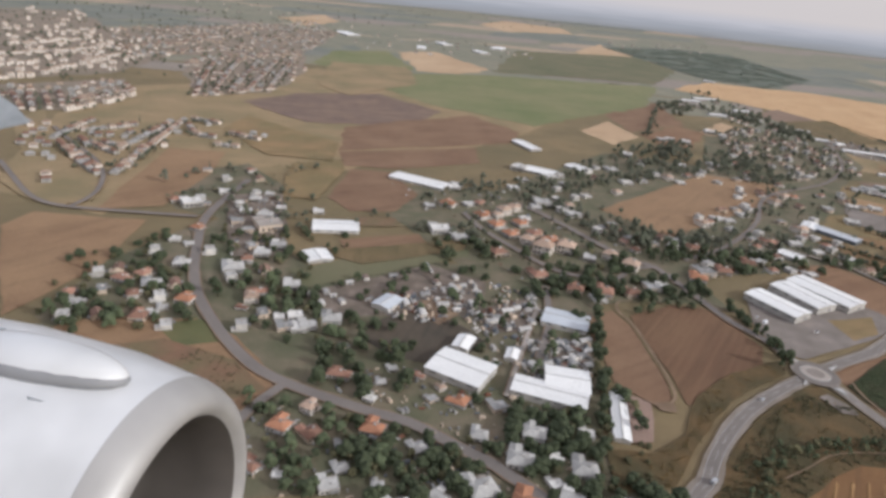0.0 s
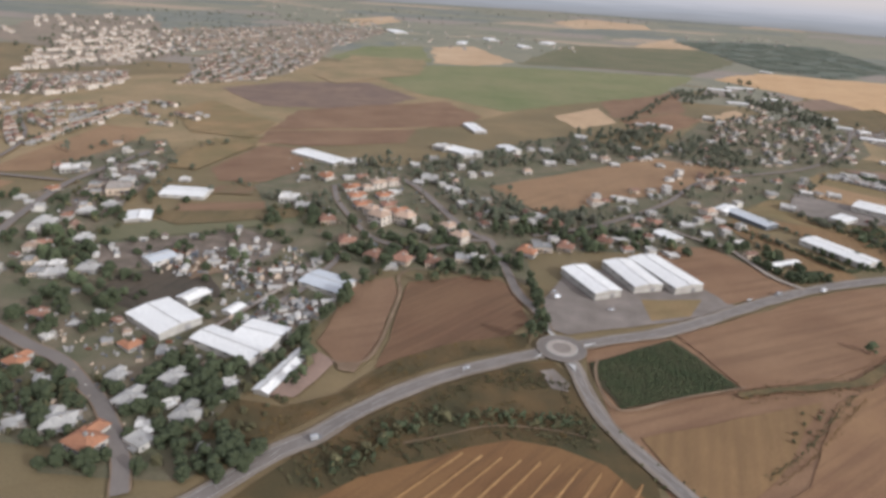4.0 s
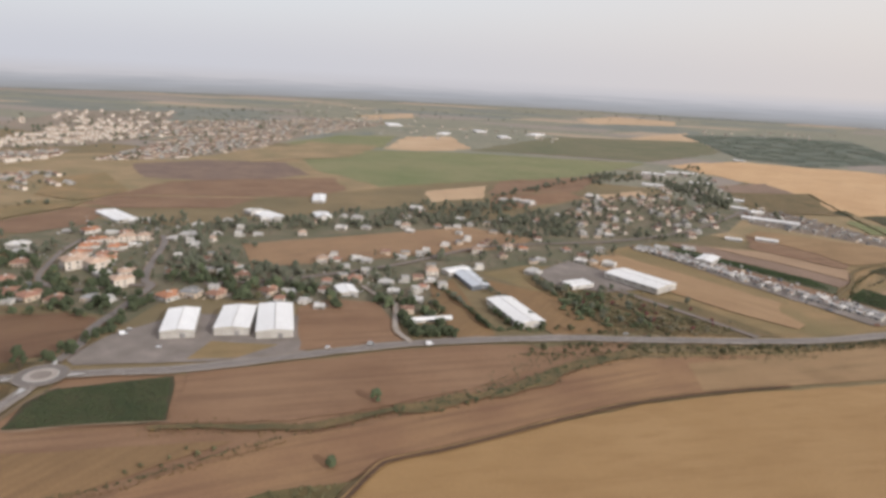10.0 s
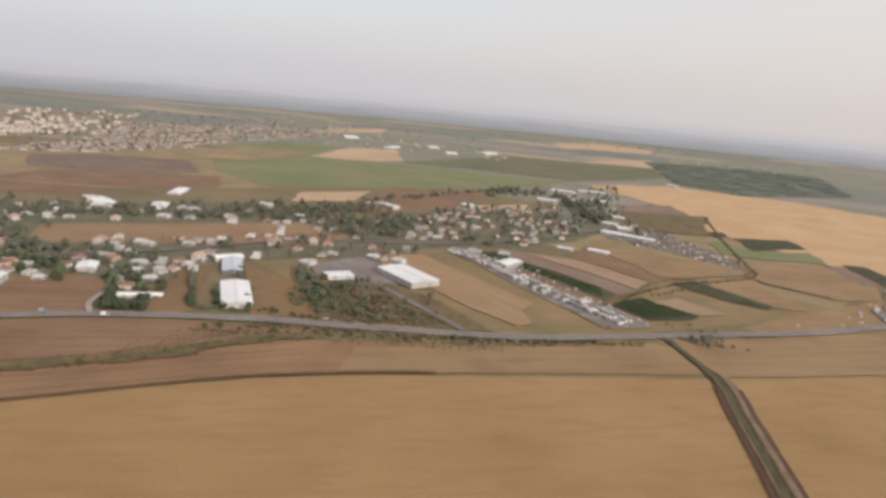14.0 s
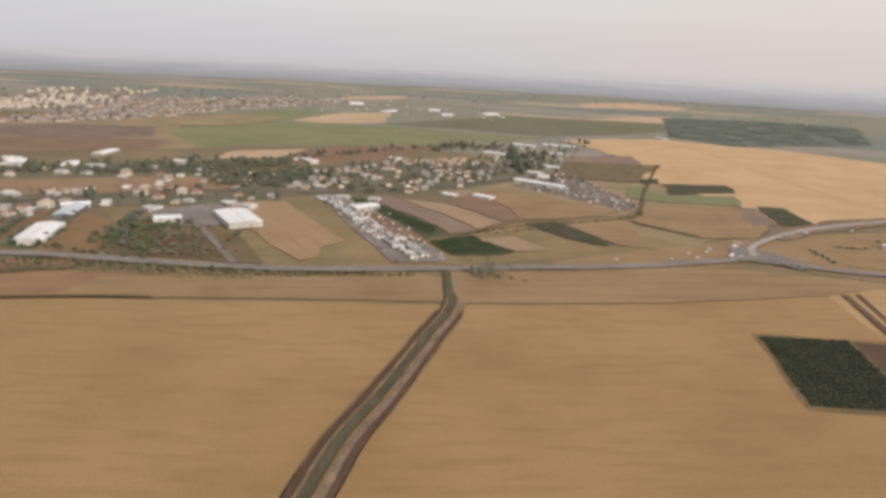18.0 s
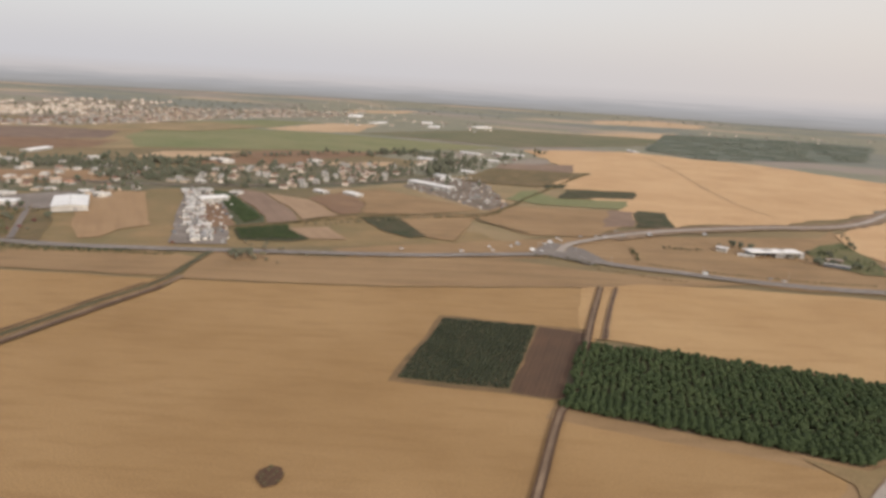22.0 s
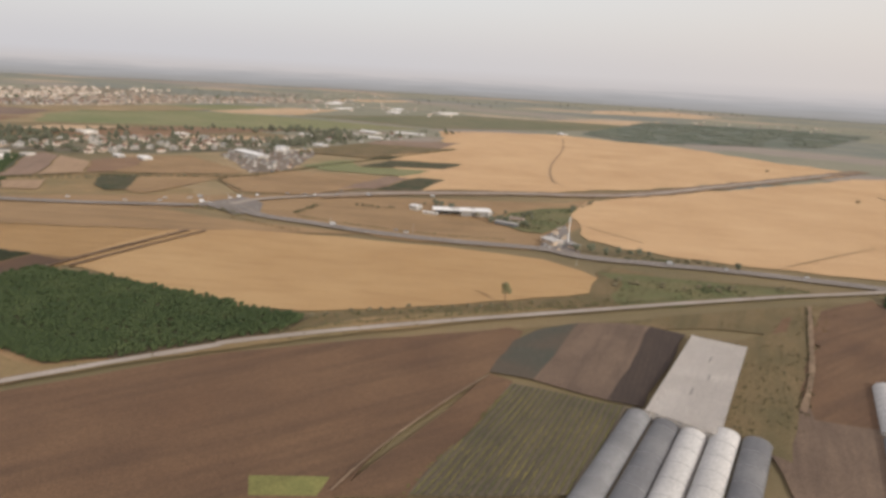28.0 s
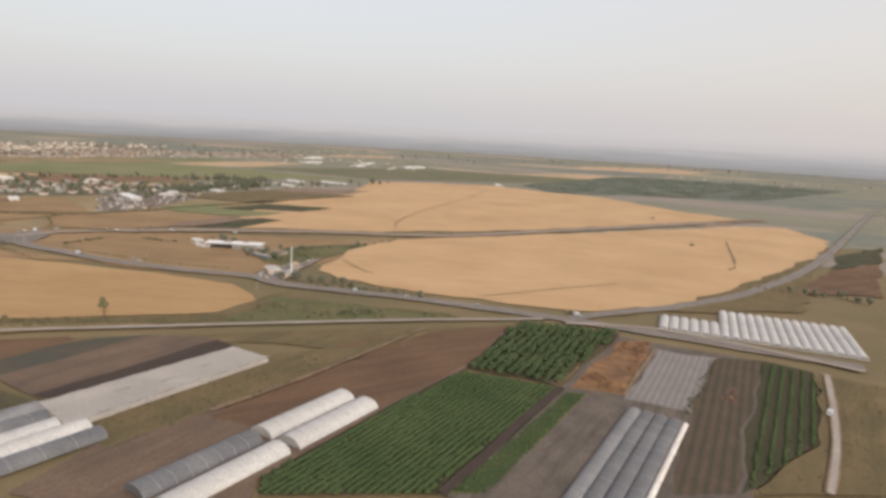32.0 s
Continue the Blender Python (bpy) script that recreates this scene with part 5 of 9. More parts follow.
# ---- shapes ----
def box(bm, x0, x1, y0, y1, z0, z1):
    v = [bm.verts.new(p) for p in ((x0, y0, z0), (x1, y0, z0), (x1, y1, z0), (x0, y1, z0), (x0, y0, z1), (x1, y0, z1), (x1, y1, z1), (x0, y1, z1))]
    for q in ((0, 3, 2, 1), (4, 5, 6, 7), (0, 1, 5, 4), (1, 2, 6, 5), (2, 3, 7, 6), (3, 0, 4, 7)):
        bm.faces.new([v[i] for i in q])
    return v


def baked(name, bm, mat, smooth=False):
    me = bpy.data.meshes.new(name)
    bmesh.ops.recalc_face_normals(bm, faces=bm.faces)
    bm.to_mesh(me)
    bm.free()
    if smooth:
        me.polygons.foreach_set("use_smooth", [True] * len(me.polygons))
    me.materials.append(MATS[mat])
    return me


def box_mesh(name, dims, mat):
    bm = bmesh.new()
    for d in dims:
        box(bm, *(U * v for v in d))
    return baked(name, bm, mat)


def roof_mesh(name, lx, ly, z, rise, over, mat, hip=0.0, thick=0.25):
    """A pitched roof with its ridge along x, eaves that hang over, and a thickness; hip: how far the ridge ends stand in."""
    bm = bmesh.new()
    a, b = lx / 2 + over, ly / 2 + over
    rows = []
    for dz in (0.0, -thick):
        pts = [(-a, -b, z), (a, -b, z), (a, b, z), (-a, b, z), (-a + hip, 0, z + rise), (a - hip, 0, z + rise)]
        rows.append([bm.verts.new((U * x, U * y, U * (h + dz))) for x, y, h in pts])
    for v, flip in ((rows[0], False), (rows[1], True)):
        for q in ((0, 1, 5, 4), (2, 3, 4, 5), (1, 2, 5), (3, 0, 4)):
            if not hip and len(q) == 3:
                continue
            bm.faces.new([v[i] for i in (q[::-1] if flip else q)])
    loop = (0, 1, 5, 2, 3, 4) if not hip else (0, 1, 2, 3)
    for i, j in zip(loop, loop[1:] + loop[:1]):
        bm.faces.new([rows[0][i], rows[1][i], rows[1][j], rows[0][j]])
    return baked(name, bm, mat)


def gable_body(name, lx, ly, z, rise, mat):
    """Four walls with gable ends at both ends of x."""
    bm = bmesh.new()
    a, b = lx / 2, ly / 2
    p = [(-a, -b, 0), (a, -b, 0), (a, b, 0), (-a, b, 0), (-a, -b, z), (a, -b, z), (a, b, z), (-a, b, z), (-a, 0, z + rise), (a, 0, z + rise)]
    v = [bm.verts.new((U * x, U * y, U * h)) for x, y, h in p]
    for q in ((0, 1, 5, 4), (2, 3, 7, 6), (1, 2, 6, 9, 5), (3, 0, 4, 8, 7), (4, 5, 9, 8), (6, 7, 8, 9)):
        bm.faces.new([v[i] for i in q])
    return baked(name, bm, mat)


def pane_row(thing, name, mat, spots, w, h, label=""):
    """Panes set 3 cm proud of a wall, one object each; spots: x, y, z, facing ('x' or 'y') of the wall's outside."""
    shared = {}
    for x, y, z, way in spots:
        if way not in shared:
            t = 0.05
            d = (-w / 2, w / 2, -t, t, -h / 2, h / 2) if way == "y" else (-t, t, -w / 2, w / 2, -h / 2, h / 2)
            shared[way] = box_mesh(name, [d], mat)
        p = part(name, shared[way], thing, label)
        p.location = (U * x, U * y, U * z)


GROUND_TOP = LAYER[0]


def set_thing(name, at, turn, label, category, group=""):
    e = tagged(new(name), label, category, group)
    e.matrix_basis = pose(at[0], at[1], ground_z(*at), 0, 0, turn)
    return e


# ---- houses ----
def make_house(label, lx, ly, h, wall, roof, rise, hip, storeys, at, turn):
    e = set_thing("house", at, turn, label, "house", "village houses")
    if roof in ("roof_white", "roof_grey"):
        part("wall", box_mesh("wall", [(-lx / 2, lx / 2, -ly / 2, ly / 2, 0, h)], wall), e)
        t = 0.3
        roof_part = part("roof", box_mesh("roof", [(-lx / 2, lx / 2, -ly / 2, ly / 2, h + 0.005, h + 0.12), (-lx / 2, lx / 2, -ly / 2, -ly / 2 + t, h + 0.12, h + 0.7), (-lx / 2, lx / 2, ly / 2 - t, ly / 2, h + 0.12, h + 0.7),
                                       (-lx / 2, -lx / 2 + t, -ly / 2 + t, ly / 2 - t, h + 0.12, h + 0.7), (lx / 2 - t, lx / 2, -ly / 2 + t, ly / 2 - t, h + 0.12, h + 0.7)], roof), e)
        part("water_tank", box_mesh("water_tank", [(lx * 0.1, lx * 0.1 + 1.6, -0.8, 0.8, h + 0.12, h + 1.5), (lx * 0.1 + 0.3, lx * 0.1 + 1.3, -2.4, -0.9, h + 0.12, h + 0.9)], "roof_white"), roof_part, "white rooftop water tank with solar panel")
    else:
        if hip:
            part("wall", box_mesh("wall", [(-lx / 2, lx / 2, -ly / 2, ly / 2, 0, h)], wall), e)
        else:
            part("wall", gable_body("wall", lx, ly, h, rise, wall), e)
        roof_part = part("roof", roof_mesh("roof", lx, ly, h + 0.2, rise, 0.5, roof, hip), e)
        part("chimney", box_mesh("chimney", [(lx * 0.2, lx * 0.2 + 0.7, ly * 0.12, ly * 0.12 + 0.7, h + rise * 0.4, h + rise + 0.5)], wall), roof_part)
    ax, ay = lx * 0.42, ly * 0.4
    part("annex", box_mesh("annex", [(-lx / 2 + 0.6, -lx / 2 + 0.6 + ax, ly / 2 - 0.02, ly / 2 + ay, 0, 2.7), (-lx / 2 + 0.4, -lx / 2 + 0.8 + ax, ly / 2 + 0.05, ly / 2 + ay + 0.3, 2.71, 2.9)], wall), e, "low flat-roofed annex")
    part("porch", box_mesh("porch", [(lx * 0.05, lx * 0.4, -ly / 2 - 2.6, -ly / 2 - 0.05, 2.5, 2.65), (lx * 0.07, lx * 0.07 + 0.2, -ly / 2 - 2.5, -ly / 2 - 2.3, 0, 2.5), (lx * 0.38 - 0.2, lx * 0.38, -ly / 2 - 2.5, -ly / 2 - 2.3, 0, 2.5)], "roof_grey"), e, "shaded porch roof on posts")
    spots = [(x, s * (ly / 2 + 0.03), 1.6 + 3.0 * k, "y") for k in range(storeys) for s in (-1, 1) for x in ((-lx * 0.3, lx * 0.3) if s < 0 or k else (lx * 0.3,))]
    spots += [(lx / 2 + 0.03, 0.0, 1.6 + 3.0 * k, "x") for k in range(storeys)]
    pane_row(e, "window", "glass_dark", spots, 1.5, 1.3)
    pane_row(e, "door", "door_brown", [(0.0, -ly / 2 - 0.03, 1.05, "y")], 1.1, 2.1)
    return e


HOUSE_KINDS = {
    "red": [("small white house with orange-red hipped tile roof", 10.7, 9.0, 3.6, "wall_white", "tile_red", 2.8, 4.5, 1),
            ("two-storey cream house with orange-red tile roof", 11.5, 9.0, 6.2, "wall_cream", "tile_red", 3.0, 0, 2),
            ("white two-storey house with hipped red roof", 9.8, 9.8, 6.2, "wall_white", "tile_red", 2.8, 5, 2),
            ("white house with weathered brown tile roof", 12.3, 8.2, 3.8, "wall_white", "tile_brown", 2.4, 4, 1)],
    "white": [("cream plastered house with tan tile roof", 10.7, 9.0, 5.4, "wall_town", "tile_tan", 2.2, 4.0, 2),
              ("white house with pale orange tile roof", 10.7, 8.2, 5.8, "wall_white", "tile_red", 2.4, 4, 2),
              ("low white house with flat roof", 11.5, 9.0, 3.6, "wall_white", "roof_white", 0.0, 0.0, 1)],
    "mixed": [("low white house with flat roof and water tank", 11.5, 9.0, 3.6, "wall_white", "roof_white", 0.0, 0.0, 1),
              ("white house with red tile roof among trees", 10.7, 9.0, 3.8, "wall_white", "tile_red", 2.6, 4.5, 1),
              ("cream house with grey flat roof", 12.3, 8.2, 3.8, "wall_cream", "roof_grey", 0.0, 0.0, 1),
              ("cream house with brown gabled tile roof", 12.3, 8.2, 4.0, "wall_cream", "tile_brown", 2.6, 0, 1),
              ("two-storey white house with flat roof", 9.8, 9.0, 6.4, "wall_white", "roof_white", 0.0, 0.0, 2)],
    "town": [("cream town house with tan tile roof", 11, 9, 4.2, "wall_cream", "tile_tan", 2.2, 4, 2),
             ("cream town house with brown tile roof", 12, 9, 4.2, "wall_town", "tile_brown", 2.4, 0, 2),
             ("pale town house with red tile roof", 11, 9, 4.6, "wall_town", "tile_red", 2.4, 4, 2),
             ("white town house with flat roof", 11, 9, 6.2, "wall_white", "roof_white", 0, 0, 2)],
}


def make_yard_shed(label, lx, ly, h, roof, at, turn):
    e = set_thing("shed", at, turn, label, "shed", "yard sheds")
    part("wall", gable_body("wall", lx, ly, h, 1.0, "wall_white"), e)
    part("roof", roof_mesh("roof", lx, ly, h + 0.1, 1.0, 0.3, roof), e)
    pane_row(e, "door", "tin_dark", [(0.0, -ly / 2 - 0.03, 1.3, "y")], 2.4, 2.5)
    return e


SHED_KINDS = [("small white tin-roofed yard shed", 7, 4.5, 2.8, "roof_white"), ("long white market shed with tin roof", 11, 5, 3.2, "roof_white"),
              ("grey tin-roofed yard shed", 8, 5, 3.0, "roof_grey"), ("rusty brown tin-roofed yard shed", 7.5, 5.5, 3.0, "tin_rusty"), ("white parked site cabin", 6, 2.6, 2.4, "roof_white")]


def make_block(label, lx, ly, storeys, at, turn):
    e = set_thing("apartment_building", at, turn, label, "apartment building", "town blocks")
    h = 3.0 * storeys + 0.4
    part("wall", box_mesh("wall", [(-lx / 2, lx / 2, -ly / 2, ly / 2, 0, h), (-3, 3, -ly / 2 - 1.2, ly / 2 + 1.2, 0, h - 0.4)], "wall_town"), e)
    t = 0.35
    part("roof", box_mesh("roof", [(-lx / 2, lx / 2, -ly / 2, ly / 2, h + 0.01, h + 0.15), (-lx / 2, lx / 2, -ly / 2, -ly / 2 + t, h + 0.15, h + 0.9), (-lx / 2, lx / 2, ly / 2 - t, ly / 2, h + 0.15, h + 0.9),
                                   (-lx * 0.1, lx * 0.1, -2, 2, h + 0.15, h + 2.6)], "roof_white"), e)
    spots = [(lx * (i / 6 - 0.5), s * (ly / 2 + 0.03), 1.6 + 3.0 * k, "y") for k in range(storeys) for s in (-1,) for i in (1, 2, 4, 5)]
    pane_row(e, "window", "glass_dark", spots, lx * 0.08, 1.5)
    return e


BLOCK_KINDS = [("low cream terrace block with flat roof", 16, 9, 3),
               ("cream three-storey apartment block with flat roof", 17, 10, 3), ("long cream two-storey apartment block", 24, 9, 2), ("pale four-storey apartment block in the town", 13, 11, 4)]


# ---- trees ----
def crown_mesh(name, width, height, base, clumps, mat, seed, jag=0.32):
    rnd = random.Random(seed)
    bm = bmesh.new()
    for i in range(clumps):
        a, f = rnd.uniform(0, 6.283), rnd.uniform(0, 1)
        r = width * 0.5 * math.sqrt(rnd.uniform(0.0, 0.75)) * (1 - 0.55 * f)
        c = Vector((r * math.cos(a), r * math.sin(a), base + height * (0.15 + 0.75 * f)))
        s = width * rnd.uniform(0.13, 0.24)
        m = Matrix.Translation(U * c) @ Matrix.Rotation(rnd.uniform(0, 6.28), 4, "Z") @ Matrix.Diagonal((U * s, U * s * rnd.uniform(0.8, 1.2), U * s * rnd.uniform(0.7, 1.0), 1))
        new_verts = bmesh.ops.create_icosphere(bm, subdivisions=1, radius=1.0, matrix=m)["verts"]
        for v in new_verts:
            d = v.co - U * c
            v.co = U * c + d * (1 + jag * noise.noise(v.co / U * 1.7 + Vector((seed, 0, 0))) + rnd.uniform(-0.12, 0.12))
    return baked(name, bm, mat)


def trunk_mesh(name, height, radius, seed):
    rnd = random.Random(seed)
    bm = bmesh.new()

    def limb(p, q, r1, r2):
        d = (q - p).normalized()
        m = Matrix.Translation((p + q) / 2) @ d.to_track_quat("Z", "Y").to_matrix().to_4x4()
        bmesh.ops.create_cone(bm, cap_ends=True, segments=7, radius1=r1, radius2=r2, depth=(q - p).length, matrix=m)

    top = Vector((0, 0, U * height * 0.55))
    limb(Vector((0, 0, 0)), top, U * radius, U * radius * 0.7)
    for i in range(4):
        a = i * 1.57 + rnd.uniform(-0.4, 0.4)
        limb(top, top + U * height * 0.3 * Vector((0.6 * math.cos(a), 0.6 * math.sin(a), 0.8)), U * radius * 0.55, U * radius * 0.2)
    return baked(name, bm, "bark")


TREE_KINDS = [("broad dark green garden tree", 9, 7.5, 1.6, 22, "leaf"), ("dusty green spreading tree", 11, 7, 1.8, 26, "leaf"), ("tall narrow dark cypress-like tree", 4.5, 12, 0.8, 18, "leaf"),
              ("round olive-green garden tree", 6.5, 5, 1.2, 16, "leaf_dry"), ("tall eucalyptus tree with open crown", 10, 13, 4, 24, "leaf"), ("low dusty green field shrub", 4.5, 3, 0.1, 12, "leaf_dry"), ("dark red flowering shrub", 4.5, 3, 0.2, 12, "leaf_red"),
              ("lone young tree with bare pale trunk and small olive crown", 4.6, 4.2, 5.2, 16, "leaf_dry")]
TREES = []


FAR_TREES = []
NEAR_TREES = []
TREE_COUNT = [0]


CLEAR = []


def tree(kind, at, turn=0.0, size=1.0):
    if any(inside(at, poly) for poly in CLEAR):
        return None
    if at[1] > 330 and kind < 7 or at[1] > 240 and kind < 7 and TREE_COUNT[0] >= 170 or TREE_COUNT[0] >= 330 and kind < 7:
        (FAR_TREES if at[1] > 330 else NEAR_TREES).append((kind, at, turn, size))
        return None
    TREE_COUNT[0] += 1
    if len(TREES) <= kind or TREES[kind] is None:
        while len(TREES) <= kind:
            TREES.append(None)
        label, w, h, b, n, mat = TREE_KINDS[kind]
        e = set_thing("shrub" if kind in (5, 6) else "tree", (0, 0), 0, label, "shrub" if kind in (5, 6) else "tree", "village trees")
        part("trunk", trunk_mesh("trunk", b + h * 0.8, 0.03 * h + 0.08, kind), e)
        part("crown", crown_mesh("crown", w, h, b, n, mat, kind + 3), e)
        TREES[kind] = e
        e.matrix_basis = pose(at[0], at[1], ground_z(*at), 0, 0, turn) @ Matrix.Scale(size, 4)
        return e
    c = copy_thing(TREES[kind], pose(at[0], at[1], ground_z(*at), 0, 0, turn))
    c.matrix_basis = pose(at[0], at[1], ground_z(*at), 0, 0, turn) @ Matrix.Scale(size, 4)
    return c


def merged(name, label, category, pieces, mats):
    """One mesh of many: pieces are (mesh, matrix, index of its material)."""
    verts, faces, slots, base = [], [], [], 0
    cache = {}
    for me, m, slot in pieces:
        if me.name not in cache:
            co = np.empty(len(me.vertices) * 3, dtype=np.float32)
            me.vertices.foreach_get("co", co)
            cache[me.name] = (co.reshape(-1, 3), [tuple(p.vertices) for p in me.polygons])
        co, polys = cache[me.name]
        mm = np.array(m)
        verts.append(co @ mm[:3, :3].T + mm[:3, 3])
        faces += [tuple(i + base for i in p) for p in polys]
        slots += [slot] * len(polys)
        base += len(co)
    me = bpy.data.meshes.new(name)
    me.from_pydata(np.concatenate(verts).tolist(), [], faces)
    for k in mats:
        me.materials.append(MATS[k])
    me.polygons.foreach_set("material_index", slots)
    return tagged(new(name, me), label, category, kind="stuff")


def plant_joined_trees(spots, clumps, label, mats):
    """Trees past those that one could count, joined."""
    pieces = []
    crowns = [crown_mesh("crown", w * 1.05, h, b * 0.6, clumps, mat, k + 30) for k, (_, w, h, b, n, mat) in enumerate(TREE_KINDS)]
    trunk = trunk_mesh("trunk", 6.0, 0.3, 3)
    for k, at, turn, size in spots:
        m = pose(at[0], at[1], ground_z(*at), 0, 0, turn) @ Matrix.Scale(size, 4)
        pieces.append((crowns[k], m, 1 if k in (3, 5) else 2 if k == 6 else 0))
        if k < 5:
            pieces.append((trunk, m, 3))
    merged("trees", label, "trees", pieces, mats)


FAR_HOUSES = []
TAKEN = []


def is_free(x, y, gap):
    for line, half in ROAD_LINES:
        for p in line[::2]:
            if abs(p.x - x) < gap + half and abs(p.y - y) < gap + half:
                return False
    return all((x - a) ** 2 + (y - b) ** 2 > (gap + g) ** 2 for a, b, g in TAKEN)


PROTOS = {}


def settle(kind, count, poly, seed, trees=1.0, axis=20.0):
    """Scatters houses of a kind over a plot, keeping off the streets and each other, and trees between them."""
    rnd = random.Random(seed)
    xs, ys = [p[0] for p in poly], [p[1] for p in poly]
    put = 0
    gap = {"red": 7.5, "white": 8, "mixed": 8, "town": 7, "block": 13, "yard": 3.6}[kind] * U
    for _ in range(count * 14):
        if put >= count:
            break
        x, y = rnd.uniform(min(xs), max(xs)), rnd.uniform(min(ys), max(ys))
        if not inside((x, y), poly) or not is_free(x, y, gap):
            continue
        turn = axis + rnd.choice((0, 90, 180, 270)) + rnd.uniform(-8, 8)
        kinds = SHED_KINDS if kind == "yard" else BLOCK_KINDS if kind == "block" else HOUSE_KINDS[kind]
        k = rnd.randrange(len(kinds))
        if kind in ("town", "white") or kind == "block" and y > 740 or y > 560:
            FAR_HOUSES.append((kind, kinds[k], (x, y), turn))
            TAKEN.append((x, y, gap))
            put += 1
            continue
        if (kind, k) in PROTOS:
            copy_thing(PROTOS[kind, k], pose(x, y, ground_z(x, y), 0, 0, turn))
        else:
            maker = make_yard_shed if kind == "yard" else make_block if kind == "block" else make_house
            PROTOS[kind, k] = maker(*kinds[k], (x, y), turn)
        TAKEN.append((x, y, gap))
        put += 1
    want = int(put * trees)
    for _ in range(want * 8):
        if want <= 0:
            break
        x, y = rnd.uniform(min(xs), max(xs)), rnd.uniform(min(ys), max(ys))
        if inside((x, y), poly) and is_free(x, y, 1.5 * U):
            tree(rnd.choice((0, 0, 1, 2, 3, 4, 3)), (x, y), rnd.uniform(0, 360), rnd.uniform(0.7, 1.25))
            TAKEN.append((x, y, 1.0 * U))
            want -= 1


def terrace(kind, pts, seed):
    """Houses side by side along a far street, with a few trees behind them."""
    rnd = random.Random(seed)
    kinds = BLOCK_KINDS if kind == "block" else HOUSE_KINDS[kind]
    line = smooth_line(pts, (19 if kind == "block" else 11.5) * U)
    for a, b in zip(line, line[1:]):
        d = (b - a).normalized()
        if rnd.random() < 0.9:
            x, y = a.x + rnd.uniform(-1, 1) * U, a.y + rnd.uniform(-1, 1) * U
            FAR_HOUSES.append((kind, rnd.choice(kinds), (x, y), math.degrees(math.atan2(d.y, d.x)) + rnd.uniform(-5, 5)))
            TAKEN.append((x, y, 6 * U))
        if rnd.random() < 0.75:
            o = rnd.choice((-1, 1)) * rnd.uniform(9, 15) * U
            FAR_TREES.append((rnd.choice((0, 1, 3)), (a.x - d.y * o, a.y + d.x * o), rnd.uniform(0, 360), rnd.uniform(0.6, 1.0)))


def build_far_houses():
    """The far town and outskirts, joined: too many and too small to count."""
    pieces, mats, cache = [], ["wall_town", "tile_tan", "wall_white", "wall_cream", "roof_white", "roof_grey", "tile_red", "tile_brown", "glass_dark", "tin_white", "tin_rusty"], {}
    for kind, spec, at, turn in FAR_HOUSES:
        if spec not in cache:
            parts = []
            if kind == "block":
                _, lx, ly, st = spec
                h, wall, roof, rise, hip = 3.0 * st + 0.4, "wall_town", "tile_tan", 0, 0
            elif kind == "yard":
                _, lx, ly, h, roof = spec
                wall, rise, hip, st = "wall_white", 1.0, 0, 1
            else:
                _, lx, ly, h, wall, roof, rise, hip, st = spec
            if rise and not hip:
                parts.append((gable_body("wall", lx, ly, h, rise, wall), wall))
            else:
                parts.append((box_mesh("wall", [(-lx / 2, lx / 2, -ly / 2, ly / 2, 0, h)], wall), wall))
            if rise:
                parts.append((roof_mesh("roof", lx, ly, h + 0.2, rise, 0.5, roof, hip), roof))
            else:
                parts.append((box_mesh("roof", [(-lx / 2 - 0.2, lx / 2 + 0.2, -ly / 2 - 0.2, ly / 2 + 0.2, h, h + 0.5), (-1.5, 2.5, -2, 2, h + 0.5, h + 2.3)], roof), roof))
            panes = [(lx * (i / 5 - 0.5) - 0.7, lx * (i / 5 - 0.5) + 0.7, s * ly / 2 - 0.06, s * ly / 2 + 0.06, 1.0 + 3 * k, 2.3 + 3 * k) for k in range(st) for s in (-1, 1) for i in (1, 2, 3, 4)]
            parts.append((box_mesh("window", panes, "glass_dark"), "glass_dark"))
            cache[spec] = parts
        m = pose(at[0], at[1], ground_z(*at), 0, 0, turn)
        pieces += [(me, m, mats.index(k)) for me, k in cache[spec]]
    merged("far_town", "cream and white far town houses with tiled and flat roofs", "town", pieces, mats)


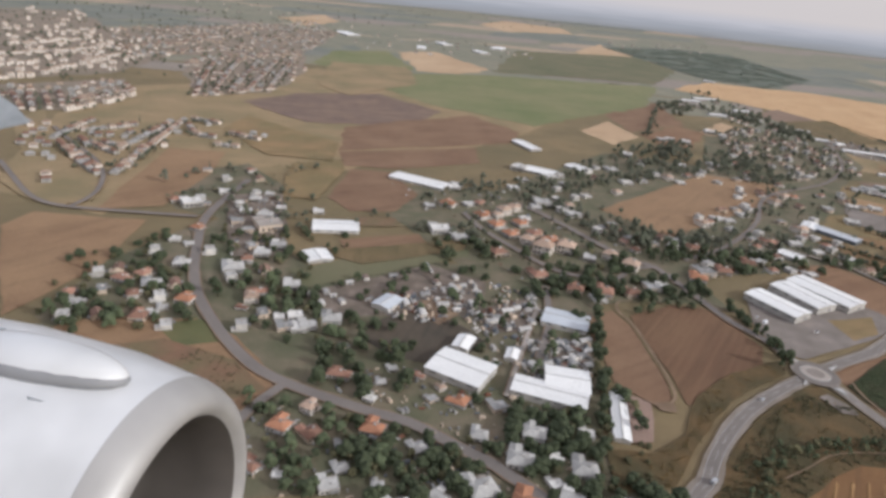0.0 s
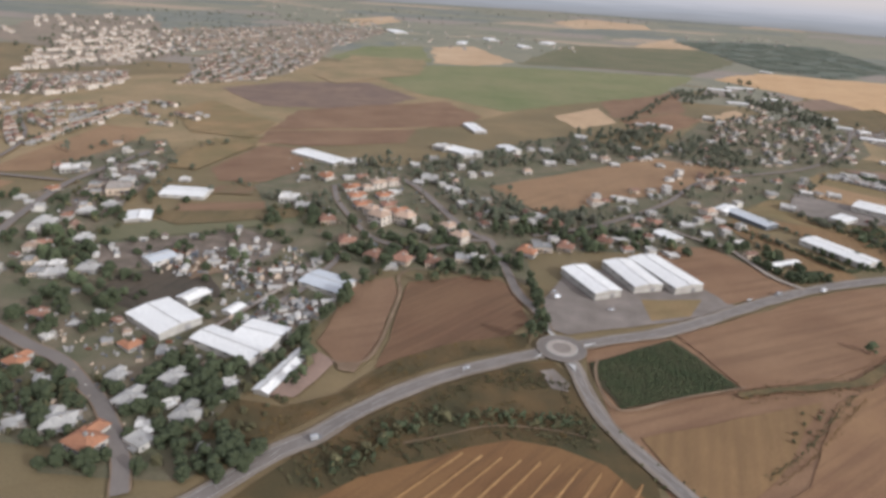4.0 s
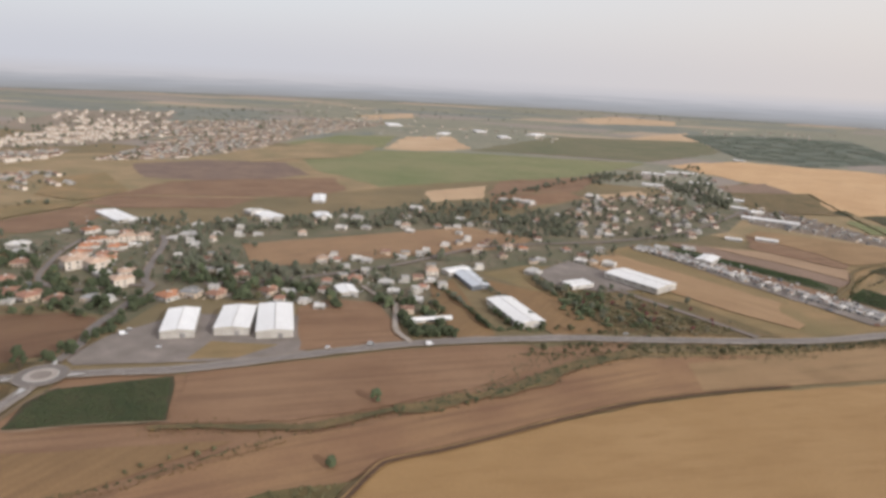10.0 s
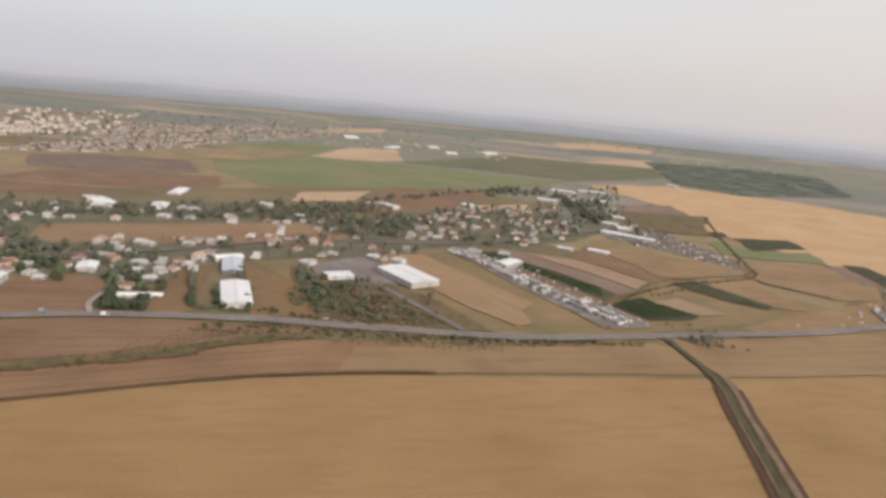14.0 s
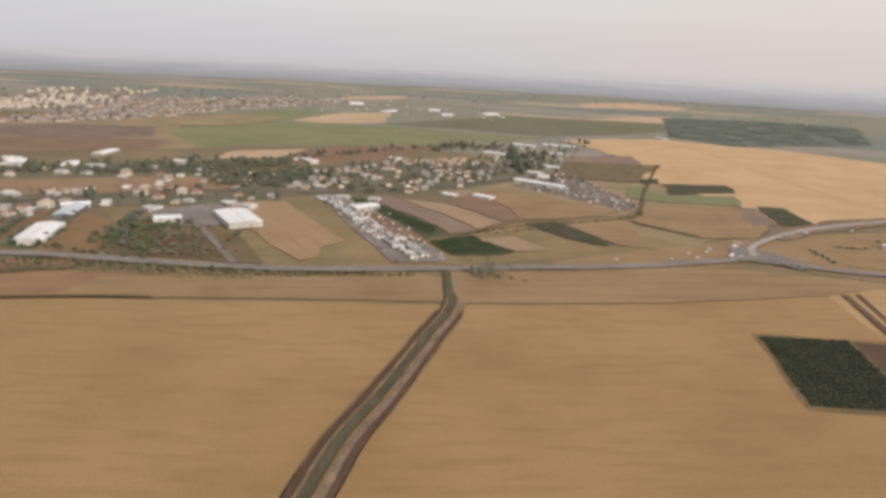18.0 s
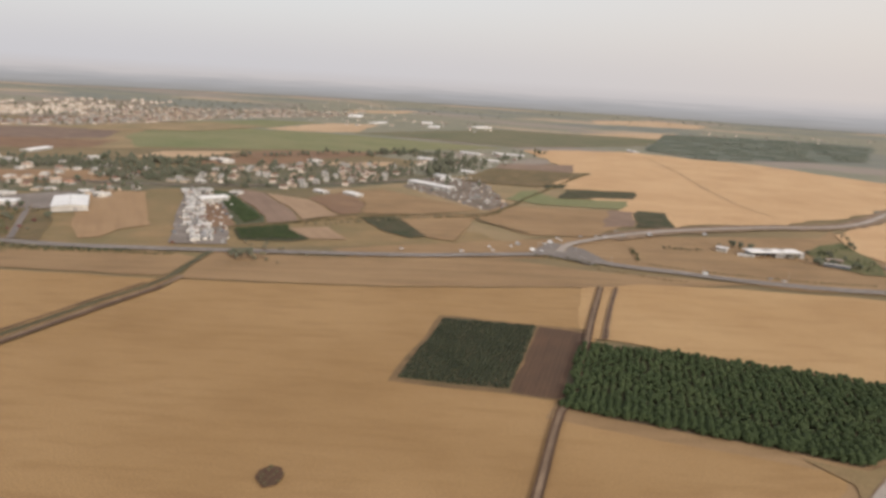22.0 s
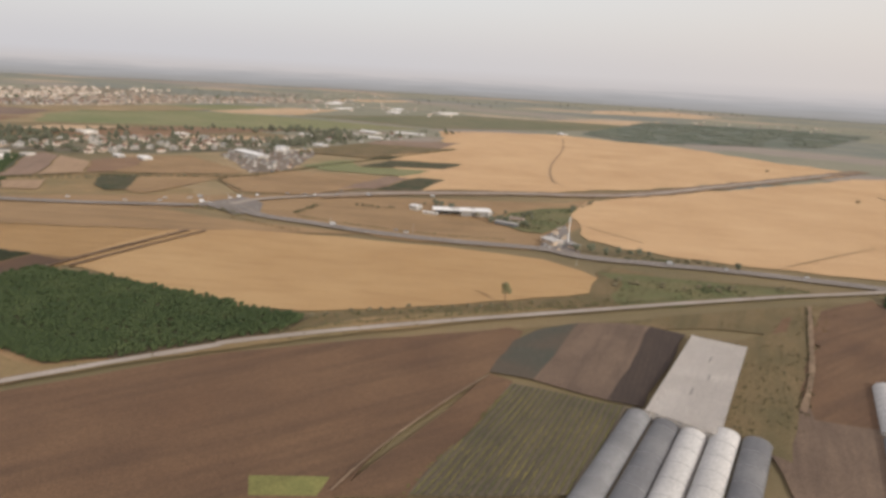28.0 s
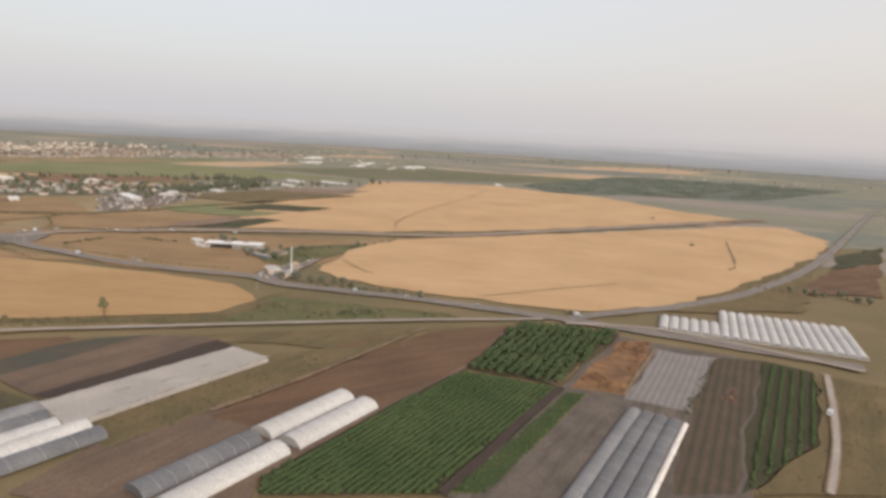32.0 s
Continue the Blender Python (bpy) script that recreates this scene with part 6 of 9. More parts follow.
def make_villa(label, lx, ly, h, wall, roof, rise, hip, storeys, at, turn):
    """A house with a side wing: two hipped or flat roofs, a paved terrace, windows, a door and a rooftop tank."""
    e = set_thing("house", at, turn, label, "house", "village houses")
    wx, wy = lx * 0.48, ly * 0.62
    x0, y0 = -lx / 2, -ly / 2
    part("wall", box_mesh("wall", [(x0, -x0, y0, -y0, 0, h)], wall), e)
    part("wing_wall", box_mesh("wing_wall", [(x0 + 0.3, x0 + 0.3 + wx, -y0 - 0.02, -y0 + wy, 0, h * 0.82)], wall), e)
    if rise:
        main = part("roof", roof_mesh("roof", lx, ly, h + 0.2, rise, 0.5, roof, hip), e)
        wing = part("wing_roof", roof_mesh("wing_roof", wy + ly * 0.4, wx, 0.2, rise * 0.75, 0.45, roof, wx * 0.5), e)
        wing.matrix_basis = pose(U * (x0 + 0.3 + wx / 2), U * (-y0 + wy / 2 - ly * 0.2), U * h * 0.82, 0, 0, 90)
        part("chimney", box_mesh("chimney", [(lx * 0.22, lx * 0.22 + 0.8, ly * 0.1, ly * 0.1 + 0.8, h + rise * 0.4, h + rise + 0.6)], wall), main)
    else:
        t = 0.3
        main = part("roof", box_mesh("roof", [(x0, -x0, y0, -y0, h + 0.005, h + 0.12), (x0, -x0, y0, y0 + t, h + 0.12, h + 0.6), (x0, -x0, -y0 - t, -y0, h + 0.12, h + 0.6), (x0, x0 + t, y0 + t, -y0 - t, h + 0.12, h + 0.6), (-x0 - t, -x0, y0 + t, -y0 - t, h + 0.12, h + 0.6)], roof), e)
        part("wing_roof", box_mesh("wing_roof", [(x0 + 0.2, x0 + 0.4 + wx, -y0 + 0.01, -y0 + wy + 0.1, h * 0.82 + 0.005, h * 0.82 + 0.3)], roof), e)
    part("water_tank", box_mesh("water_tank", [(lx * 0.05, lx * 0.05 + 1.5, -0.7, 0.7, h + rise * 0.7, h + rise + 1.2)], "roof_white"), main, "white rooftop water tank")
    part("terrace", box_mesh("terrace", [(x0 + wx + 0.8, -x0 + 0.6, -y0 + 0.02, -y0 + wy * 0.8, 0, 0.25)], "concrete"), e, "pale paved terrace")
    part("porch", box_mesh("porch", [(lx * 0.02, lx * 0.42, y0 - 2.8, y0 - 0.05, 2.6, 2.8), (lx * 0.04, lx * 0.04 + 0.25, y0 - 2.7, y0 - 2.45, 0, 2.6), (lx * 0.4 - 0.25, lx * 0.4, y0 - 2.7, y0 - 2.45, 0, 2.6)], "roof_grey"), e, "shaded porch roof on posts")
    spots = [(x, y0 - 0.03, 1.6 + 3.0 * k, "y") for k in range(storeys) for x in (-lx * 0.34, -lx * 0.12, lx * 0.3)]
    spots += [(-x0 + 0.03, y, 1.6 + 3.0 * k, "x") for k in range(storeys) for y in (-ly * 0.25, ly * 0.25)]
    pane_row(e, "window", "glass_dark", spots, 1.6, 1.3)
    pane_row(e, "door", "door_brown", [(lx * 0.12, y0 - 0.03, 1.05, "y")], 1.1, 2.1)
    return e


VILLA_KINDS = {
    "orange": ("white house with bright orange hipped tile roof and side wing", 14, 11, 3.8, "wall_white", "tile_orange", 2.8, 5.0, 1),
    "red": ("cream house with weathered red-brown hipped tile roof", 13, 11, 3.8, "wall_cream", "tile_red", 2.6, 5.0, 1),
    "long_red": ("long low white house with orange-red tile roof", 17, 8, 3.4, "wall_white", "tile_red", 2.2, 4.0, 1),
    "cream": ("two-storey cream house with pale orange tile roof", 12, 10, 6.2, "wall_town", "tile_tan", 2.6, 4.5, 2),
    "pale": ("white house with pale grey hipped roof and side wing", 15, 12, 3.6, "wall_white", "tile_pale", 2.2, 5.5, 1),
    "flat": ("low white house with flat white roof and side wing", 14, 11, 3.6, "wall_white", "roof_pale", 0.0, 0.0, 1),
    "grey": ("plain house with grey flat roof and cluttered yard", 13, 10, 3.5, "wall_cream", "roof_grey", 0.0, 0.0, 1),
    "tan_flat": ("low hall with dusty tan flat roof", 15, 12, 4.0, "wall_cream", "concrete", 0.0, 0.0, 1),
}


def villa_at(kind, at, turn, size=1.0):
    m = pose(at[0], at[1], ground_z(*at), 0, 0, turn) @ Matrix.Scale(size, 4)
    if kind not in PROTOS:
        PROTOS[kind] = make_villa(*VILLA_KINDS[kind], at, turn)
    else:
        PROTOS[kind, "copy"] = copy_thing(PROTOS[kind], m)
    PROTOS.get((kind, "copy"), PROTOS[kind]).matrix_basis = m
    TAKEN.append((at[0], at[1], 7.5 * U * size))
    TAKEN.append((at[0] - math.sin(radians(turn)) * 7 * U * size, at[1] + math.cos(radians(turn)) * 7 * U * size, 4 * U * size))


def tree_line(pts, step, kinds, seed, spread=2.0, size=1.0):
    rnd = random.Random(seed)
    line = smooth_line(pts, step * U)
    for p in line:
        if rnd.random() < 0.85:
            tree(rnd.choice(kinds), (p.x + rnd.gauss(0, spread) * U, p.y + rnd.gauss(0, spread) * U), rnd.uniform(0, 360), size * rnd.uniform(0.7, 1.25))


def tree_patch(poly, count, kinds, seed, size=1.0):
    rnd = random.Random(seed)
    xs, ys = [p[0] for p in poly], [p[1] for p in poly]
    put = 0
    for _ in range(count * 10):
        x, y = rnd.uniform(min(xs), max(xs)), rnd.uniform(min(ys), max(ys))
        if put < count and inside((x, y), poly) and is_free(x, y, 2 * U):
            tree(rnd.choice(kinds), (x, y), rnd.uniform(0, 360), size * rnd.uniform(0.7, 1.25))
            put += 1


# ---- large sheds ----
def warehouse(label, at, turn, lx, ly, h, rise=1.6, roof="tin_white", wall="wall_white", ribs=0, doors=1):
    """A long hall with its ridge along its own x; lx, ly and h in plan metres."""
    e = set_thing("warehouse", at, turn, label, "warehouse")
    lx, ly = lx / U, ly / U
    part("wall", gable_body("wall", lx - 0.4, ly - 0.4, h, rise, wall), e)
    roof_part = part("roof", roof_mesh("roof", lx, ly, h + 0.25, rise, 0.3, roof), e, "ribbed sheet-metal roof")
    n = max(2, int(lx / 12))
    spots = [(lx * ((i + 0.5) / n - 0.5), -ly / 2 + 0.17, h * 0.72, "y") for i in range(n)]
    pane_row(e, "window", "glass_dark", spots, 5.0, 0.9)
    pane_row(e, "door", "roof_grey", [(lx / 2 - 0.17, ly * 0.15, min(2.2, h * 0.4), "x")] * doors, 4.5, min(4.2, h * 0.75))
    bm = bmesh.new()
    box(bm, *(U * v for v in (-lx / 2 - 0.3, lx / 2 + 0.3, -0.35, 0.35, h + rise + 0.2, h + rise + 0.5)))
    part("ridge_cap", baked("ridge_cap", bm, "roof_white"), roof_part)
    TAKEN.append((at[0], at[1], 0.5 * U * min(lx, ly)))
    k = max(1, int(lx / max(ly, 1)))
    for i in range(k + 1):
        o = (i / k - 0.5) * (lx - ly) * U if k else 0
        TAKEN.append((at[0] + o * math.cos(radians(turn)), at[1] + o * math.sin(radians(turn)), 0.5 * U * ly))
    return e


def tunnel(label, start, turn, length, radius, film, hoops=8, flat=0.85):
    """A film tunnel: a half-round skin on hoops, with closed ends. Its length runs along its own x from the start."""
    e = set_thing("greenhouse_tunnel", start, turn, label, "greenhouse", "film tunnels")
    seg, bm = 12, bmesh.new()
    rings = []
    n = max(6, int(length / U / 3))
    for i in range(n + 1):
        x = length * i / n
        sag = 1.0 - 0.01 * (i % 2)
        rings.append([bm.verts.new((x, radius * sag * math.cos(math.pi * j / seg), radius * flat * sag * math.sin(math.pi * j / seg))) for j in range(seg + 1)])
    for a, b in zip(rings, rings[1:]):
        for j in range(seg):
            bm.faces.new((a[j], a[j + 1], b[j + 1], b[j]))
    part("film", baked("film", bm, film, True), e)
    for name, x in (("end_wall", 0.0), ("end_wall", length)):
        bm = bmesh.new()
        vs = [bm.verts.new((x, radius * 0.99 * math.cos(math.pi * j / seg), radius * (flat - 0.01) * math.sin(math.pi * j / seg))) for j in range(seg + 1)]
        bm.faces.new(vs)
        bmesh.ops.solidify(bm, geom=bm.faces[:], thickness=0.06)
        part(name, baked(name, bm, film), e)
    hoop = bmesh.new()
    r = 0.05 * U
    for j in range(seg):
        a1, a2 = math.pi * j / seg, math.pi * (j + 1) / seg
        ring = []
        for a in (a1, a2):
            for dr in (0.0, 0.12 * U):
                for dx in (-r, r):
                    ring.append(hoop.verts.new((dx, (radius + dr) * math.cos(a), (radius * flat + dr) * math.sin(a))))
        for q in ((0, 1, 3, 2), (4, 6, 7, 5), (2, 3, 7, 6), (0, 4, 5, 1), (0, 2, 6, 4), (1, 5, 7, 3)):
            hoop.faces.new([ring[i] for i in q])
    bmesh.ops.remove_doubles(hoop, verts=hoop.verts[:], dist=0.0005)
    me = baked("hoop", hoop, "metal_grey")
    for i in range(hoops + 1):
        h = part("hoop", me, e)
        h.location = (length * i / hoops, 0, 0)  # evenly along the tunnel
    return e


def net_house(label, corners, h, net):
    """A flat-topped house of shade net on posts, over a four-cornered plot."""
    cx, cy = sum(p[0] for p in corners) / 4, sum(p[1] for p in corners) / 4
    e = set_thing("net_house", (cx, cy), 0, label, "net house")
    q = [(x - cx, y - cy) for x, y in corners]
    bm = bmesh.new()
    n, grid = 14, []
    for i in range(n + 1):
        row = []
        for j in range(5):
            s, t = i / n, j / 4
            x = (q[0][0] * (1 - s) + q[1][0] * s) * (1 - t) + (q[3][0] * (1 - s) + q[2][0] * s) * t
            y = (q[0][1] * (1 - s) + q[1][1] * s) * (1 - t) + (q[3][1] * (1 - s) + q[2][1] * s) * t
            row.append(bm.verts.new((x, y, U * (h - 0.35 * (i % 2) - 0.2 * (j % 2)))))
        grid.append(row)
    for a, b in zip(grid, grid[1:]):
        for j in range(4):
            bm.faces.new((a[j], a[j + 1], b[j + 1], b[j]))
    bmesh.ops.solidify(bm, geom=bm.faces[:], thickness=0.05)
    part("net_roof", baked("net_roof", bm, net), e, "sagging pale net roof")
    for (x1, y1), (x2, y2) in zip(q, q[1:] + q[:1]):
        bm = bmesh.new()
        v = [bm.verts.new(p) for p in ((x1, y1, 0), (x2, y2, 0), (x2, y2, U * (h - 0.3)), (x1, y1, U * (h - 0.3)))]
        bm.faces.new(v)
        bmesh.ops.solidify(bm, geom=bm.faces[:], thickness=0.05)
        part("net_wall", baked("net_wall", bm, net), e)
    run = Vector((q[1][0] - q[0][0], q[1][1] - q[0][1]))
    for s, t in ((0.3, 0.45), (0.5, 0.6), (0.72, 0.5)):
        slit = part("roof_slit", box_mesh("roof_slit", [(-4.5, 4.5, -0.18, 0.18, h + 0.01, h + 0.1)], "net_black"), e.children[0], "dark slit in the net roof")
        slit.location = ((q[0][0] * (1 - s) + q[1][0] * s) * (1 - t) + (q[3][0] * (1 - s) + q[2][0] * s) * t, (q[0][1] * (1 - s) + q[1][1] * s) * (1 - t) + (q[3][1] * (1 - s) + q[2][1] * s) * t, 0)
        slit.rotation_euler = (0, 0, math.atan2(run.y, run.x))
    post = box_mesh("post", [(-0.15, 0.15, -0.15, 0.15, 0, h + 0.3)], "metal_grey")
    for (x1, y1), (x2, y2) in zip(q, q[1:] + q[:1]):
        for i in range(6):
            part("post", post, e).location = (x1 + (x2 - x1) * i / 6, y1 + (y2 - y1) * i / 6, 0)
    return e


def station(label, at, turn, lx, ly):
    """A canopy on posts over a forecourt, with a shop along its back; lx and ly in plan metres."""
    e = set_thing("petrol_station", at, turn, label, "petrol station")
    a, b = lx / U / 2, ly / U / 2
    roof = part("canopy_roof", box_mesh("canopy_roof", [(-a, a, -b, b, 6.3, 7.0)], "tin_white"), e, "flat white canopy roof")
    part("roof_unit", box_mesh("roof_unit", [(-a * 0.4, -a * 0.1, -b * 0.3, b * 0.3, 7.0, 7.9), (a * 0.3, a * 0.45, 0, b * 0.5, 7.0, 7.7)], "roof_grey"), roof)
    # solid dark box painted as the shaded open bay
    part("shop", box_mesh("shop", [(-a * 0.9, -a * 0.05, b * 0.3, b * 0.9, 0, 6.29)], "tin_dark"), e, "shop bay under the canopy, dark for its shade")
    part("hall", box_mesh("hall", [(-a * 0.03, a * 0.86, -b * 0.75, b * 0.9, 0, 6.29)], "roof_grey"), e, "closed grey-walled hall")
    part("end_block", box_mesh("end_block", [(a * 0.87, a * 1.02, -b * 1.05, b * 0.4, 0, 6.0)], "roof_white"), e, "white block at the end of the hall")
    post = box_mesh("post", [(-0.2, 0.2, -0.2, 0.2, 0, 6.3)], "metal_grey")
    for i in range(5):
        part("post", post, e).location = (U * a * (-0.9 + 0.45 * i), -U * b * 0.85, 0)
    pump = box_mesh("pump", [(-0.4, 0.4, -0.3, 0.3, 0, 1.7)], "roof_white")
    for i in range(3):
        part("pump", pump, e).location = (U * a * (-0.6 + 0.5 * i), -U * b * 0.4, 0)
    pane_row(e, "window", "glass_dark", [(a * (-0.6 + 0.4 * i), b * 0.15 - 0.05, 1.8, "y") for i in range(4)], a * 0.28, 2.0)
    return e


# ---- planted rows ----
def orchard(name, label, poly, turn, row_gap, plant_gap, width, height, mat, seed, wild=0.08, gaps=0.0, clumps=1, edge=()):
    """Rows of bushy plants over a plot, joined: nobody could count them. edge: a line beside which each plant is a tree of its own."""
    rnd = random.Random(seed)
    d, s = Vector((math.cos(radians(turn)), math.sin(radians(turn)))), Vector((-math.sin(radians(turn)), math.cos(radians(turn))))
    us, ws = [Vector(p).dot(d) for p in poly], [Vector(p).dot(s) for p in poly]
    proto = bmesh.new()
    bmesh.ops.create_icosphere(proto, subdivisions=1, radius=1.0)
    pv, pf = [v.co.copy() for v in proto.verts], [[v.index for v in f.verts] for f in proto.faces]
    proto.free()
    single = []
    verts, faces, base_z = [], [], ground_z(sum(p[0] for p in poly) / len(poly), sum(p[1] for p in poly) / len(poly))
    w = min(ws)
    while w < max(ws):
        u = min(us)
        while u < max(us):
            c = d * (u + rnd.uniform(-0.35, 0.35) * plant_gap * U) + s * (w + rnd.uniform(-wild, wild) * row_gap * U)
            if inside(c, poly) and rnd.random() > 0.03 and (not gaps or noise.noise((c.x * gaps, c.y * gaps, seed)) > -0.05):
                k = rnd.uniform(0.75, 1.2)
                if edge and len(single) < 290 and min((c - Vector(e)).length for e in edge) < 9.0:
                    single.append((c, k, rnd.uniform(0, 360)))
                    u += plant_gap * U
                    continue
                for n in range(clumps):
                    base = len(verts)
                    r, o = (1.0, Vector((0, 0, 0))) if clumps == 1 else (rnd.uniform(0.42, 0.66), Vector((rnd.uniform(-0.5, 0.5), rnd.uniform(-0.5, 0.5), rnd.uniform(-0.3, 0.45))))
                    for v in pv:
                        p = v * (r * (1 + rnd.uniform(-0.28, 0.28))) + o
                        verts.append((c.x + U * width * 0.5 * p.x * k, c.y + U * width * 0.5 * p.y * k, base_z + U * height * k * (0.5 + 0.5 * p.z)))
                    faces += [[i + base for i in f] for f in pf]
            u += plant_gap * U
        w += row_gap * U
    first = None
    for c, k, turn in single:
        m = pose(c.x, c.y, base_z, 0, 0, turn) @ Matrix.Scale(k, 4)
        if first is None:
            first = set_thing("fruit_tree", (0, 0), 0, "bushy dark green fruit tree in an orchard row", "tree", "orchard trees")
            part("trunk", trunk_mesh("trunk", height * 0.8, 0.12, seed), first)
            part("crown", crown_mesh("crown", width * 1.25, height * 0.95, 0.15, 13, mat, seed), first)
            first.matrix_basis = m
        else:
            copy_thing(first, m).matrix_basis = m
    return tagged(new(name, mesh_of(name, verts, faces, mat)), label, "crop", kind="stuff")


# ---- cars, poles ----
CARS = []


def car(at, turn, van=False):
    key = 1 if van else 0
    while len(CARS) < 2:
        CARS.append(None)
    if CARS[key]:
        return copy_thing(CARS[key], pose(at[0], at[1], GROUND_TOP + 0.005, 0, 0, turn))
    e = set_thing("van" if van else "car", at, turn, "white delivery van on the road" if van else "pale parked or driving car on the road", "van" if van else "car", "road traffic")
    e.location.z = GROUND_TOP + 0.005
    L, W = (6.5, 2.3) if van else (4.4, 1.8)
    part("body", box_mesh("body", [(-L / 2, L / 2, -W / 2, W / 2, 0.35, 1.0)] + ([(-L / 2, L * 0.22, -W / 2, W / 2, 1.0, 2.9)] if van else []), "car_paint"), e)
    bm = bmesh.new()
    x0, x1 = (L * 0.23, L * 0.42) if van else (-L * 0.38, L * 0.22)
    v = box(bm, U * x0, U * x1, -U * W * 0.46, U * W * 0.46, U * 1.0, U * (2.0 if van else 1.5))
    for i in (4, 5, 6, 7):
        v[i].co.x *= 0.75
        v[i].co.y *= 0.85
    part("cabin", baked("cabin", bm, "glass_dark"), e, "dark glazed cabin")
    if not van:
        part("roof", box_mesh("roof", [(-L * 0.27, L * 0.14, -W * 0.38, W * 0.38, 1.505, 1.55)], "car_paint"), e)
    bm = bmesh.new()
    bmesh.ops.create_cone(bm, cap_ends=True, segments=12, radius1=U * 0.34, radius2=U * 0.34, depth=U * 0.22, matrix=Matrix.Rotation(radians(90), 4, "X"))
    wheel = baked("wheel", bm, "rubber")
    bm = bmesh.new()
    bmesh.ops.create_cone(bm, cap_ends=True, segments=10, radius1=U * 0.2, radius2=U * 0.2, depth=U * 0.25, matrix=Matrix.Rotation(radians(90), 4, "X"))
    rim = baked("rim", bm, "metal_grey")
    for x in (-L * 0.32, L * 0.32):
        for y in (-W / 2, W / 2):
            w = part("wheel", wheel, e)
            w.location = (U * x, U * y, U * 0.34)
            part("rim", rim, w)
    CARS[key] = e
    return e


def pole(label, at, height, arm, turn=0.0):
    e = set_thing("street_lamp" if arm else "mast", at, turn, label, "street lamp" if arm else "mast", "road lamps" if arm else "")
    bm = bmesh.new()
    bmesh.ops.create_cone(bm, cap_ends=True, segments=8, radius1=U * (0.18 if arm else 0.6), radius2=U * (0.09 if arm else 0.25), depth=U * height, matrix=Matrix.Translation((0, 0, U * height / 2)))
    part("post", baked("post", bm, "metal_grey" if arm else "tin_white"), e)
    if arm:
        arm_part = part("arm", box_mesh("arm", [(0, arm, -0.06, 0.06, height - 0.1, height)], "metal_grey"), e)
        part("lamp_head", box_mesh("lamp_head", [(arm - 0.2, arm + 0.7, -0.15, 0.15, height - 0.2, height)], "roof_grey"), arm_part)
    else:
        for k in range(3):
            part("antenna", box_mesh("antenna", [(-1.2, 1.2, -0.15, 0.15, height - 1.5 - 2 * k, height - 0.2 - 2 * k)], "roof_white"), e)
    return e


def roundabout(at, r_out, r_in, label):
    z = LAYER[0] + 0.01
    def ring(r1, r2, z, name, mat, lab, cat, bumpy=0.0):
        k, verts, faces = 48, [], []
        for i in range(k):
            a = 2 * math.pi * i / k
            verts += [(at[0] + r1 * math.cos(a), at[1] + r1 * math.sin(a), z), (at[0] + r2 * math.cos(a), at[1] + r2 * math.sin(a), z + bumpy)]
            j = (i + 1) % k
            faces.append((2 * i, 2 * j, 2 * j + 1, 2 * i + 1))
        return tagged(new(name, mesh_of(name, verts, faces, mat)), lab, cat, kind="structure")
    ring(r_out + 1.2 * U, r_out, z - 0.004, "pavement", "shoulder", "pale gravel rim of the roundabout", "pavement")
    ring(r_out, r_in, z, "road", "asphalt", label, "road")
    ring(r_in + 0.4 * U, r_in, z + 0.01, "kerb", "paint_white", "white painted kerb round the island", "kerb", 0.15 * U)
    ring(r_in, r_in * 0.62, z + 0.16 * U, "pavement", "concrete", "pale paved ring of the roundabout island", "pavement")
    ring(r_in * 0.62, 0.01, z + 0.17 * U, "pavement", "gravel", "pinkish gravel centre of the roundabout island", "pavement", 0.5 * U)


def weeds(name, label, pts, width, step, size, mat, seed):
    """Ragged tufts along a line, joined."""
    rnd = random.Random(seed)
    tuft = crown_mesh("tuft", size, size * 0.7, 0.0, 5, mat, seed)
    pieces = []
    for p in smooth_line(pts, step * U):
        for _ in range(2):
            if rnd.random() < 0.75:
                at = (p.x + rnd.gauss(0, width * 0.4) * U, p.y + rnd.gauss(0, width * 0.4) * U)
                pieces.append((tuft, pose(*at, ground_z(*at), 0, 0, rnd.uniform(0, 360)) @ Matrix.Scale(rnd.uniform(0.4, 1.2), 4), 0))
    return merged(name, label, "weeds", pieces, (mat,))


def clutter(poly, count, seed, size=1.0):
    """Stacked goods, pallets, scrap and garden lumber over a yard, joined: nobody could count them."""
    rnd = random.Random(seed)
    mats = ("roof_white", "roof_grey", "rust", "wall_cream", "tin_dark")
    kinds = [box_mesh("lumber", [(-a / 2, a / 2, -b / 2, b / 2, 0, c), (-a * 0.3, a * 0.25, -b * 0.35, b * 0.3, c, c * 1.5)], "roof_grey") for a, b, c in ((2.4, 1.6, 1.0), (4.0, 1.2, 0.8), (1.4, 1.4, 1.6), (5.0, 2.3, 1.7))]
    xs, ys, pieces = [p[0] for p in poly], [p[1] for p in poly], []
    for _ in range(count * 4):
        x, y = rnd.uniform(min(xs), max(xs)), rnd.uniform(min(ys), max(ys))
        if len(pieces) < count and inside((x, y), poly) and noise.noise((x * 0.12, y * 0.12, seed)) > -0.2 and is_free(x, y, 0.6 * U):
            m = pose(x, y, ground_z(x, y), 0, 0, 20 + rnd.choice((0, 90)) + rnd.uniform(-15, 15)) @ Matrix.Scale(size * rnd.uniform(0.6, 1.4), 4)
            pieces.append((rnd.choice(kinds), m, rnd.choice((0, 0, 0, 1, 1, 1, 2, 3, 3, 4, 4))))
    if not pieces:
        return None
    return merged("yard_clutter", "stacked goods, pallets and scrap lying about the yards", "yard clutter", pieces, mats)


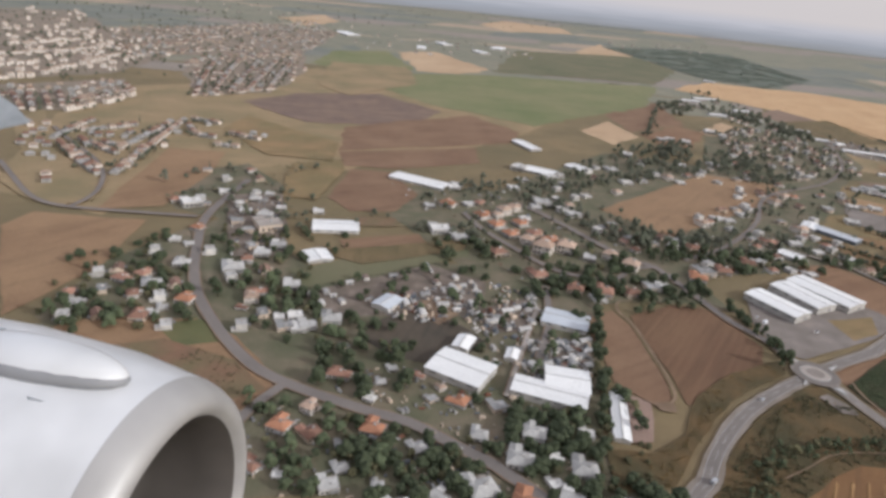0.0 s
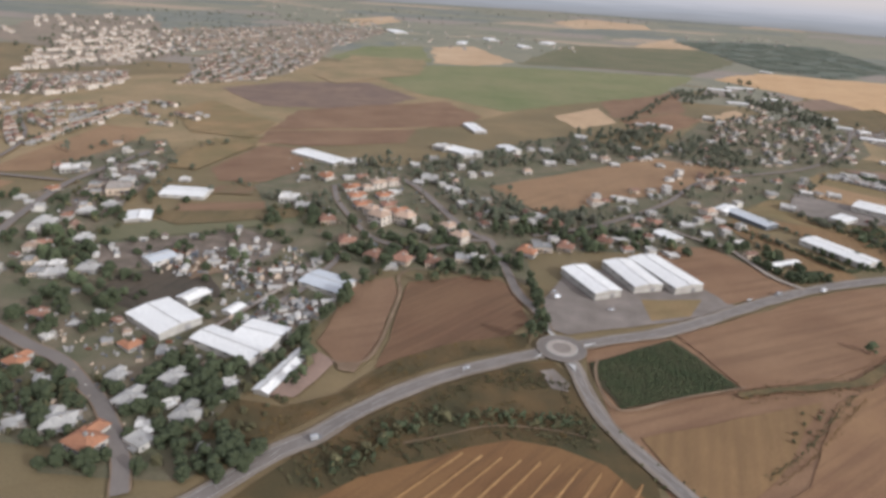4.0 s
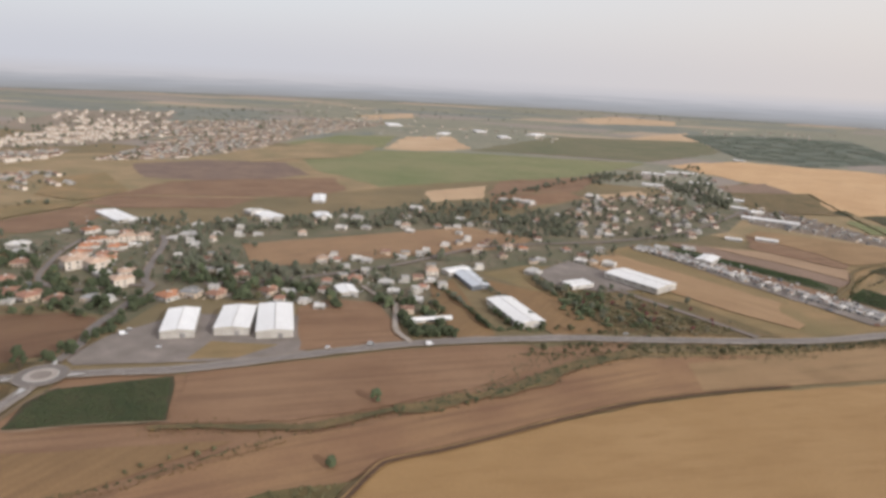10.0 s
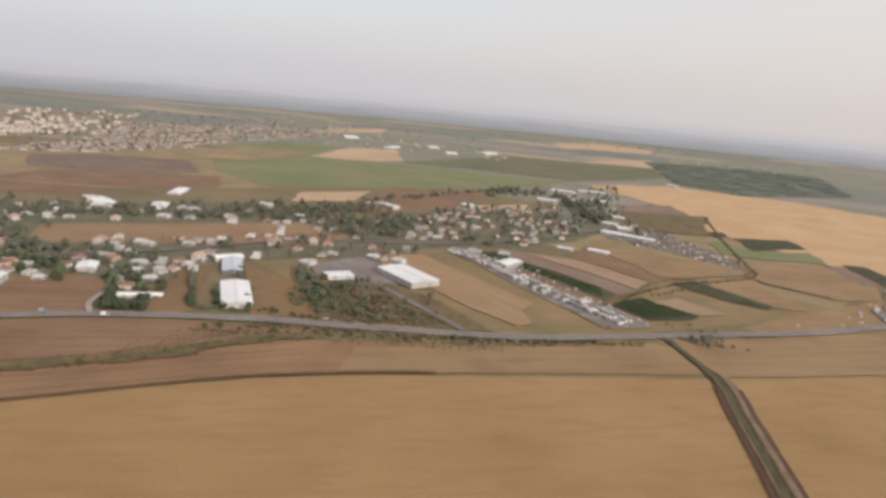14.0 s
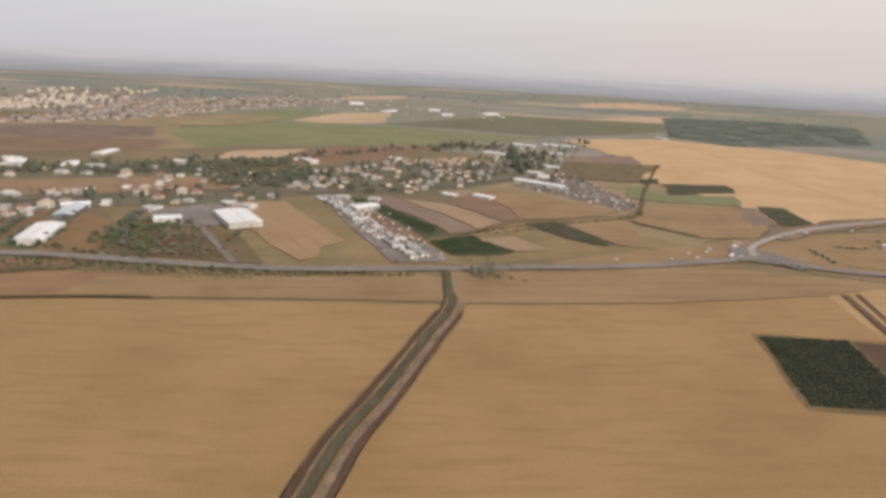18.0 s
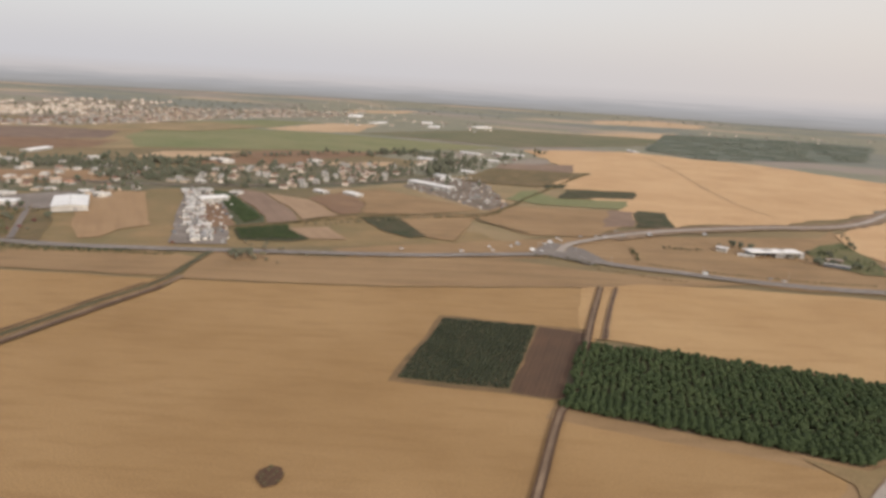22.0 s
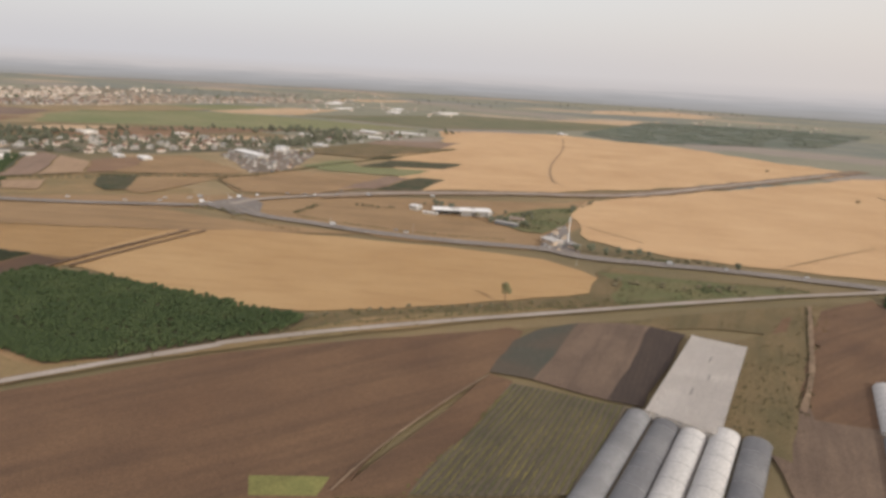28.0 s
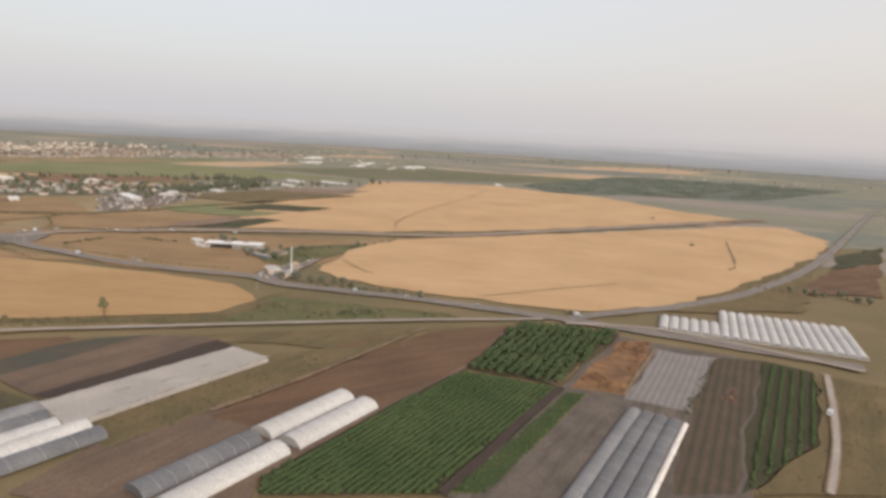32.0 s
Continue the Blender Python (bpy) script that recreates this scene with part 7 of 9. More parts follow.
def tufts(name, label, poly, count, size, mat, seed):
    """Ragged tufts over a plot, joined."""
    rnd = random.Random(seed)
    tuft = crown_mesh("tuft", size, size * 0.6, 0.0, 5, mat, seed)
    xs, ys = [p[0] for p in poly], [p[1] for p in poly]
    pieces = []
    for _ in range(count * 3):
        x, y = rnd.uniform(min(xs), max(xs)), rnd.uniform(min(ys), max(ys))
        if len(pieces) < count and inside((x, y), poly) and noise.noise((x * 0.06, y * 0.06, seed)) > -0.15:
            pieces.append((tuft, pose(x, y, ground_z(x, y), 0, 0, rnd.uniform(0, 360)) @ Matrix.Scale(rnd.uniform(0.4, 1.3), 4), 0))
    return merged(name, label, "weeds", pieces, (mat,))


# ---- the jet engine, placed to fit the camera's view at the first moment ----
def jet_engine(eye, turn, at, label):
    m = aim(eye, *turn)
    e = tagged(new("jet_engine"), label, "jet engine")
    e.matrix_basis = m @ Matrix.Translation([U * v for v in at]) @ pose(0, 0, 0, 0, -8, 0) @ pose(0, 0, 0, 0, 0, 171)

    def turned(profile, name, mat, note="", k=64):
        bm = bmesh.new()
        rings = [[bm.verts.new((U * x, U * r * math.cos(6.28319 * i / k), U * r * math.sin(6.28319 * i / k))) for i in range(k)] for x, r in profile]
        for a, b in zip(rings, rings[1:]):
            for i in range(k):
                bm.faces.new((a[i], a[(i + 1) % k], b[(i + 1) % k], b[i]))
        return part(name, baked(name, bm, mat, True), e, note)

    # its own x runs back from the inlet
    turned([(0.21, 1.07), (0.7, 1.16), (1.5, 1.21), (2.4, 1.20), (3.4, 1.08), (3.38, 1.02), (2.4, 1.1)], "cowling", "nacelle_white", "smooth white painted cowling")
    turned([(0.208, 1.072), (0.13, 1.045), (0.05, 1.00), (0.012, 0.95), (0.0, 0.91), (0.015, 0.87), (0.06, 0.835)], "inlet_lip", "nacelle_lip", "polished bare metal inlet lip")
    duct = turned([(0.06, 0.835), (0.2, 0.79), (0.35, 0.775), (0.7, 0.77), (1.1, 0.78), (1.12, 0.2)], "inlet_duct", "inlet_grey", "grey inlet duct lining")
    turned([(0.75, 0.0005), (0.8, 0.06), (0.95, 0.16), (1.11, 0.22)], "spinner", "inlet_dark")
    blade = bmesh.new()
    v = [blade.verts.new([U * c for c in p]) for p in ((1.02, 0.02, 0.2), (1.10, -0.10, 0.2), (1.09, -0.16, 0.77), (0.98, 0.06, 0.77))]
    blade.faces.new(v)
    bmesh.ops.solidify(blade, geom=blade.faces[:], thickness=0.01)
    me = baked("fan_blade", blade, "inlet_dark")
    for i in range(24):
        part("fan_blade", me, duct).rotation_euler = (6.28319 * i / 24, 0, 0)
    bm = bmesh.new()
    bmesh.ops.create_uvsphere(bm, u_segments=24, v_segments=12, radius=1.0, matrix=pose(U * 0.98, -U * 1.10, U * 0.30) @ Matrix.Diagonal((U * 0.62, U * 0.17, U * 0.24, 1)))
    fairing = part("pylon_fairing", baked("pylon_fairing", bm, "nacelle_white", True), e, "white bulged pylon fairing")
    # larger grey shape, added to draw the dark gap line round the fairing
    bm = bmesh.new()
    bmesh.ops.create_uvsphere(bm, u_segments=32, v_segments=12, radius=1.0, matrix=pose(U * 0.985, -U * 1.085, U * 0.30) @ Matrix.Diagonal((U * 0.635, U * 0.115, U * 0.252, 1)))
    part("fairing_seal", baked("fairing_seal", bm, "nacelle_outline", True), fairing, "grey outline for the gap round the fairing")
    bm = bmesh.new()
    box(bm, U * 1.3, U * 4.2, -U * 1.3, -U * 0.9, U * 0.12, U * 0.48)
    bmesh.ops.bevel(bm, geom=bm.edges[:], offset=U * 0.08, segments=3, affect="EDGES")
    part("pylon", baked("pylon", bm, "nacelle_grey", True), e, "pale grey pylon")
    bm = bmesh.new()
    w = [bm.verts.new([U * c for c in p]) for p in ((0.60, -1.0, 0.655), (0.70, -1.0, 0.67), (0.69, -1.03, 0.70), (0.64, -1.02, 0.685))]
    bm.faces.new(w)
    bmesh.ops.solidify(bm, geom=bm.faces[:], thickness=0.01)
    part("strake", baked("strake", bm, "nacelle_grey"), e)
    return e


surface("nacelle_white", (0.56, 0.56, 0.565), (0.52, 0.52, 0.525), 0.6, rough=0.3)
surface("nacelle_outline", (0.24, 0.24, 0.245), (0.21, 0.21, 0.215), 0.8, rough=0.5)
surface("nacelle_grey", (0.50, 0.53, 0.56), (0.46, 0.49, 0.52), 0.6, rough=0.35)
surface("nacelle_lip", (0.39, 0.375, 0.36), (0.355, 0.342, 0.33), 0.8, rough=0.45, metal=0.3)
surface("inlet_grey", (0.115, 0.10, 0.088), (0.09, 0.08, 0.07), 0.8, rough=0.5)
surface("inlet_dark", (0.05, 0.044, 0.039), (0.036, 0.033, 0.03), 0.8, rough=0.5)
jet_engine(PATH[0][1], PATH[0][2], (-1.715, -1.945, -4.2), "white jet engine nacelle with polished metal inlet lip")


def winglet(eye, turn, corners, label):
    """The upturned wing tip, a tapered plate; corners in the eye's own right, up and back."""
    e = tagged(new("winglet"), label, "wing tip")
    e.matrix_basis = aim(eye, *turn) @ Matrix.Translation([U * v for v in corners[0]])
    bm = bmesh.new()
    bm.faces.new([bm.verts.new([U * (c - o) for c, o in zip(p, corners[0])]) for p in corners])
    bmesh.ops.solidify(bm, geom=bm.faces[:], thickness=0.06)
    part("tip_panel", baked("tip_panel", bm, "nacelle_grey"), e)
    return e


winglet(PATH[0][1], PATH[0][2], ((-10.6, 2.75, -15.0), (-9.78, 3.0, -15.2), (-10.2, 3.42, -15.3), (-10.9, 3.9, -15.2)), "pale blue-grey wing tip of the aircraft")


def yard_rows(pts, offsets, step, seed):
    """Small sheds and cabins standing in rows along a lane."""
    rnd = random.Random(seed)
    line = smooth_line(pts, step * U)
    for a, b in zip(line, line[1:]):
        d = (b - a).normalized()
        for o in offsets:
            if rnd.random() < 0.8:
                x, y = a.x - d.y * U * (o + rnd.uniform(-1.5, 1.5)), a.y + d.x * U * (o + rnd.uniform(-1.5, 1.5))
                k, turn = rnd.randrange(len(SHED_KINDS)), math.degrees(math.atan2(d.y, d.x)) + rnd.choice((0, 90, 0)) + rnd.uniform(-6, 6)
                if ("yard", k) in PROTOS:
                    copy_thing(PROTOS["yard", k], pose(x, y, ground_z(x, y), 0, 0, turn))
                else:
                    PROTOS["yard", k] = make_yard_shed(*SHED_KINDS[k], (x, y), turn)


# ---- buildings, greenhouses, planting, traffic ----

CLEAR.append([(151.6, 422.6), (186.9, 447.6), (236.0, 486.6), (277.3, 517.2), (295.1, 498.1), (279.8, 451.8), (231.5, 405.3), (190.0, 371.3), (159.6, 355.8)])
CLEAR.append([(242.9, 311.8), (260.7, 319.8), (284.4, 290.8), (287.3, 282.3), (252.1, 263.2), (243.8, 294.4)])
CLEAR.append([(93.6, 245.5), (108.2, 252.7), (158.9, 225.4), (137.8, 210.6), (109.7, 189.6), (80.7, 190.3)])
warehouse('white gabled warehouse beside the gravel yard', (188.8, 265.4), -62.1, 27.1, 13.5, 7.0)
warehouse('white gabled warehouse in a row of three', (208.7, 276.5), -67.6, 27.6, 14.6, 7.0)
warehouse('largest white warehouse of the row by the road', (224.6, 282.3), -63.4, 34.0, 15.5, 7.0)
warehouse('large white flat-pitched factory hall in the village', (27.7, 199.4), -32.1, 21.9, 16.9, 6.0)
warehouse('small white store behind the factory hall', (30.0, 216.8), 66.6, 9.5, 6.5, 5.0)
warehouse('small white open shed beside the yard lane', (48.9, 211.8), 69.7, 7.9, 5.0, 3.0)
warehouse('long white factory hall beside the yard lane', (57.9, 186.3), -21.7, 26.6, 10.7, 6.0)
warehouse('white factory wing with sheet roof', (65.9, 193.7), -12.7, 16.2, 14.7, 6.5)
warehouse('pale blue-grey hall behind the storage yard', (77.3, 240.3), -22.0, 19.7, 13.8, 5.0, roof='tin_blue')
warehouse('small white hall beside the ploughed plot', (30.8, 217.7), 63.4, 10.7, 6.3, 4.0)
warehouse('grey-blue tin shed among the yards', (0.5, 248.7), 56.3, 11.8, 9.0, 4.0, roof='tin_blue')
warehouse('long narrow white tin shed at the field edge', (80.1, 176.3), 75.5, 26.9, 5.7, 3.0)
warehouse('long white poultry shed on the brown field', (21.3, 430.4), -29.9, 41.8, 14.6, 4.0)
warehouse('long white farm shed with tin roof', (-28.6, 334.5), 4.4, 25.2, 15.6, 4.0)
warehouse('low white farm shed', (-34.3, 294.3), -67.5, 13.1, 12.5, 3.0)
warehouse('white shed at the far field edge', (122.5, 561.8), -68.0, 32.6, 11.3, 4.0)
warehouse('long white shed behind the trees', (116.7, 479.4), -30.5, 25.5, 14.9, 4.0)
warehouse('low white shed by the tree belt', (152.5, 499.4), -55.3, 17.0, 12.4, 3.0)
warehouse('long white hall beside the main road', (325.7, 332.7), -55.8, 35.8, 13.9, 6.0)
warehouse('dark-roofed packing hall with pale blue panels', (295.8, 376.3), -57.1, 28.4, 10.7, 5.0, roof='tin_blue', wall='tin_dark')
warehouse('white annex of the packing hall', (284.5, 389.5), 48.7, 16.0, 8.9, 5.0)
warehouse('big white warehouse beyond the shrubby plot', (389.0, 408.8), -37.7, 35.6, 19.1, 7.0)
warehouse('small white box-like store', (354.4, 390.2), 40.8, 15.1, 10.0, 4.0, rise=0.5)
warehouse('white hall at the end of the market yard', (436.4, 477.1), 64.3, 18.9, 10.8, 6.0)
warehouse('white house-like hall among the gardens', (237.7, 334.2), -53.7, 13.3, 9.7, 4.0)
warehouse('long low white industrial hall behind the village', (516.0, 650.5), -16.0, 47.0, 10.0, 4.0, rise=0.8)
warehouse('white workshop beside the industrial hall', (500.4, 704.0), -20.0, 15.0, 9.0, 4.5, rise=0.6)
warehouse('small white workshop among the stores', (512.5, 690.0), 15.0, 12.0, 8.0, 4.0, rise=0.6)
warehouse('low white store by the works yard', (493.0, 563.0), -18.0, 16.0, 7.0, 3.5, rise=0.5)
warehouse('low white store at the yard corner', (468.0, 557.0), -12.0, 12.0, 6.0, 3.5, rise=0.5)
warehouse('white store behind the dark trees', (506.0, 752.0), -10.0, 16.0, 9.0, 4.5, rise=0.6)
warehouse('white far store behind the village trees', (437.5, 924.0), -10.0, 30.0, 11.0, 5.0)
warehouse('long white far store behind the village', (476.0, 958.0), 6.0, 42.0, 9.0, 4.0)
warehouse('white far store at the village edge', (428.0, 818.0), -8.0, 24.0, 9.0, 4.5)
warehouse('small white far store by the wheat', (486.0, 868.0), 4.0, 22.0, 8.0, 4.0)
station('petrol station with white canopy over a dark forecourt', (780.3, 563.0), 34.0, 33.0, 9.0)
warehouse('low white wall-like store before the petrol station', (766.5, 552.0), 8.0, 9.0, 2.2, 2.2, rise=0.2)
warehouse('long low dark shed beside the petrol station', (812.0, 556.5), -4.0, 13.0, 4.5, 2.6, roof='roof_grey', wall='tin_dark', rise=0.4)
warehouse('small pinkish shack behind the long shed', (812.0, 569.0), 10.0, 8.0, 5.0, 3.2, roof='tin_rusty', wall='wall_cream', rise=0.8)
warehouse('cream service building below the mast', (846.5, 534.0), -28.0, 9.5, 6.0, 4.2, roof='roof_white', wall='wall_cream', rise=0.5)
warehouse('small cream annex below the mast', (858.0, 533.5), -28.0, 5.0, 4.0, 3.4, roof='roof_grey', wall='wall_cream', rise=0.5)
warehouse('white cube-like station kiosk', (753.5, 556.5), -10.0, 6.0, 5.0, 5.0, rise=0.2)
warehouse('white hall behind the wheat', (596.6, 1195.6), -46.0, 22.0, 10.0, 4.0)
warehouse('white far factory hall', (111.7, 1442.8), -68.0, 46.3, 23.4, 5.0)
warehouse('white far hall near the town', (-96.7, 1475.1), -63.3, 72.2, 31.6, 5.0)
warehouse('low white hall far off', (180.1, 1336.7), -69.0, 39.0, 21.5, 5.0)
warehouse('white store building far off', (231.8, 1453.8), 70.0, 49.8, 26.5, 5.0)
warehouse('pale store building far off', (58.7, 1321.0), 87.6, 46.8, 18.4, 5.0)

warehouse('low white hall beside garden trees', (289.0, 311.0), 29.0, 20.0, 4.5, 2.4)
roundabout((172.3, 208.2), 8.6, 5.5, 'grey asphalt roundabout lane')
def splitter(a, b, c):
    """A raised three-cornered traffic island."""
    base, top = LAYER[0] + 0.02, LAYER[0] + 0.02 + 0.15 * U
    verts = [(x, y, z) for z in (base, top) for x, y in (a, b, c)]
    me = mesh_of("pavement", verts, [(3, 4, 5), (0, 1, 4, 3), (1, 2, 5, 4), (2, 0, 3, 5)], "paint_white")
    tagged(new("pavement", me), "white-edged three-cornered traffic island", "pavement", kind="structure")


splitter((165.2, 203.6), (161.6, 199.2), (164.2, 200.8))
splitter((173.6, 198.4), (175.9, 193.4), (176.4, 197.8))
splitter((180.6, 210.2), (185.8, 214.2), (180.9, 212.6))
splitter((168.9, 216.2), (166.9, 221.5), (170.8, 216.8))
net_house('long flat net house of dusty white shade cloth', [(926.9, 392.7), (926.7, 449.5), (942.2, 450.3), (943.5, 391.1)], 4.5, 'net_white')
tunnel('long dusty film tunnel in a row', (925.7, 392.8), -89.8, 51.8, 3.02, 'film_dusty', 8, 0.6)
tunnel('long dusty grey film tunnel in a row', (932.1, 394.7), -89.8, 51.8, 3.02, 'film_grey', 8, 0.6)
tunnel('long white film tunnel in a row', (938.2, 394.9), -89.8, 51.8, 3.02, 'film_white', 8, 0.6)
tunnel('long white film tunnel beside the net house in a row', (944.5, 395.1), -89.8, 51.8, 3.02, 'film_white', 8, 0.6)
tunnel("long grey film tunnel at the row's end in a row", (950.9, 395.1), -89.8, 51.8, 3.02, 'film_grey', 8, 0.6)
tunnel('white film tunnel by the vine rows', (977.2, 446.4), -88.2, 28.8, 3.55, 'film_white', 8, 0.6)
tunnel('grey film tunnel by the vine rows behind a gap', (978.2, 415.1), -88.2, 28.8, 3.36, 'film_grey', 8, 0.6)
tunnel('white film tunnel next to its twin', (985.1, 446.6), -87.6, 28.2, 3.55, 'film_white', 8, 0.6)
tunnel('white film tunnel next to its twin behind a gap', (986.4, 415.9), -87.6, 28.8, 3.36, 'film_white', 8, 0.6)
tunnel('dark netted greenhouse bay with grey ridge', (1041.4, 490.8), -85.2, 55.2, 1.81, 'film_dusty', 8, 0.55)
tunnel('dark netted greenhouse bay with grey ridge', (1044.9, 490.9), -85.2, 55.2, 1.81, 'film_grey', 8, 0.55)
tunnel('dark netted greenhouse bay with grey ridge', (1048.5, 491.0), -85.2, 55.2, 1.81, 'film_grey', 8, 0.55)
tunnel('dark netted greenhouse bay with grey ridge', (1052.0, 491.1), -85.2, 55.2, 1.81, 'film_grey', 8, 0.55)
# added pale arch that paints the sunlit slope of the last bay
tunnel('narrow cream bay added for the sunlit edge of the dark greenhouse', (1054.6, 491.1), -85.2, 55.2, 0.76, 'net_white')
tunnel('arched bay of the large white multi-tunnel greenhouse', (1024.5, 577.2), 103.7, 19.7, 1.95, 'film_white', 4)
tunnel('arched bay of the large white multi-tunnel greenhouse', (1028.2, 578.1), 103.7, 19.7, 1.95, 'film_white', 4)
tunnel('arched bay of the large white multi-tunnel greenhouse', (1031.9, 579.0), 103.7, 19.7, 1.95, 'film_white', 4)
tunnel('arched bay of the large white multi-tunnel greenhouse', (1035.6, 579.8), 103.7, 19.7, 1.95, 'film_white', 4)
tunnel('arched bay of the large white multi-tunnel greenhouse', (1039.3, 580.8), 103.7, 19.7, 1.95, 'film_white', 4)
tunnel('arched bay of the large white multi-tunnel greenhouse', (1043.0, 581.6), 103.7, 19.7, 1.95, 'film_white', 4)
tunnel('arched bay of the large white multi-tunnel greenhouse', (1046.5, 582.5), 102.5, 42.3, 1.80, 'film_white', 4)
tunnel('arched bay of the large white multi-tunnel greenhouse', (1049.9, 583.2), 102.5, 42.3, 1.80, 'film_white', 4)
tunnel('arched bay of the large white multi-tunnel greenhouse', (1053.4, 584.0), 102.5, 42.3, 1.80, 'film_white', 4)
tunnel('arched bay of the large white multi-tunnel greenhouse', (1056.8, 584.8), 102.5, 42.3, 1.80, 'film_white', 4)
tunnel('arched bay of the large white multi-tunnel greenhouse', (1060.2, 585.5), 102.5, 42.3, 1.80, 'film_white', 4)
tunnel('arched bay of the large white multi-tunnel greenhouse', (1063.6, 586.3), 102.5, 42.3, 1.80, 'film_white', 4)
tunnel('arched bay of the large white multi-tunnel greenhouse', (1067.0, 587.0), 102.5, 42.3, 1.80, 'film_white', 4)
tunnel('arched bay of the large white multi-tunnel greenhouse', (1070.5, 587.8), 102.5, 42.3, 1.80, 'film_white', 4)
tunnel('arched bay of the large white multi-tunnel greenhouse', (1073.9, 588.5), 102.5, 42.3, 1.80, 'film_white', 4)
tunnel('arched bay of the large white multi-tunnel greenhouse', (1077.3, 589.3), 102.5, 42.3, 1.80, 'film_white', 4)
tunnel('arched bay of the large white multi-tunnel greenhouse', (1080.7, 590.1), 102.5, 42.3, 1.80, 'film_white', 4)
tunnel('arched bay of the large white multi-tunnel greenhouse', (1084.1, 590.8), 102.5, 42.3, 1.80, 'film_white', 4)
tunnel('arched bay of the large white multi-tunnel greenhouse', (1087.6, 591.6), 102.5, 42.3, 1.80, 'film_white', 4)
tunnel('arched bay of the large white multi-tunnel greenhouse', (1091.0, 592.3), 102.5, 42.3, 1.80, 'film_white', 4)

ORCHARD_EDGE = [(722.3 + i * 5.0, 317.1 + i * 0.69) for i in range(13)] + [(789.0, 326.0), (795.5, 326.7), (800.0, 332.0), (804.0, 337.0), (808.0, 343.0), (812.0, 351.0), (816.0, 359.0), (820.0, 367.0), (824.0, 375.0), (826.0, 380.0)]
orchard('orchard', 'dense dark green orchard of bushy trees in rows', [(715.5, 365.0), (749.7, 376.4), (806.6, 385.6), (824.4, 390.9), (826.1, 379.6), (806.4, 339.6), (795.5, 326.7), (781.9, 325.3), (722.3, 317.1)], -82, 4.5, 2.4, 4.7, 4.2, 'orchard_leaf', 5, 0.22, 0.0, 4, ORCHARD_EDGE)
orchard('crop_rows', 'low dark crop in rows', [(665.0, 361.8), (696.9, 374.3), (705.7, 320.4), (674.4, 309.9)], -82, 3.2, 2.2, 2.9, 1.1, 'leaf_dark', 6, 0.25)
orchard('grove', 'dark green grove of fruit trees in rows', [(980.4, 533.6), (981.3, 543.5), (1013.7, 558.9), (1016.3, 493.8), (990.0, 487.9)], -80, 6.0, 2.2, 6.0, 3.8, 'grove_leaf', 7, 0.08, 0.0, 3)
orchard('vine_rows', 'bright green vine rows with dark gaps', [(991.1, 483.7), (1017.6, 491.3), (1022.0, 422.0), (997.1, 401.3), (992.9, 405.3), (991.0, 439.8)], -86.3, 3.3, 1.1, 2.85, 1.4, 'vine_leaf', 8)
orchard('crop_band', 'fresh green low crop in a narrow band', [(1022.3, 490.2), (1026.6, 492.5), (1031.2, 430.0), (1025.6, 425.5)], -86, 1.5, 1.2, 1.7, 0.6, 'vine_leaf', 9, 0.4)
orchard('crop_rows', 'green crop rows beside the roundabout', [(182.0, 200.6), (214.2, 222.2), (230.9, 195.8), (188.8, 176.6)], 75, 2.4, 1.6, 2.3, 0.9, 'crop_leaf', 10, 0.45)
orchard('crop_rows', 'green vegetable rows by the farm road', [(1063.0, 561.3), (1077.5, 560.6), (1083.8, 502.3), (1072.8, 463.9)], -85, 6.0, 2.2, 2.4, 1.2, 'vine_leaf', 11)
orchard('bean_plants', 'yellowing bean plants in rows', [(895.1, 388.4), (922.2, 394.5), (924.2, 354.8), (897.8, 336.0)], -86, 3.0, 0.8, 1.0, 0.6, 'bean_leaf', 12, 0.1)
orchard('far_orchard', 'dull green far groves with gaps', [(576.5, 1761.4), (834.9, 1929.6), (1005.6, 1895.9), (934.0, 1418.6), (702.0, 1183.8), (608.2, 1263.5)], 30, 12, 10, 12, 3.2, 'hazed_green', 13, 0.5, 0.02)
orchard('strip_crop', 'dark green crop rows in a strip', [(408.2, 503.0), (425.9, 503.9), (495.5, 457.9), (499.0, 439.4)], 55, 4, 3, 3.4, 2.0, 'orchard_leaf', 14)
orchard('strip_crop', 'dark crop block beside the road', [(504.0, 425.6), (519.6, 450.2), (547.3, 429.9), (522.4, 410.9)], 55, 4, 3, 3.2, 1.6, 'orchard_leaf', 15)

villa_at('cream', (-24.1, 174.4), -30, 0.8)
villa_at('orange', (-3.5, 165.0), -20, 1.0)
villa_at('long_red', (-16.1, 194.0), -12, 1.0)
villa_at('flat', (-4.9, 181.4), -25, 0.6)
villa_at('flat', (2.7, 199.6), 20, 0.55)
villa_at('long_red', (11.8, 195.7), -25, 0.6)
villa_at('pale', (-1.3, 191.2), 10, 0.5)
villa_at('grey', (16.2, 182.4), 35, 0.6)
villa_at('orange', (26.1, 181.0), 60, 0.85)
villa_at('cream', (19.8, 188.7), 30, 0.5)
villa_at('grey', (38.5, 178.9), 20, 0.9)
villa_at('pale', (30.1, 164.0), -10, 0.75)
villa_at('pale', (10.7, 157.2), 30, 0.7)
villa_at('grey', (-12.8, 157.6), 10, 0.6)
villa_at('pale', (41.2, 152.5), -15, 1.1)
villa_at('pale', (48.1, 165.4), -15, 1.0)
villa_at('flat', (50.1, 143.5), 20, 0.6)
villa_at('flat', (52.6, 153.8), -35, 0.6)
villa_at('pale', (60.3, 148.9), -10, 1.05)
villa_at('flat', (52.9, 136.7), -25, 1.0)
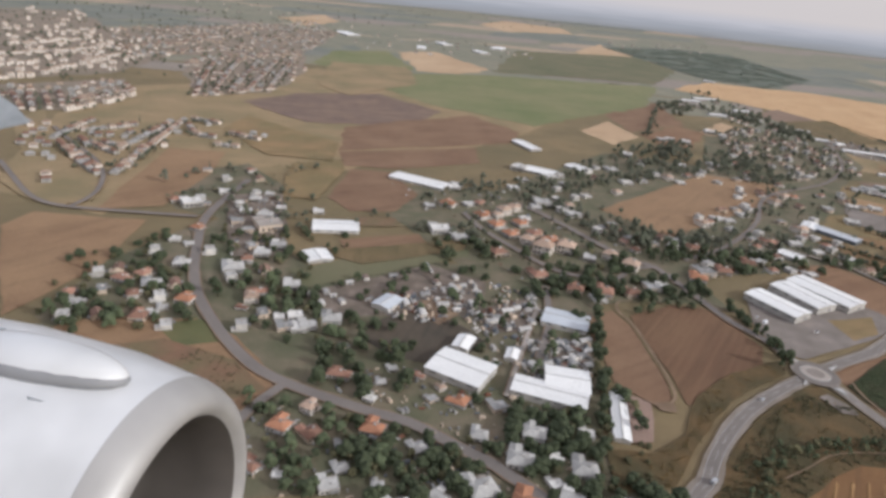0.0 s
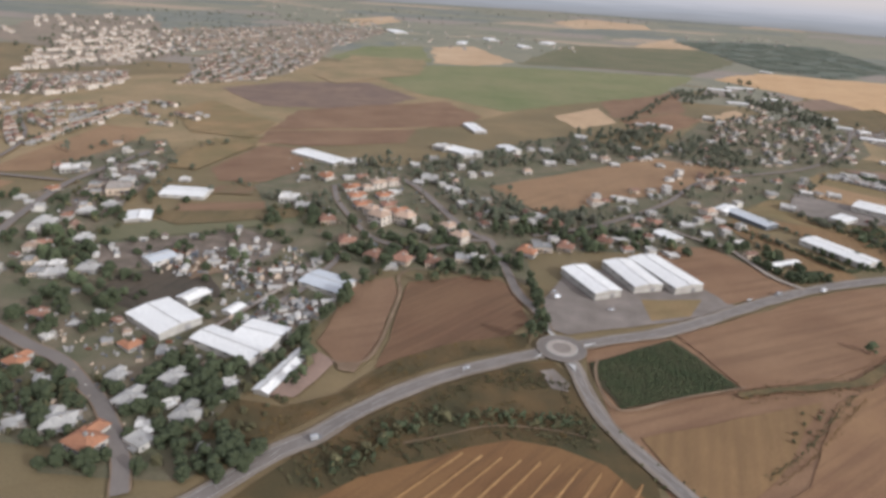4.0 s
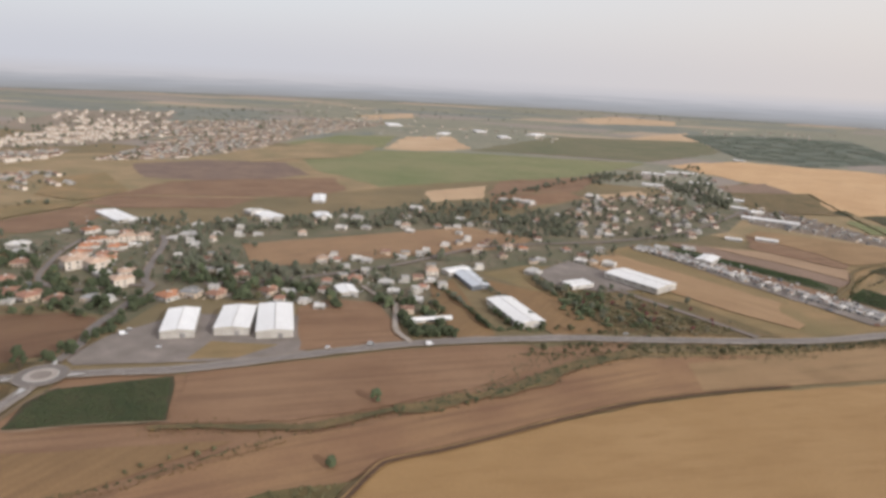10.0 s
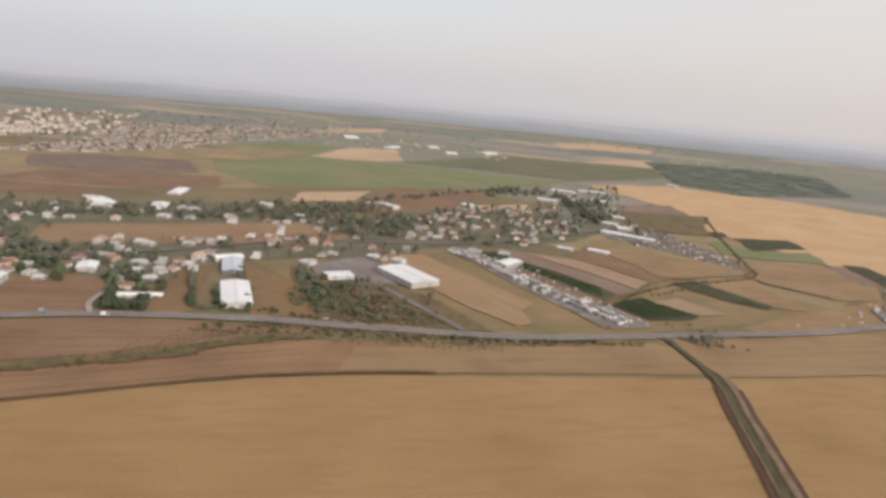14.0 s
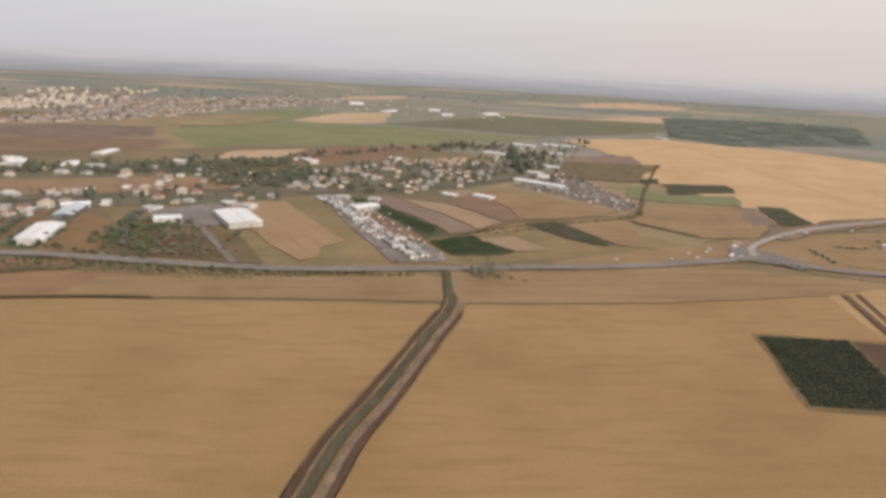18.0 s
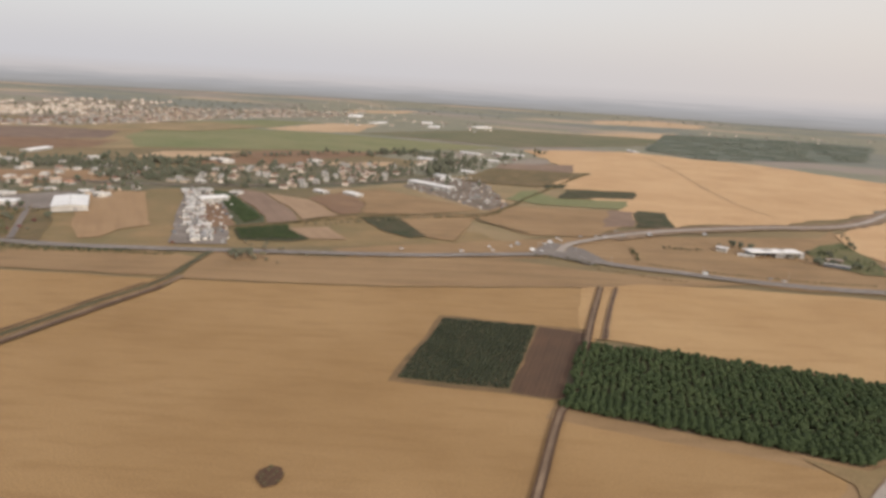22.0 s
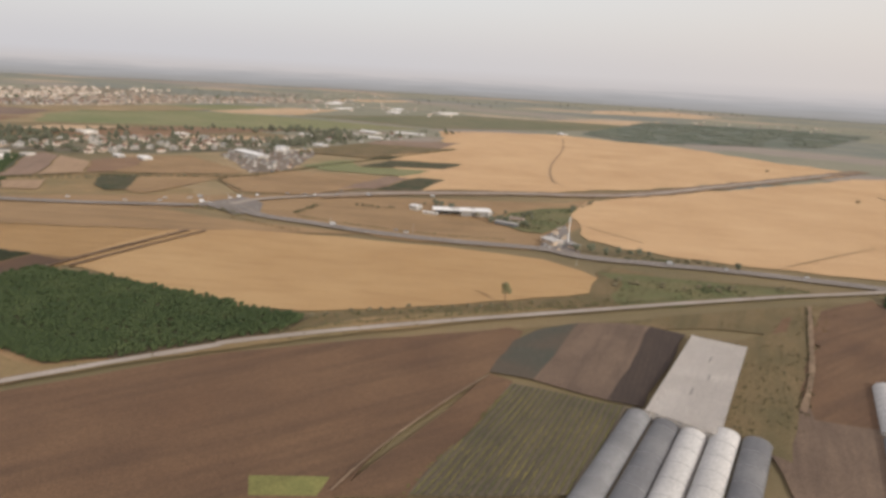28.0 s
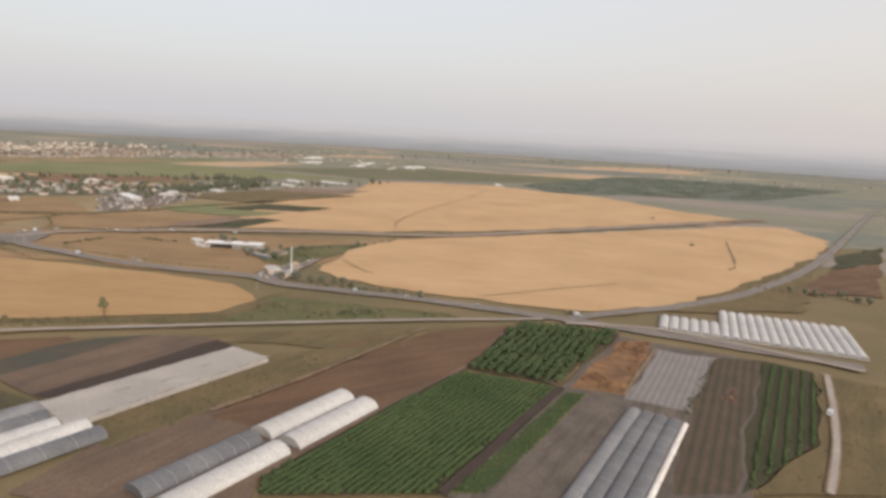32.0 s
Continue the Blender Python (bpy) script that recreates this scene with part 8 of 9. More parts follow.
villa_at('pale', (27.9, 140.0), 20, 1.15)
villa_at('flat', (15.0, 137.5), -45, 0.7)
villa_at('flat', (4.8, 131.3), 30, 1.15)
villa_at('flat', (11.7, 132.3), -55, 0.6)
villa_at('orange', (39.7, 133.2), -20, 1.35)
villa_at('pale', (-1.4, 141.5), 0, 0.5)
villa_at('flat', (65.6, 166.1), -10, 0.75)
villa_at('grey', (70.3, 137.0), 15, 0.5)
villa_at('long_red', (-59.0, 239.1), -10, 0.6)
villa_at('flat', (-42.8, 232.7), 15, 0.65)
villa_at('flat', (-33.9, 224.5), 10, 0.9)
villa_at('grey', (-23.3, 230.4), 5, 0.6)
villa_at('grey', (-15.3, 213.5), 30, 0.5)
villa_at('orange', (-98.5, 320.8), -20, 0.9)
villa_at('flat', (-104.8, 304.4), 10, 0.8)
villa_at('pale', (-96.9, 300.3), 30, 0.6)
villa_at('cream', (-56.2, 245.7), 10, 1.0)
villa_at('orange', (-82.4, 242.8), -15, 1.0)
villa_at('pale', (-99.2, 254.7), 20, 1.1)
villa_at('pale', (-93.6, 277.2), 5, 1.0)
villa_at('red', (-106.4, 264.4), -30, 0.9)
villa_at('pale', (-70.2, 274.7), 15, 1.3)
villa_at('long_red', (-54.5, 252.5), 25, 1.0)
villa_at('flat', (-41.9, 260.9), 8, 1.1)
villa_at('flat', (-36.7, 234.2), 15, 0.9)
villa_at('grey', (-39.5, 225.1), 20, 1.0)
villa_at('flat', (-30.7, 226.5), 15, 1.0)
villa_at('pale', (-22.1, 232.5), 5, 1.1)
villa_at('tan_flat', (-63.1, 326.9), 25, 1.8)
villa_at('flat', (-60.4, 292.0), 0, 1.1)
villa_at('flat', (-54.4, 302.7), 5, 1.1)
villa_at('flat', (-68.0, 343.2), -5, 1.2)
villa_at('flat', (-79.5, 347.7), 10, 1.0)
villa_at('grey', (-80.9, 332.3), 20, 1.0)
villa_at('flat', (-111.1, 356.1), 30, 1.6)
villa_at('flat', (-40.3, 357.0), 10, 0.9)
villa_at('flat', (-98.4, 380.3), 20, 1.0)
villa_at('pale', (-78.5, 369.9), 0, 0.9)
villa_at('grey', (-103.7, 357.9), 15, 0.8)
villa_at('flat', (-72.0, 379.8), 5, 0.8)
villa_at('long_red', (-112.9, 258.5), -20, 1.0)
villa_at('flat', (-91.3, 230.3), 10, 0.7)
villa_at('red', (-95.0, 227.1), 0, 1.0)
villa_at('pale', (-89.1, 236.1), 20, 0.6)
villa_at('orange', (56.7, 367.5), -62, 1.25)
villa_at('orange', (63.4, 353.0), -62, 1.25)
villa_at('orange', (69.7, 339.6), -62, 1.2)
villa_at('cream', (71.7, 376.7), -62, 1.3)
villa_at('orange', (78.8, 358.5), -62, 1.2)
villa_at('red', (84.3, 342.6), -62, 1.2)
villa_at('orange', (91.6, 333.4), -55, 1.2)
villa_at('cream', (79.8, 384.2), -60, 1.2)
villa_at('flat', (83.7, 368.0), -60, 0.9)
villa_at('cream', (84.5, 318.1), -30, 1.7)
villa_at('cream', (77.9, 329.7), -30, 1.2)
villa_at('cream', (97.7, 320.7), -25, 1.6)
villa_at('flat', (108.7, 312.0), -20, 1.0)
villa_at('cream', (120.9, 315.1), -40, 1.2)
villa_at('cream', (128.0, 301.9), -35, 1.4)
villa_at('red', (103.8, 270.7), -15, 1.35)
villa_at('red', (118.2, 271.5), 10, 1.2)
villa_at('red', (90.2, 272.2), -20, 1.2)
villa_at('red', (75.3, 285.4), 15, 1.3)
villa_at('red', (58.4, 311.2), 25, 1.3)
villa_at('orange', (37.3, 384.7), -30, 1.3)
villa_at('flat', (29.3, 339.0), 10, 1.6)
villa_at('flat', (39.9, 329.3), 15, 1.2)
villa_at('cream', (66.6, 370.3), -62, 0.9)
villa_at('grey', (131.6, 278.8), 5, 1.2)
villa_at('flat', (138.2, 280.4), 0, 1.0)
villa_at('orange', (161.6, 293.4), -20, 1.3)
villa_at('grey', (169.3, 301.3), 5, 1.5)
villa_at('red', (181.2, 304.3), -15, 1.2)
villa_at('red', (178.2, 335.4), 10, 1.2)
villa_at('flat', (170.7, 346.8), 0, 1.0)
villa_at('flat', (99.7, 263.6), 15, 0.9)
villa_at('flat', (25.8, 380.0), 10, 0.9)
villa_at('flat', (44.3, 421.5), 20, 1.2)
villa_at('flat', (47.5, 428.9), 20, 1.0)
villa_at('flat', (87.9, 430.5), 10, 1.0)
villa_at('flat', (101.8, 399.8), 5, 1.6)
villa_at('pale', (95.7, 391.4), 0, 0.9)
villa_at('flat', (118.3, 381.5), 15, 1.3)
villa_at('cream', (119.8, 397.2), 0, 0.9)
villa_at('flat', (122.2, 466.0), 30, 1.2)
villa_at('flat', (138.6, 423.4), 25, 0.9)
villa_at('pale', (98.8, 451.7), 20, 0.9)
villa_at('flat', (101.3, 482.8), -30, 1.7)
villa_at('red', (58.4, 392.4), -60, 0.9)
villa_at('flat', (50.5, 388.7), -60, 0.9)
villa_at('cream', (204.9, 379.1), 20, 1.1)
villa_at('flat', (228.3, 391.2), 10, 1.0)
villa_at('flat', (221.5, 392.8), 20, 1.0)
villa_at('flat', (246.0, 405.7), 15, 1.0)
villa_at('red', (235.7, 352.4), 15, 1.2)
villa_at('cream', (272.4, 379.1), 20, 1.2)
villa_at('cream', (288.3, 436.9), 10, 1.2)
villa_at('flat', (252.8, 354.1), 0, 1.1)
villa_at('flat', (260.8, 342.5), 10, 0.9)
villa_at('flat', (275.8, 333.6), 15, 1.0)
villa_at('red', (202.1, 317.4), -20, 1.2)
villa_at('flat', (212.0, 321.6), 40, 0.9)
villa_at('flat', (234.5, 307.7), 20, 0.8)
villa_at('flat', (182.5, 464.7), 10, 1.2)
villa_at('flat', (213.1, 555.5), -20, 1.6)
villa_at('cream', (225.0, 486.4), 10, 1.1)
villa_at('pale', (198.3, 473.0), 5, 0.9)
villa_at('flat', (231.1, 476.5), 5, 0.9)
villa_at('cream', (165.6, 435.9), 15, 0.9)
villa_at('pale', (181.7, 499.7), 10, 1.2)
villa_at('flat', (256.7, 534.0), -10, 1.0)
villa_at('flat', (289.2, 639.7), -10, 1.3)
villa_at('flat', (301.4, 630.6), -25, 1.6)
villa_at('flat', (291.6, 545.5), 15, 1.1)
villa_at('flat', (359.7, 695.1), -15, 1.8)
villa_at('flat', (368.5, 683.2), -15, 1.2)
villa_at('flat', (332.6, 587.2), 10, 0.9)
villa_at('flat', (278.3, 635.8), -10, 1.2)
villa_at('cream', (306.1, 456.0), 20, 1.0)
villa_at('orange', (316.0, 458.9), 15, 0.9)
villa_at('flat', (329.7, 435.6), 10, 0.9)
villa_at('flat', (327.9, 405.0), -20, 1.3)
villa_at('flat', (354.8, 442.8), -15, 1.1)
villa_at('flat', (372.3, 441.3), -15, 1.2)
villa_at('flat', (373.8, 527.9), 10, 1.0)
villa_at('flat', (409.3, 497.0), 0, 1.4)
villa_at('flat', (428.9, 507.6), 5, 1.2)
villa_at('orange', (-32.1, 165.4), -25, 0.95)
villa_at('red', (-21.9, 162.2), 40, 0.9)
villa_at('long_red', (-38.0, 148.1), -35, 0.85)
villa_at('flat', (-14.9, 140.8), 15, 0.85)
villa_at('flat', (-29.4, 145.0), 0, 0.45)
villa_at('pale', (-12.0, 147.9), 25, 0.6)
yard_rows([(394.4, 497.8), (429.1, 469.2), (465.7, 433.0), (493.0, 410.3), (512.8, 392.6)], (-9, -3.5, 3.5, 9), 8.0, 77)
terrace('white', [(-239.5, 473.5), (-238.1, 520.6), (-236.0, 534.0)], 5)
terrace('white', [(-229.6, 460.1), (-207.0, 429.5), (-189.1, 407.8), (-177.4, 394.8)], 6)
terrace('white', [(-229.6, 500.2), (-214.2, 513.4), (-200.1, 530.7)], 7)
terrace('white', [(-210.4, 466.3), (-196.7, 453.1), (-182.6, 442.2)], 8)
terrace('white', [(-170.6, 403.8), (-171.9, 431.0), (-171.2, 460.8), (-172.4, 501.4), (-173.3, 562.8)], 9)
terrace('white', [(-174.9, 462.9), (-171.4, 439.7), (-167.4, 410.9)], 10)
terrace('white', [(-163.9, 537.8), (-150.3, 512.6), (-130.7, 506.1)], 11)
terrace('white', [(-166.4, 563.2), (-140.4, 552.9)], 12)
terrace('white', [(-129.0, 487.1), (-108.7, 483.2)], 13)
terrace('white', [(-125.4, 521.1), (-99.4, 507.1)], 14)
terrace('white', [(-220.4, 452.0), (-198.0, 425.1), (-180.5, 407.5)], 15)
terrace('white', [(-214.2, 487.2), (-201.2, 495.3), (-194.9, 508.6)], 16)
terrace('white', [(-202.3, 467.2), (-184.3, 463.2)], 17)
terrace('white', [(-188.4, 458.7), (-185.1, 489.9), (-181.7, 525.2)], 18)
terrace('white', [(-183.4, 506.9), (-180.0, 542.4)], 19)
terrace('white', [(-224.4, 478.5), (-207.3, 456.0)], 20)
terrace('town', [(-194.9, 667.1), (-213.2, 767.8), (-235.6, 914.8)], 4)
terrace('town', [(-181.4, 690.2), (-195.6, 800.1), (-208.0, 934.8)], 5)
terrace('town', [(-168.2, 707.3), (-175.2, 812.4), (-184.5, 951.9)], 6)
terrace('town', [(-153.6, 722.0), (-157.2, 823.3), (-163.6, 967.0)], 7)
terrace('town', [(-134.6, 750.7), (-138.8, 858.8), (-140.5, 983.8)], 8)
terrace('town', [(-185.2, 671.8), (-156.3, 706.3), (-127.1, 743.2)], 9)
terrace('town', [(-323.9, 610.0), (-289.1, 548.2)], 10)
terrace('town', [(-312.2, 615.8), (-280.9, 558.7)], 11)
terrace('town', [(-305.6, 628.0), (-277.3, 572.5)], 12)
terrace('town', [(-338.8, 611.3), (-299.1, 550.9)], 13)
terrace('town', [(-279.9, 597.3), (-267.3, 625.9), (-255.0, 676.4)], 14)
terrace('town', [(-344.8, 881.5), (-303.3, 939.3), (-294.8, 988.0)], 15)
terrace('town', [(-381.6, 950.4), (-316.5, 1063.8)], 16)
terrace('town', [(-397.5, 1056.4), (-289.8, 1205.0)], 17)
terrace('town', [(-285.1, 981.6), (-218.0, 1084.3)], 18)
terrace('town', [(-234.4, 966.6), (-143.8, 1058.5)], 19)
terrace('block', [(-268.0, 561.8), (-254.2, 592.9), (-244.4, 649.2)], 5)
terrace('block', [(-379.7, 670.7), (-356.9, 699.2)], 6)
terrace('block', [(-414.8, 737.2), (-391.6, 771.7)], 7)
terrace('block', [(-358.4, 714.0), (-352.7, 779.1), (-345.9, 857.2)], 8)
terrace('block', [(-357.6, 805.4), (-345.6, 893.1)], 9)
terrace('block', [(-452.9, 809.2), (-424.0, 867.6)], 10)
terrace('block', [(-413.0, 858.1), (-383.7, 955.8)], 11)
terrace('block', [(-484.4, 894.5), (-438.2, 1016.0)], 12)
settle('mixed', 12, [(-132.5, 225.4), (-126.7, 272.1), (-107.0, 294.3), (-81.5, 250.0), (-73.9, 222.6), (-113.9, 210.8)], 102, 1.6)
settle('mixed', 9, [(-94.2, 326.6), (-61.3, 359.7), (-40.1, 254.9), (-20.4, 223.3), (-39.1, 217.4), (-56.5, 220.0), (-81.3, 266.5)], 103, 1.8)
settle('yard', 24, [(-37.8, 255.2), (21.0, 292.8), (47.5, 277.0), (40.5, 243.2), (8.7, 239.9), (-19.3, 237.0)], 104, 0.35)
settle('mixed', 8, [(-145.9, 406.4), (-97.9, 445.8), (-59.3, 391.6), (-87.7, 336.2), (-118.0, 348.3)], 105, 2.0)
settle('mixed', 14, [(72.8, 423.6), (194.3, 560.6), (279.2, 541.8), (270.9, 496.7), (128.7, 414.3), (109.4, 389.9)], 109, 2.2)
settle('mixed', 10, [(195.0, 384.6), (267.5, 459.8), (280.2, 420.4), (269.0, 378.6), (231.9, 333.2), (206.1, 353.4)], 110, 2.2)
settle('mixed', 6, [(246.9, 358.9), (262.9, 376.2), (276.7, 350.5), (281.6, 302.5), (263.2, 327.1)], 111, 2.0)
settle('yard', 20, [(491.6, 687.3), (528.6, 729.3), (610.3, 597.3), (593.8, 578.3), (496.9, 632.4)], 114, 0.35)
settle('white', 5, [(-249.9, 487.5), (-190.2, 572.4), (-165.9, 537.1), (-159.8, 474.0), (-169.9, 406.5), (-184.5, 409.0)], 115, 0.45)
settle('white', 3, [(-171.5, 556.7), (-101.2, 529.4), (-97.4, 484.9), (-144.1, 505.3)], 116, 0.45)
settle('white', 16, [(-287.8, 511.9), (-289.3, 567.2), (-191.4, 372.3), (-202.5, 369.7)], 117, 0.45)
settle('town', 60, [(-277.5, 902.2), (-137.6, 1078.8), (-112.3, 875.2), (-128.7, 716.7), (-192.5, 668.3)], 118, 0.6)
settle('town', 40, [(-365.6, 644.1), (-284.3, 726.4), (-243.4, 643.5), (-273.4, 561.9), (-313.3, 544.9)], 119, 0.35)
settle('town', 260, [(-470.9, 1183.7), (-199.8, 1689.4), (-113.8, 1465.9), (-137.6, 1078.8), (-352.8, 875.3)], 120, 0.35)
settle('block', 64, [(-548.1, 989.6), (-470.9, 1183.7), (-296.9, 918.4), (-306.6, 754.5), (-379.7, 670.7)], 121, 1.3)
settle('white', 24, [(-80.4, 1314.3), (142.4, 1593.3), (332.2, 1455.2), (272.0, 1282.9), (68.0, 1199.5), (-53.0, 1189.8)], 122, 0.45)
settle('block', 40, [(-623.8, 924.9), (-782.2, 1297.6), (-637.5, 1440.1), (-386.8, 1034.8), (-492.0, 856.2)], 123, 1.2)
settle('mixed', 6, [(166.2, 342.9), (196.8, 363.7), (230.1, 379.9), (248.4, 364.2), (234.8, 313.6), (215.0, 308.8), (187.3, 302.2), (170.2, 305.5)], 127, 2.2)
settle('mixed', 4, [(238.6, 361.7), (269.7, 379.9), (288.5, 360.3), (269.4, 321.9), (254.1, 334.1)], 131, 2.0)
settle('mixed', 8, [(285.8, 437.1), (358.8, 486.9), (382.8, 464.8), (353.1, 430.5), (322.4, 422.1), (287.9, 390.0)], 132, 2.0)
settle('white', 18, [(418.5, 847.4), (505.2, 1010.8), (511.3, 729.8), (457.6, 692.9)], 133, 0.45)
settle('yard', 15, [(62.3, 227.3), (84.1, 225.2), (78.5, 205.9), (52.8, 197.8)], 134, 0.35)
settle('yard', 8, [(40.4, 249.1), (66.3, 263.7), (61.4, 231.8), (40.4, 229.3)], 135, 0.35)
settle('white', 30, [(-782.8, 2414.2), (-83.5, 1819.2), (229.5, 1667.8), (1.0, 1461.3), (-364.6, 1561.3)], 136, 0.45)
settle('white', 24, [(654.8, 2026.3), (1091.7, 2223.0), (933.6, 1836.0), (615.3, 1778.5)], 137, 0.45)
settle('town', 84, [(335.0, 600.0), (358.0, 690.0), (424.0, 745.0), (478.0, 712.0), (472.0, 617.0), (431.0, 540.0), (398.0, 524.0), (358.0, 530.0)], 140, 0.6)
settle('mixed', 16, [(262.0, 440.0), (310.0, 420.0), (378.0, 505.0), (345.0, 560.0), (300.0, 556.0), (256.5, 515.0)], 141, 1.6)
settle('mixed', 12, [(88.8, 414.2), (158.5, 352.0), (216.1, 356.8), (165.5, 310.4), (135.0, 327.7)], 142, 2.6)

tree_patch([(108.0, 252.0), (120.0, 262.0), (150.0, 266.0), (152.0, 258.0), (134.0, 260.0), (116.0, 250.0)], 12, (0, 3), 389, 0.85)
tree_patch([(96.0, 285.0), (128.0, 296.0), (126.0, 312.0), (92.0, 304.0), (80.0, 312.0)], 26, (0, 1, 3), 390, 0.95)
tree_patch([(126.0, 322.0), (150.0, 312.0), (200.0, 330.0), (206.0, 352.0), (160.0, 350.0), (128.0, 360.0)], 44, (0, 1, 4), 391, 1.0)
tree_patch([(84.0, 330.0), (110.0, 318.0), (124.0, 326.0), (104.0, 360.0), (88.0, 380.0)], 16, (0, 3), 392, 0.9)
tree_patch([(170.0, 296.0), (206.0, 304.0), (240.0, 318.0), (250.0, 352.0), (206.0, 342.0), (168.0, 316.0)], 38, (0, 1, 3), 393, 1.0)
tree_patch([(246.0, 330.0), (268.0, 318.0), (286.0, 300.0), (300.0, 312.0), (276.0, 350.0), (254.0, 362.0)], 12, (0, 1, 3), 394, 1.0)
tree_patch([(-60.0, 240.0), (-20.0, 204.0), (10.0, 205.0), (-8.0, 236.0), (-40.0, 262.0)], 44, (0, 1, 3), 395, 0.95)
tree_patch([(60.0, 262.0), (108.0, 266.0), (140.0, 272.0), (140.0, 286.0), (96.0, 284.0), (66.0, 280.0)], 36, (0, 1, 3), 396, 1.0)
tree_patch([(36.0, 280.0), (66.0, 286.0), (60.0, 320.0), (40.0, 350.0), (10.0, 350.0), (28.0, 310.0)], 44, (0, 1, 3), 397, 1.0)
tree_patch([(60.0, 170.0), (80.0, 166.0), (84.0, 205.0), (76.0, 178.0), (50.0, 178.0)], 22, (0, 3), 398, 0.9)
tree_patch([(-120.0, 216.0), (-76.0, 226.0), (-84.0, 262.0), (-106.0, 300.0), (-128.0, 270.0)], 28, (0, 1, 3), 399, 1.0)
tree_patch([(-46.3, 181.3), (-10.0, 172.0), (2.0, 150.0), (-20.0, 137.0), (-42.0, 142.0)], 44, (0, 1, 3, 0), 400, 0.9)
tree_line([(84.8, 246.1), (88.1, 223.4), (87.0, 203.2), (85.7, 184.0), (85.2, 170.6)], 6, (0, 1, 3), 301, 2.5, 1.0)
tree_line([(163.8, 263.0), (165.5, 236.8), (164.8, 218.5), (160.8, 211.5)], 6, (0, 1, 4), 302, 2.0, 1.0)
tree_line([(181.9, 162.7), (188.2, 152.6), (195.1, 142.8)], 7, (5,), 303, 1.0, 0.7)
tree_line([(187.6, 163.9), (195.8, 151.4), (204.5, 139.5)], 7, (5,), 304, 1.0, 0.7)
tree_line([(107.7, 137.8), (125.0, 156.3), (150.7, 164.8), (176.0, 161.2)], 7, (5, 3), 305, 3, 1.0)
tree_line([(238.2, 169.7), (256.9, 190.0)], 8, (5,), 307, 3, 1.0)
tree_line([(290.6, 228.4), (291.6, 227.6)], 3, (0,), 308, 0.5, 1.15)
tree_line([(290.3, 188.2), (290.9, 187.6)], 3, (0,), 309, 0.4, 0.95)
tree_line([(283.7, 289.1), (300.7, 297.2)], 6, (0, 1), 311, 3, 1.0)
tree_line([(337.6, 289.7), (349.5, 297.2), (381.8, 306.8), (428.5, 322.2), (471.8, 342.9)], 10, (5, 3), 312, 2.5, 1.0)
tree_patch([(339.0, 385.8), (351.4, 398.7), (410.5, 382.3), (451.3, 347.3), (372.9, 325.4)], 46, (5, 3, 5, 0, 6), 313, 1.0)
tree_line([(332.2, 316.1), (373.6, 323.3)], 7, (5, 3), 315, 2.5, 1.0)
tree_line([(102.4, 423.5), (223.7, 505.7)], 9, (0, 1, 4), 316, 4, 1.0)
tree_line([(149.9, 373.8), (250.0, 425.2)], 8, (0, 1, 3), 317, 5, 1.0)
tree_line([(268.2, 651.0), (380.7, 896.9)], 9, (0, 4, 1), 318, 5, 1.0)
tree_line([(432.2, 880.2), (489.4, 702.2)], 7, (0, 4, 1), 319, 5, 1.0)
tree_patch([(124.4, 358.4), (160.9, 398.5), (237.0, 426.4), (250.7, 385.0), (189.7, 324.6), (167.0, 312.4)], 28, (0, 1, 3), 320, 1.0)
tree_patch([(128.3, 356.7), (186.5, 408.7), (231.9, 333.2), (194.2, 318.6), (152.9, 302.7)], 28, (0, 1, 3, 4), 321, 1.0)
tree_patch([(72.8, 423.6), (282.1, 619.5), (284.0, 539.7), (125.3, 421.2), (103.8, 372.9)], 26, (0, 1, 4), 322, 1.0)
tree_patch([(88.8, 414.2), (164.8, 363.6), (159.1, 333.6), (134.2, 336.5)], 26, (0, 1, 4), 324, 1.0)
tree_patch([(85.5, 280.8), (157.6, 293.7), (161.1, 268.4), (110.7, 263.4)], 34, (0, 1), 325, 1.0)
tree_patch([(-26.5, 218.6), (8.1, 205.6), (9.8, 191.4), (-7.4, 177.6), (-23.0, 186.0)], 26, (0, 1, 4), 326, 1.0)
tree_patch([(-11.6, 155.8), (15.8, 164.4), (33.9, 149.0), (43.6, 132.0), (-5.1, 129.5)], 46, (0, 1, 3, 0), 327, 1.0)
tree_patch([(22.9, 163.6), (37.1, 156.6), (65.3, 178.6), (71.7, 156.4), (81.9, 138.3), (81.0, 134.0), (49.7, 132.4)], 56, (0, 1, 3, 0), 328, 1.0)
tree_patch([(29.8, 127.7), (61.0, 143.3), (86.7, 143.3), (86.0, 126.5), (34.0, 122.3)], 40, (0, 1, 3), 329, 1.0)
tree_patch([(-10.7, 171.6), (21.2, 159.6), (28.9, 138.5), (-17.7, 137.2)], 46, (0, 1, 3), 330, 1.0)
tree_patch([(35.4, 186.4), (67.8, 159.0), (61.8, 139.4), (40.4, 148.1)], 30, (0, 1), 331, 1.0)
tree_line([(100.5, 271.4), (89.0, 228.9), (77.9, 189.1), (71.3, 164.5)], 5, (0, 4, 3), 332, 1.5, 1.0)
tree_patch([(68.6, 161.7), (91.6, 162.7), (79.0, 140.3), (65.3, 139.9)], 14, (3, 5), 333, 1.0)
tree_patch([(43.8, 427.2), (147.8, 451.5), (170.1, 354.9), (146.1, 296.1), (99.4, 303.8), (55.8, 394.0)], 42, (0, 1, 4), 334, 1.0)
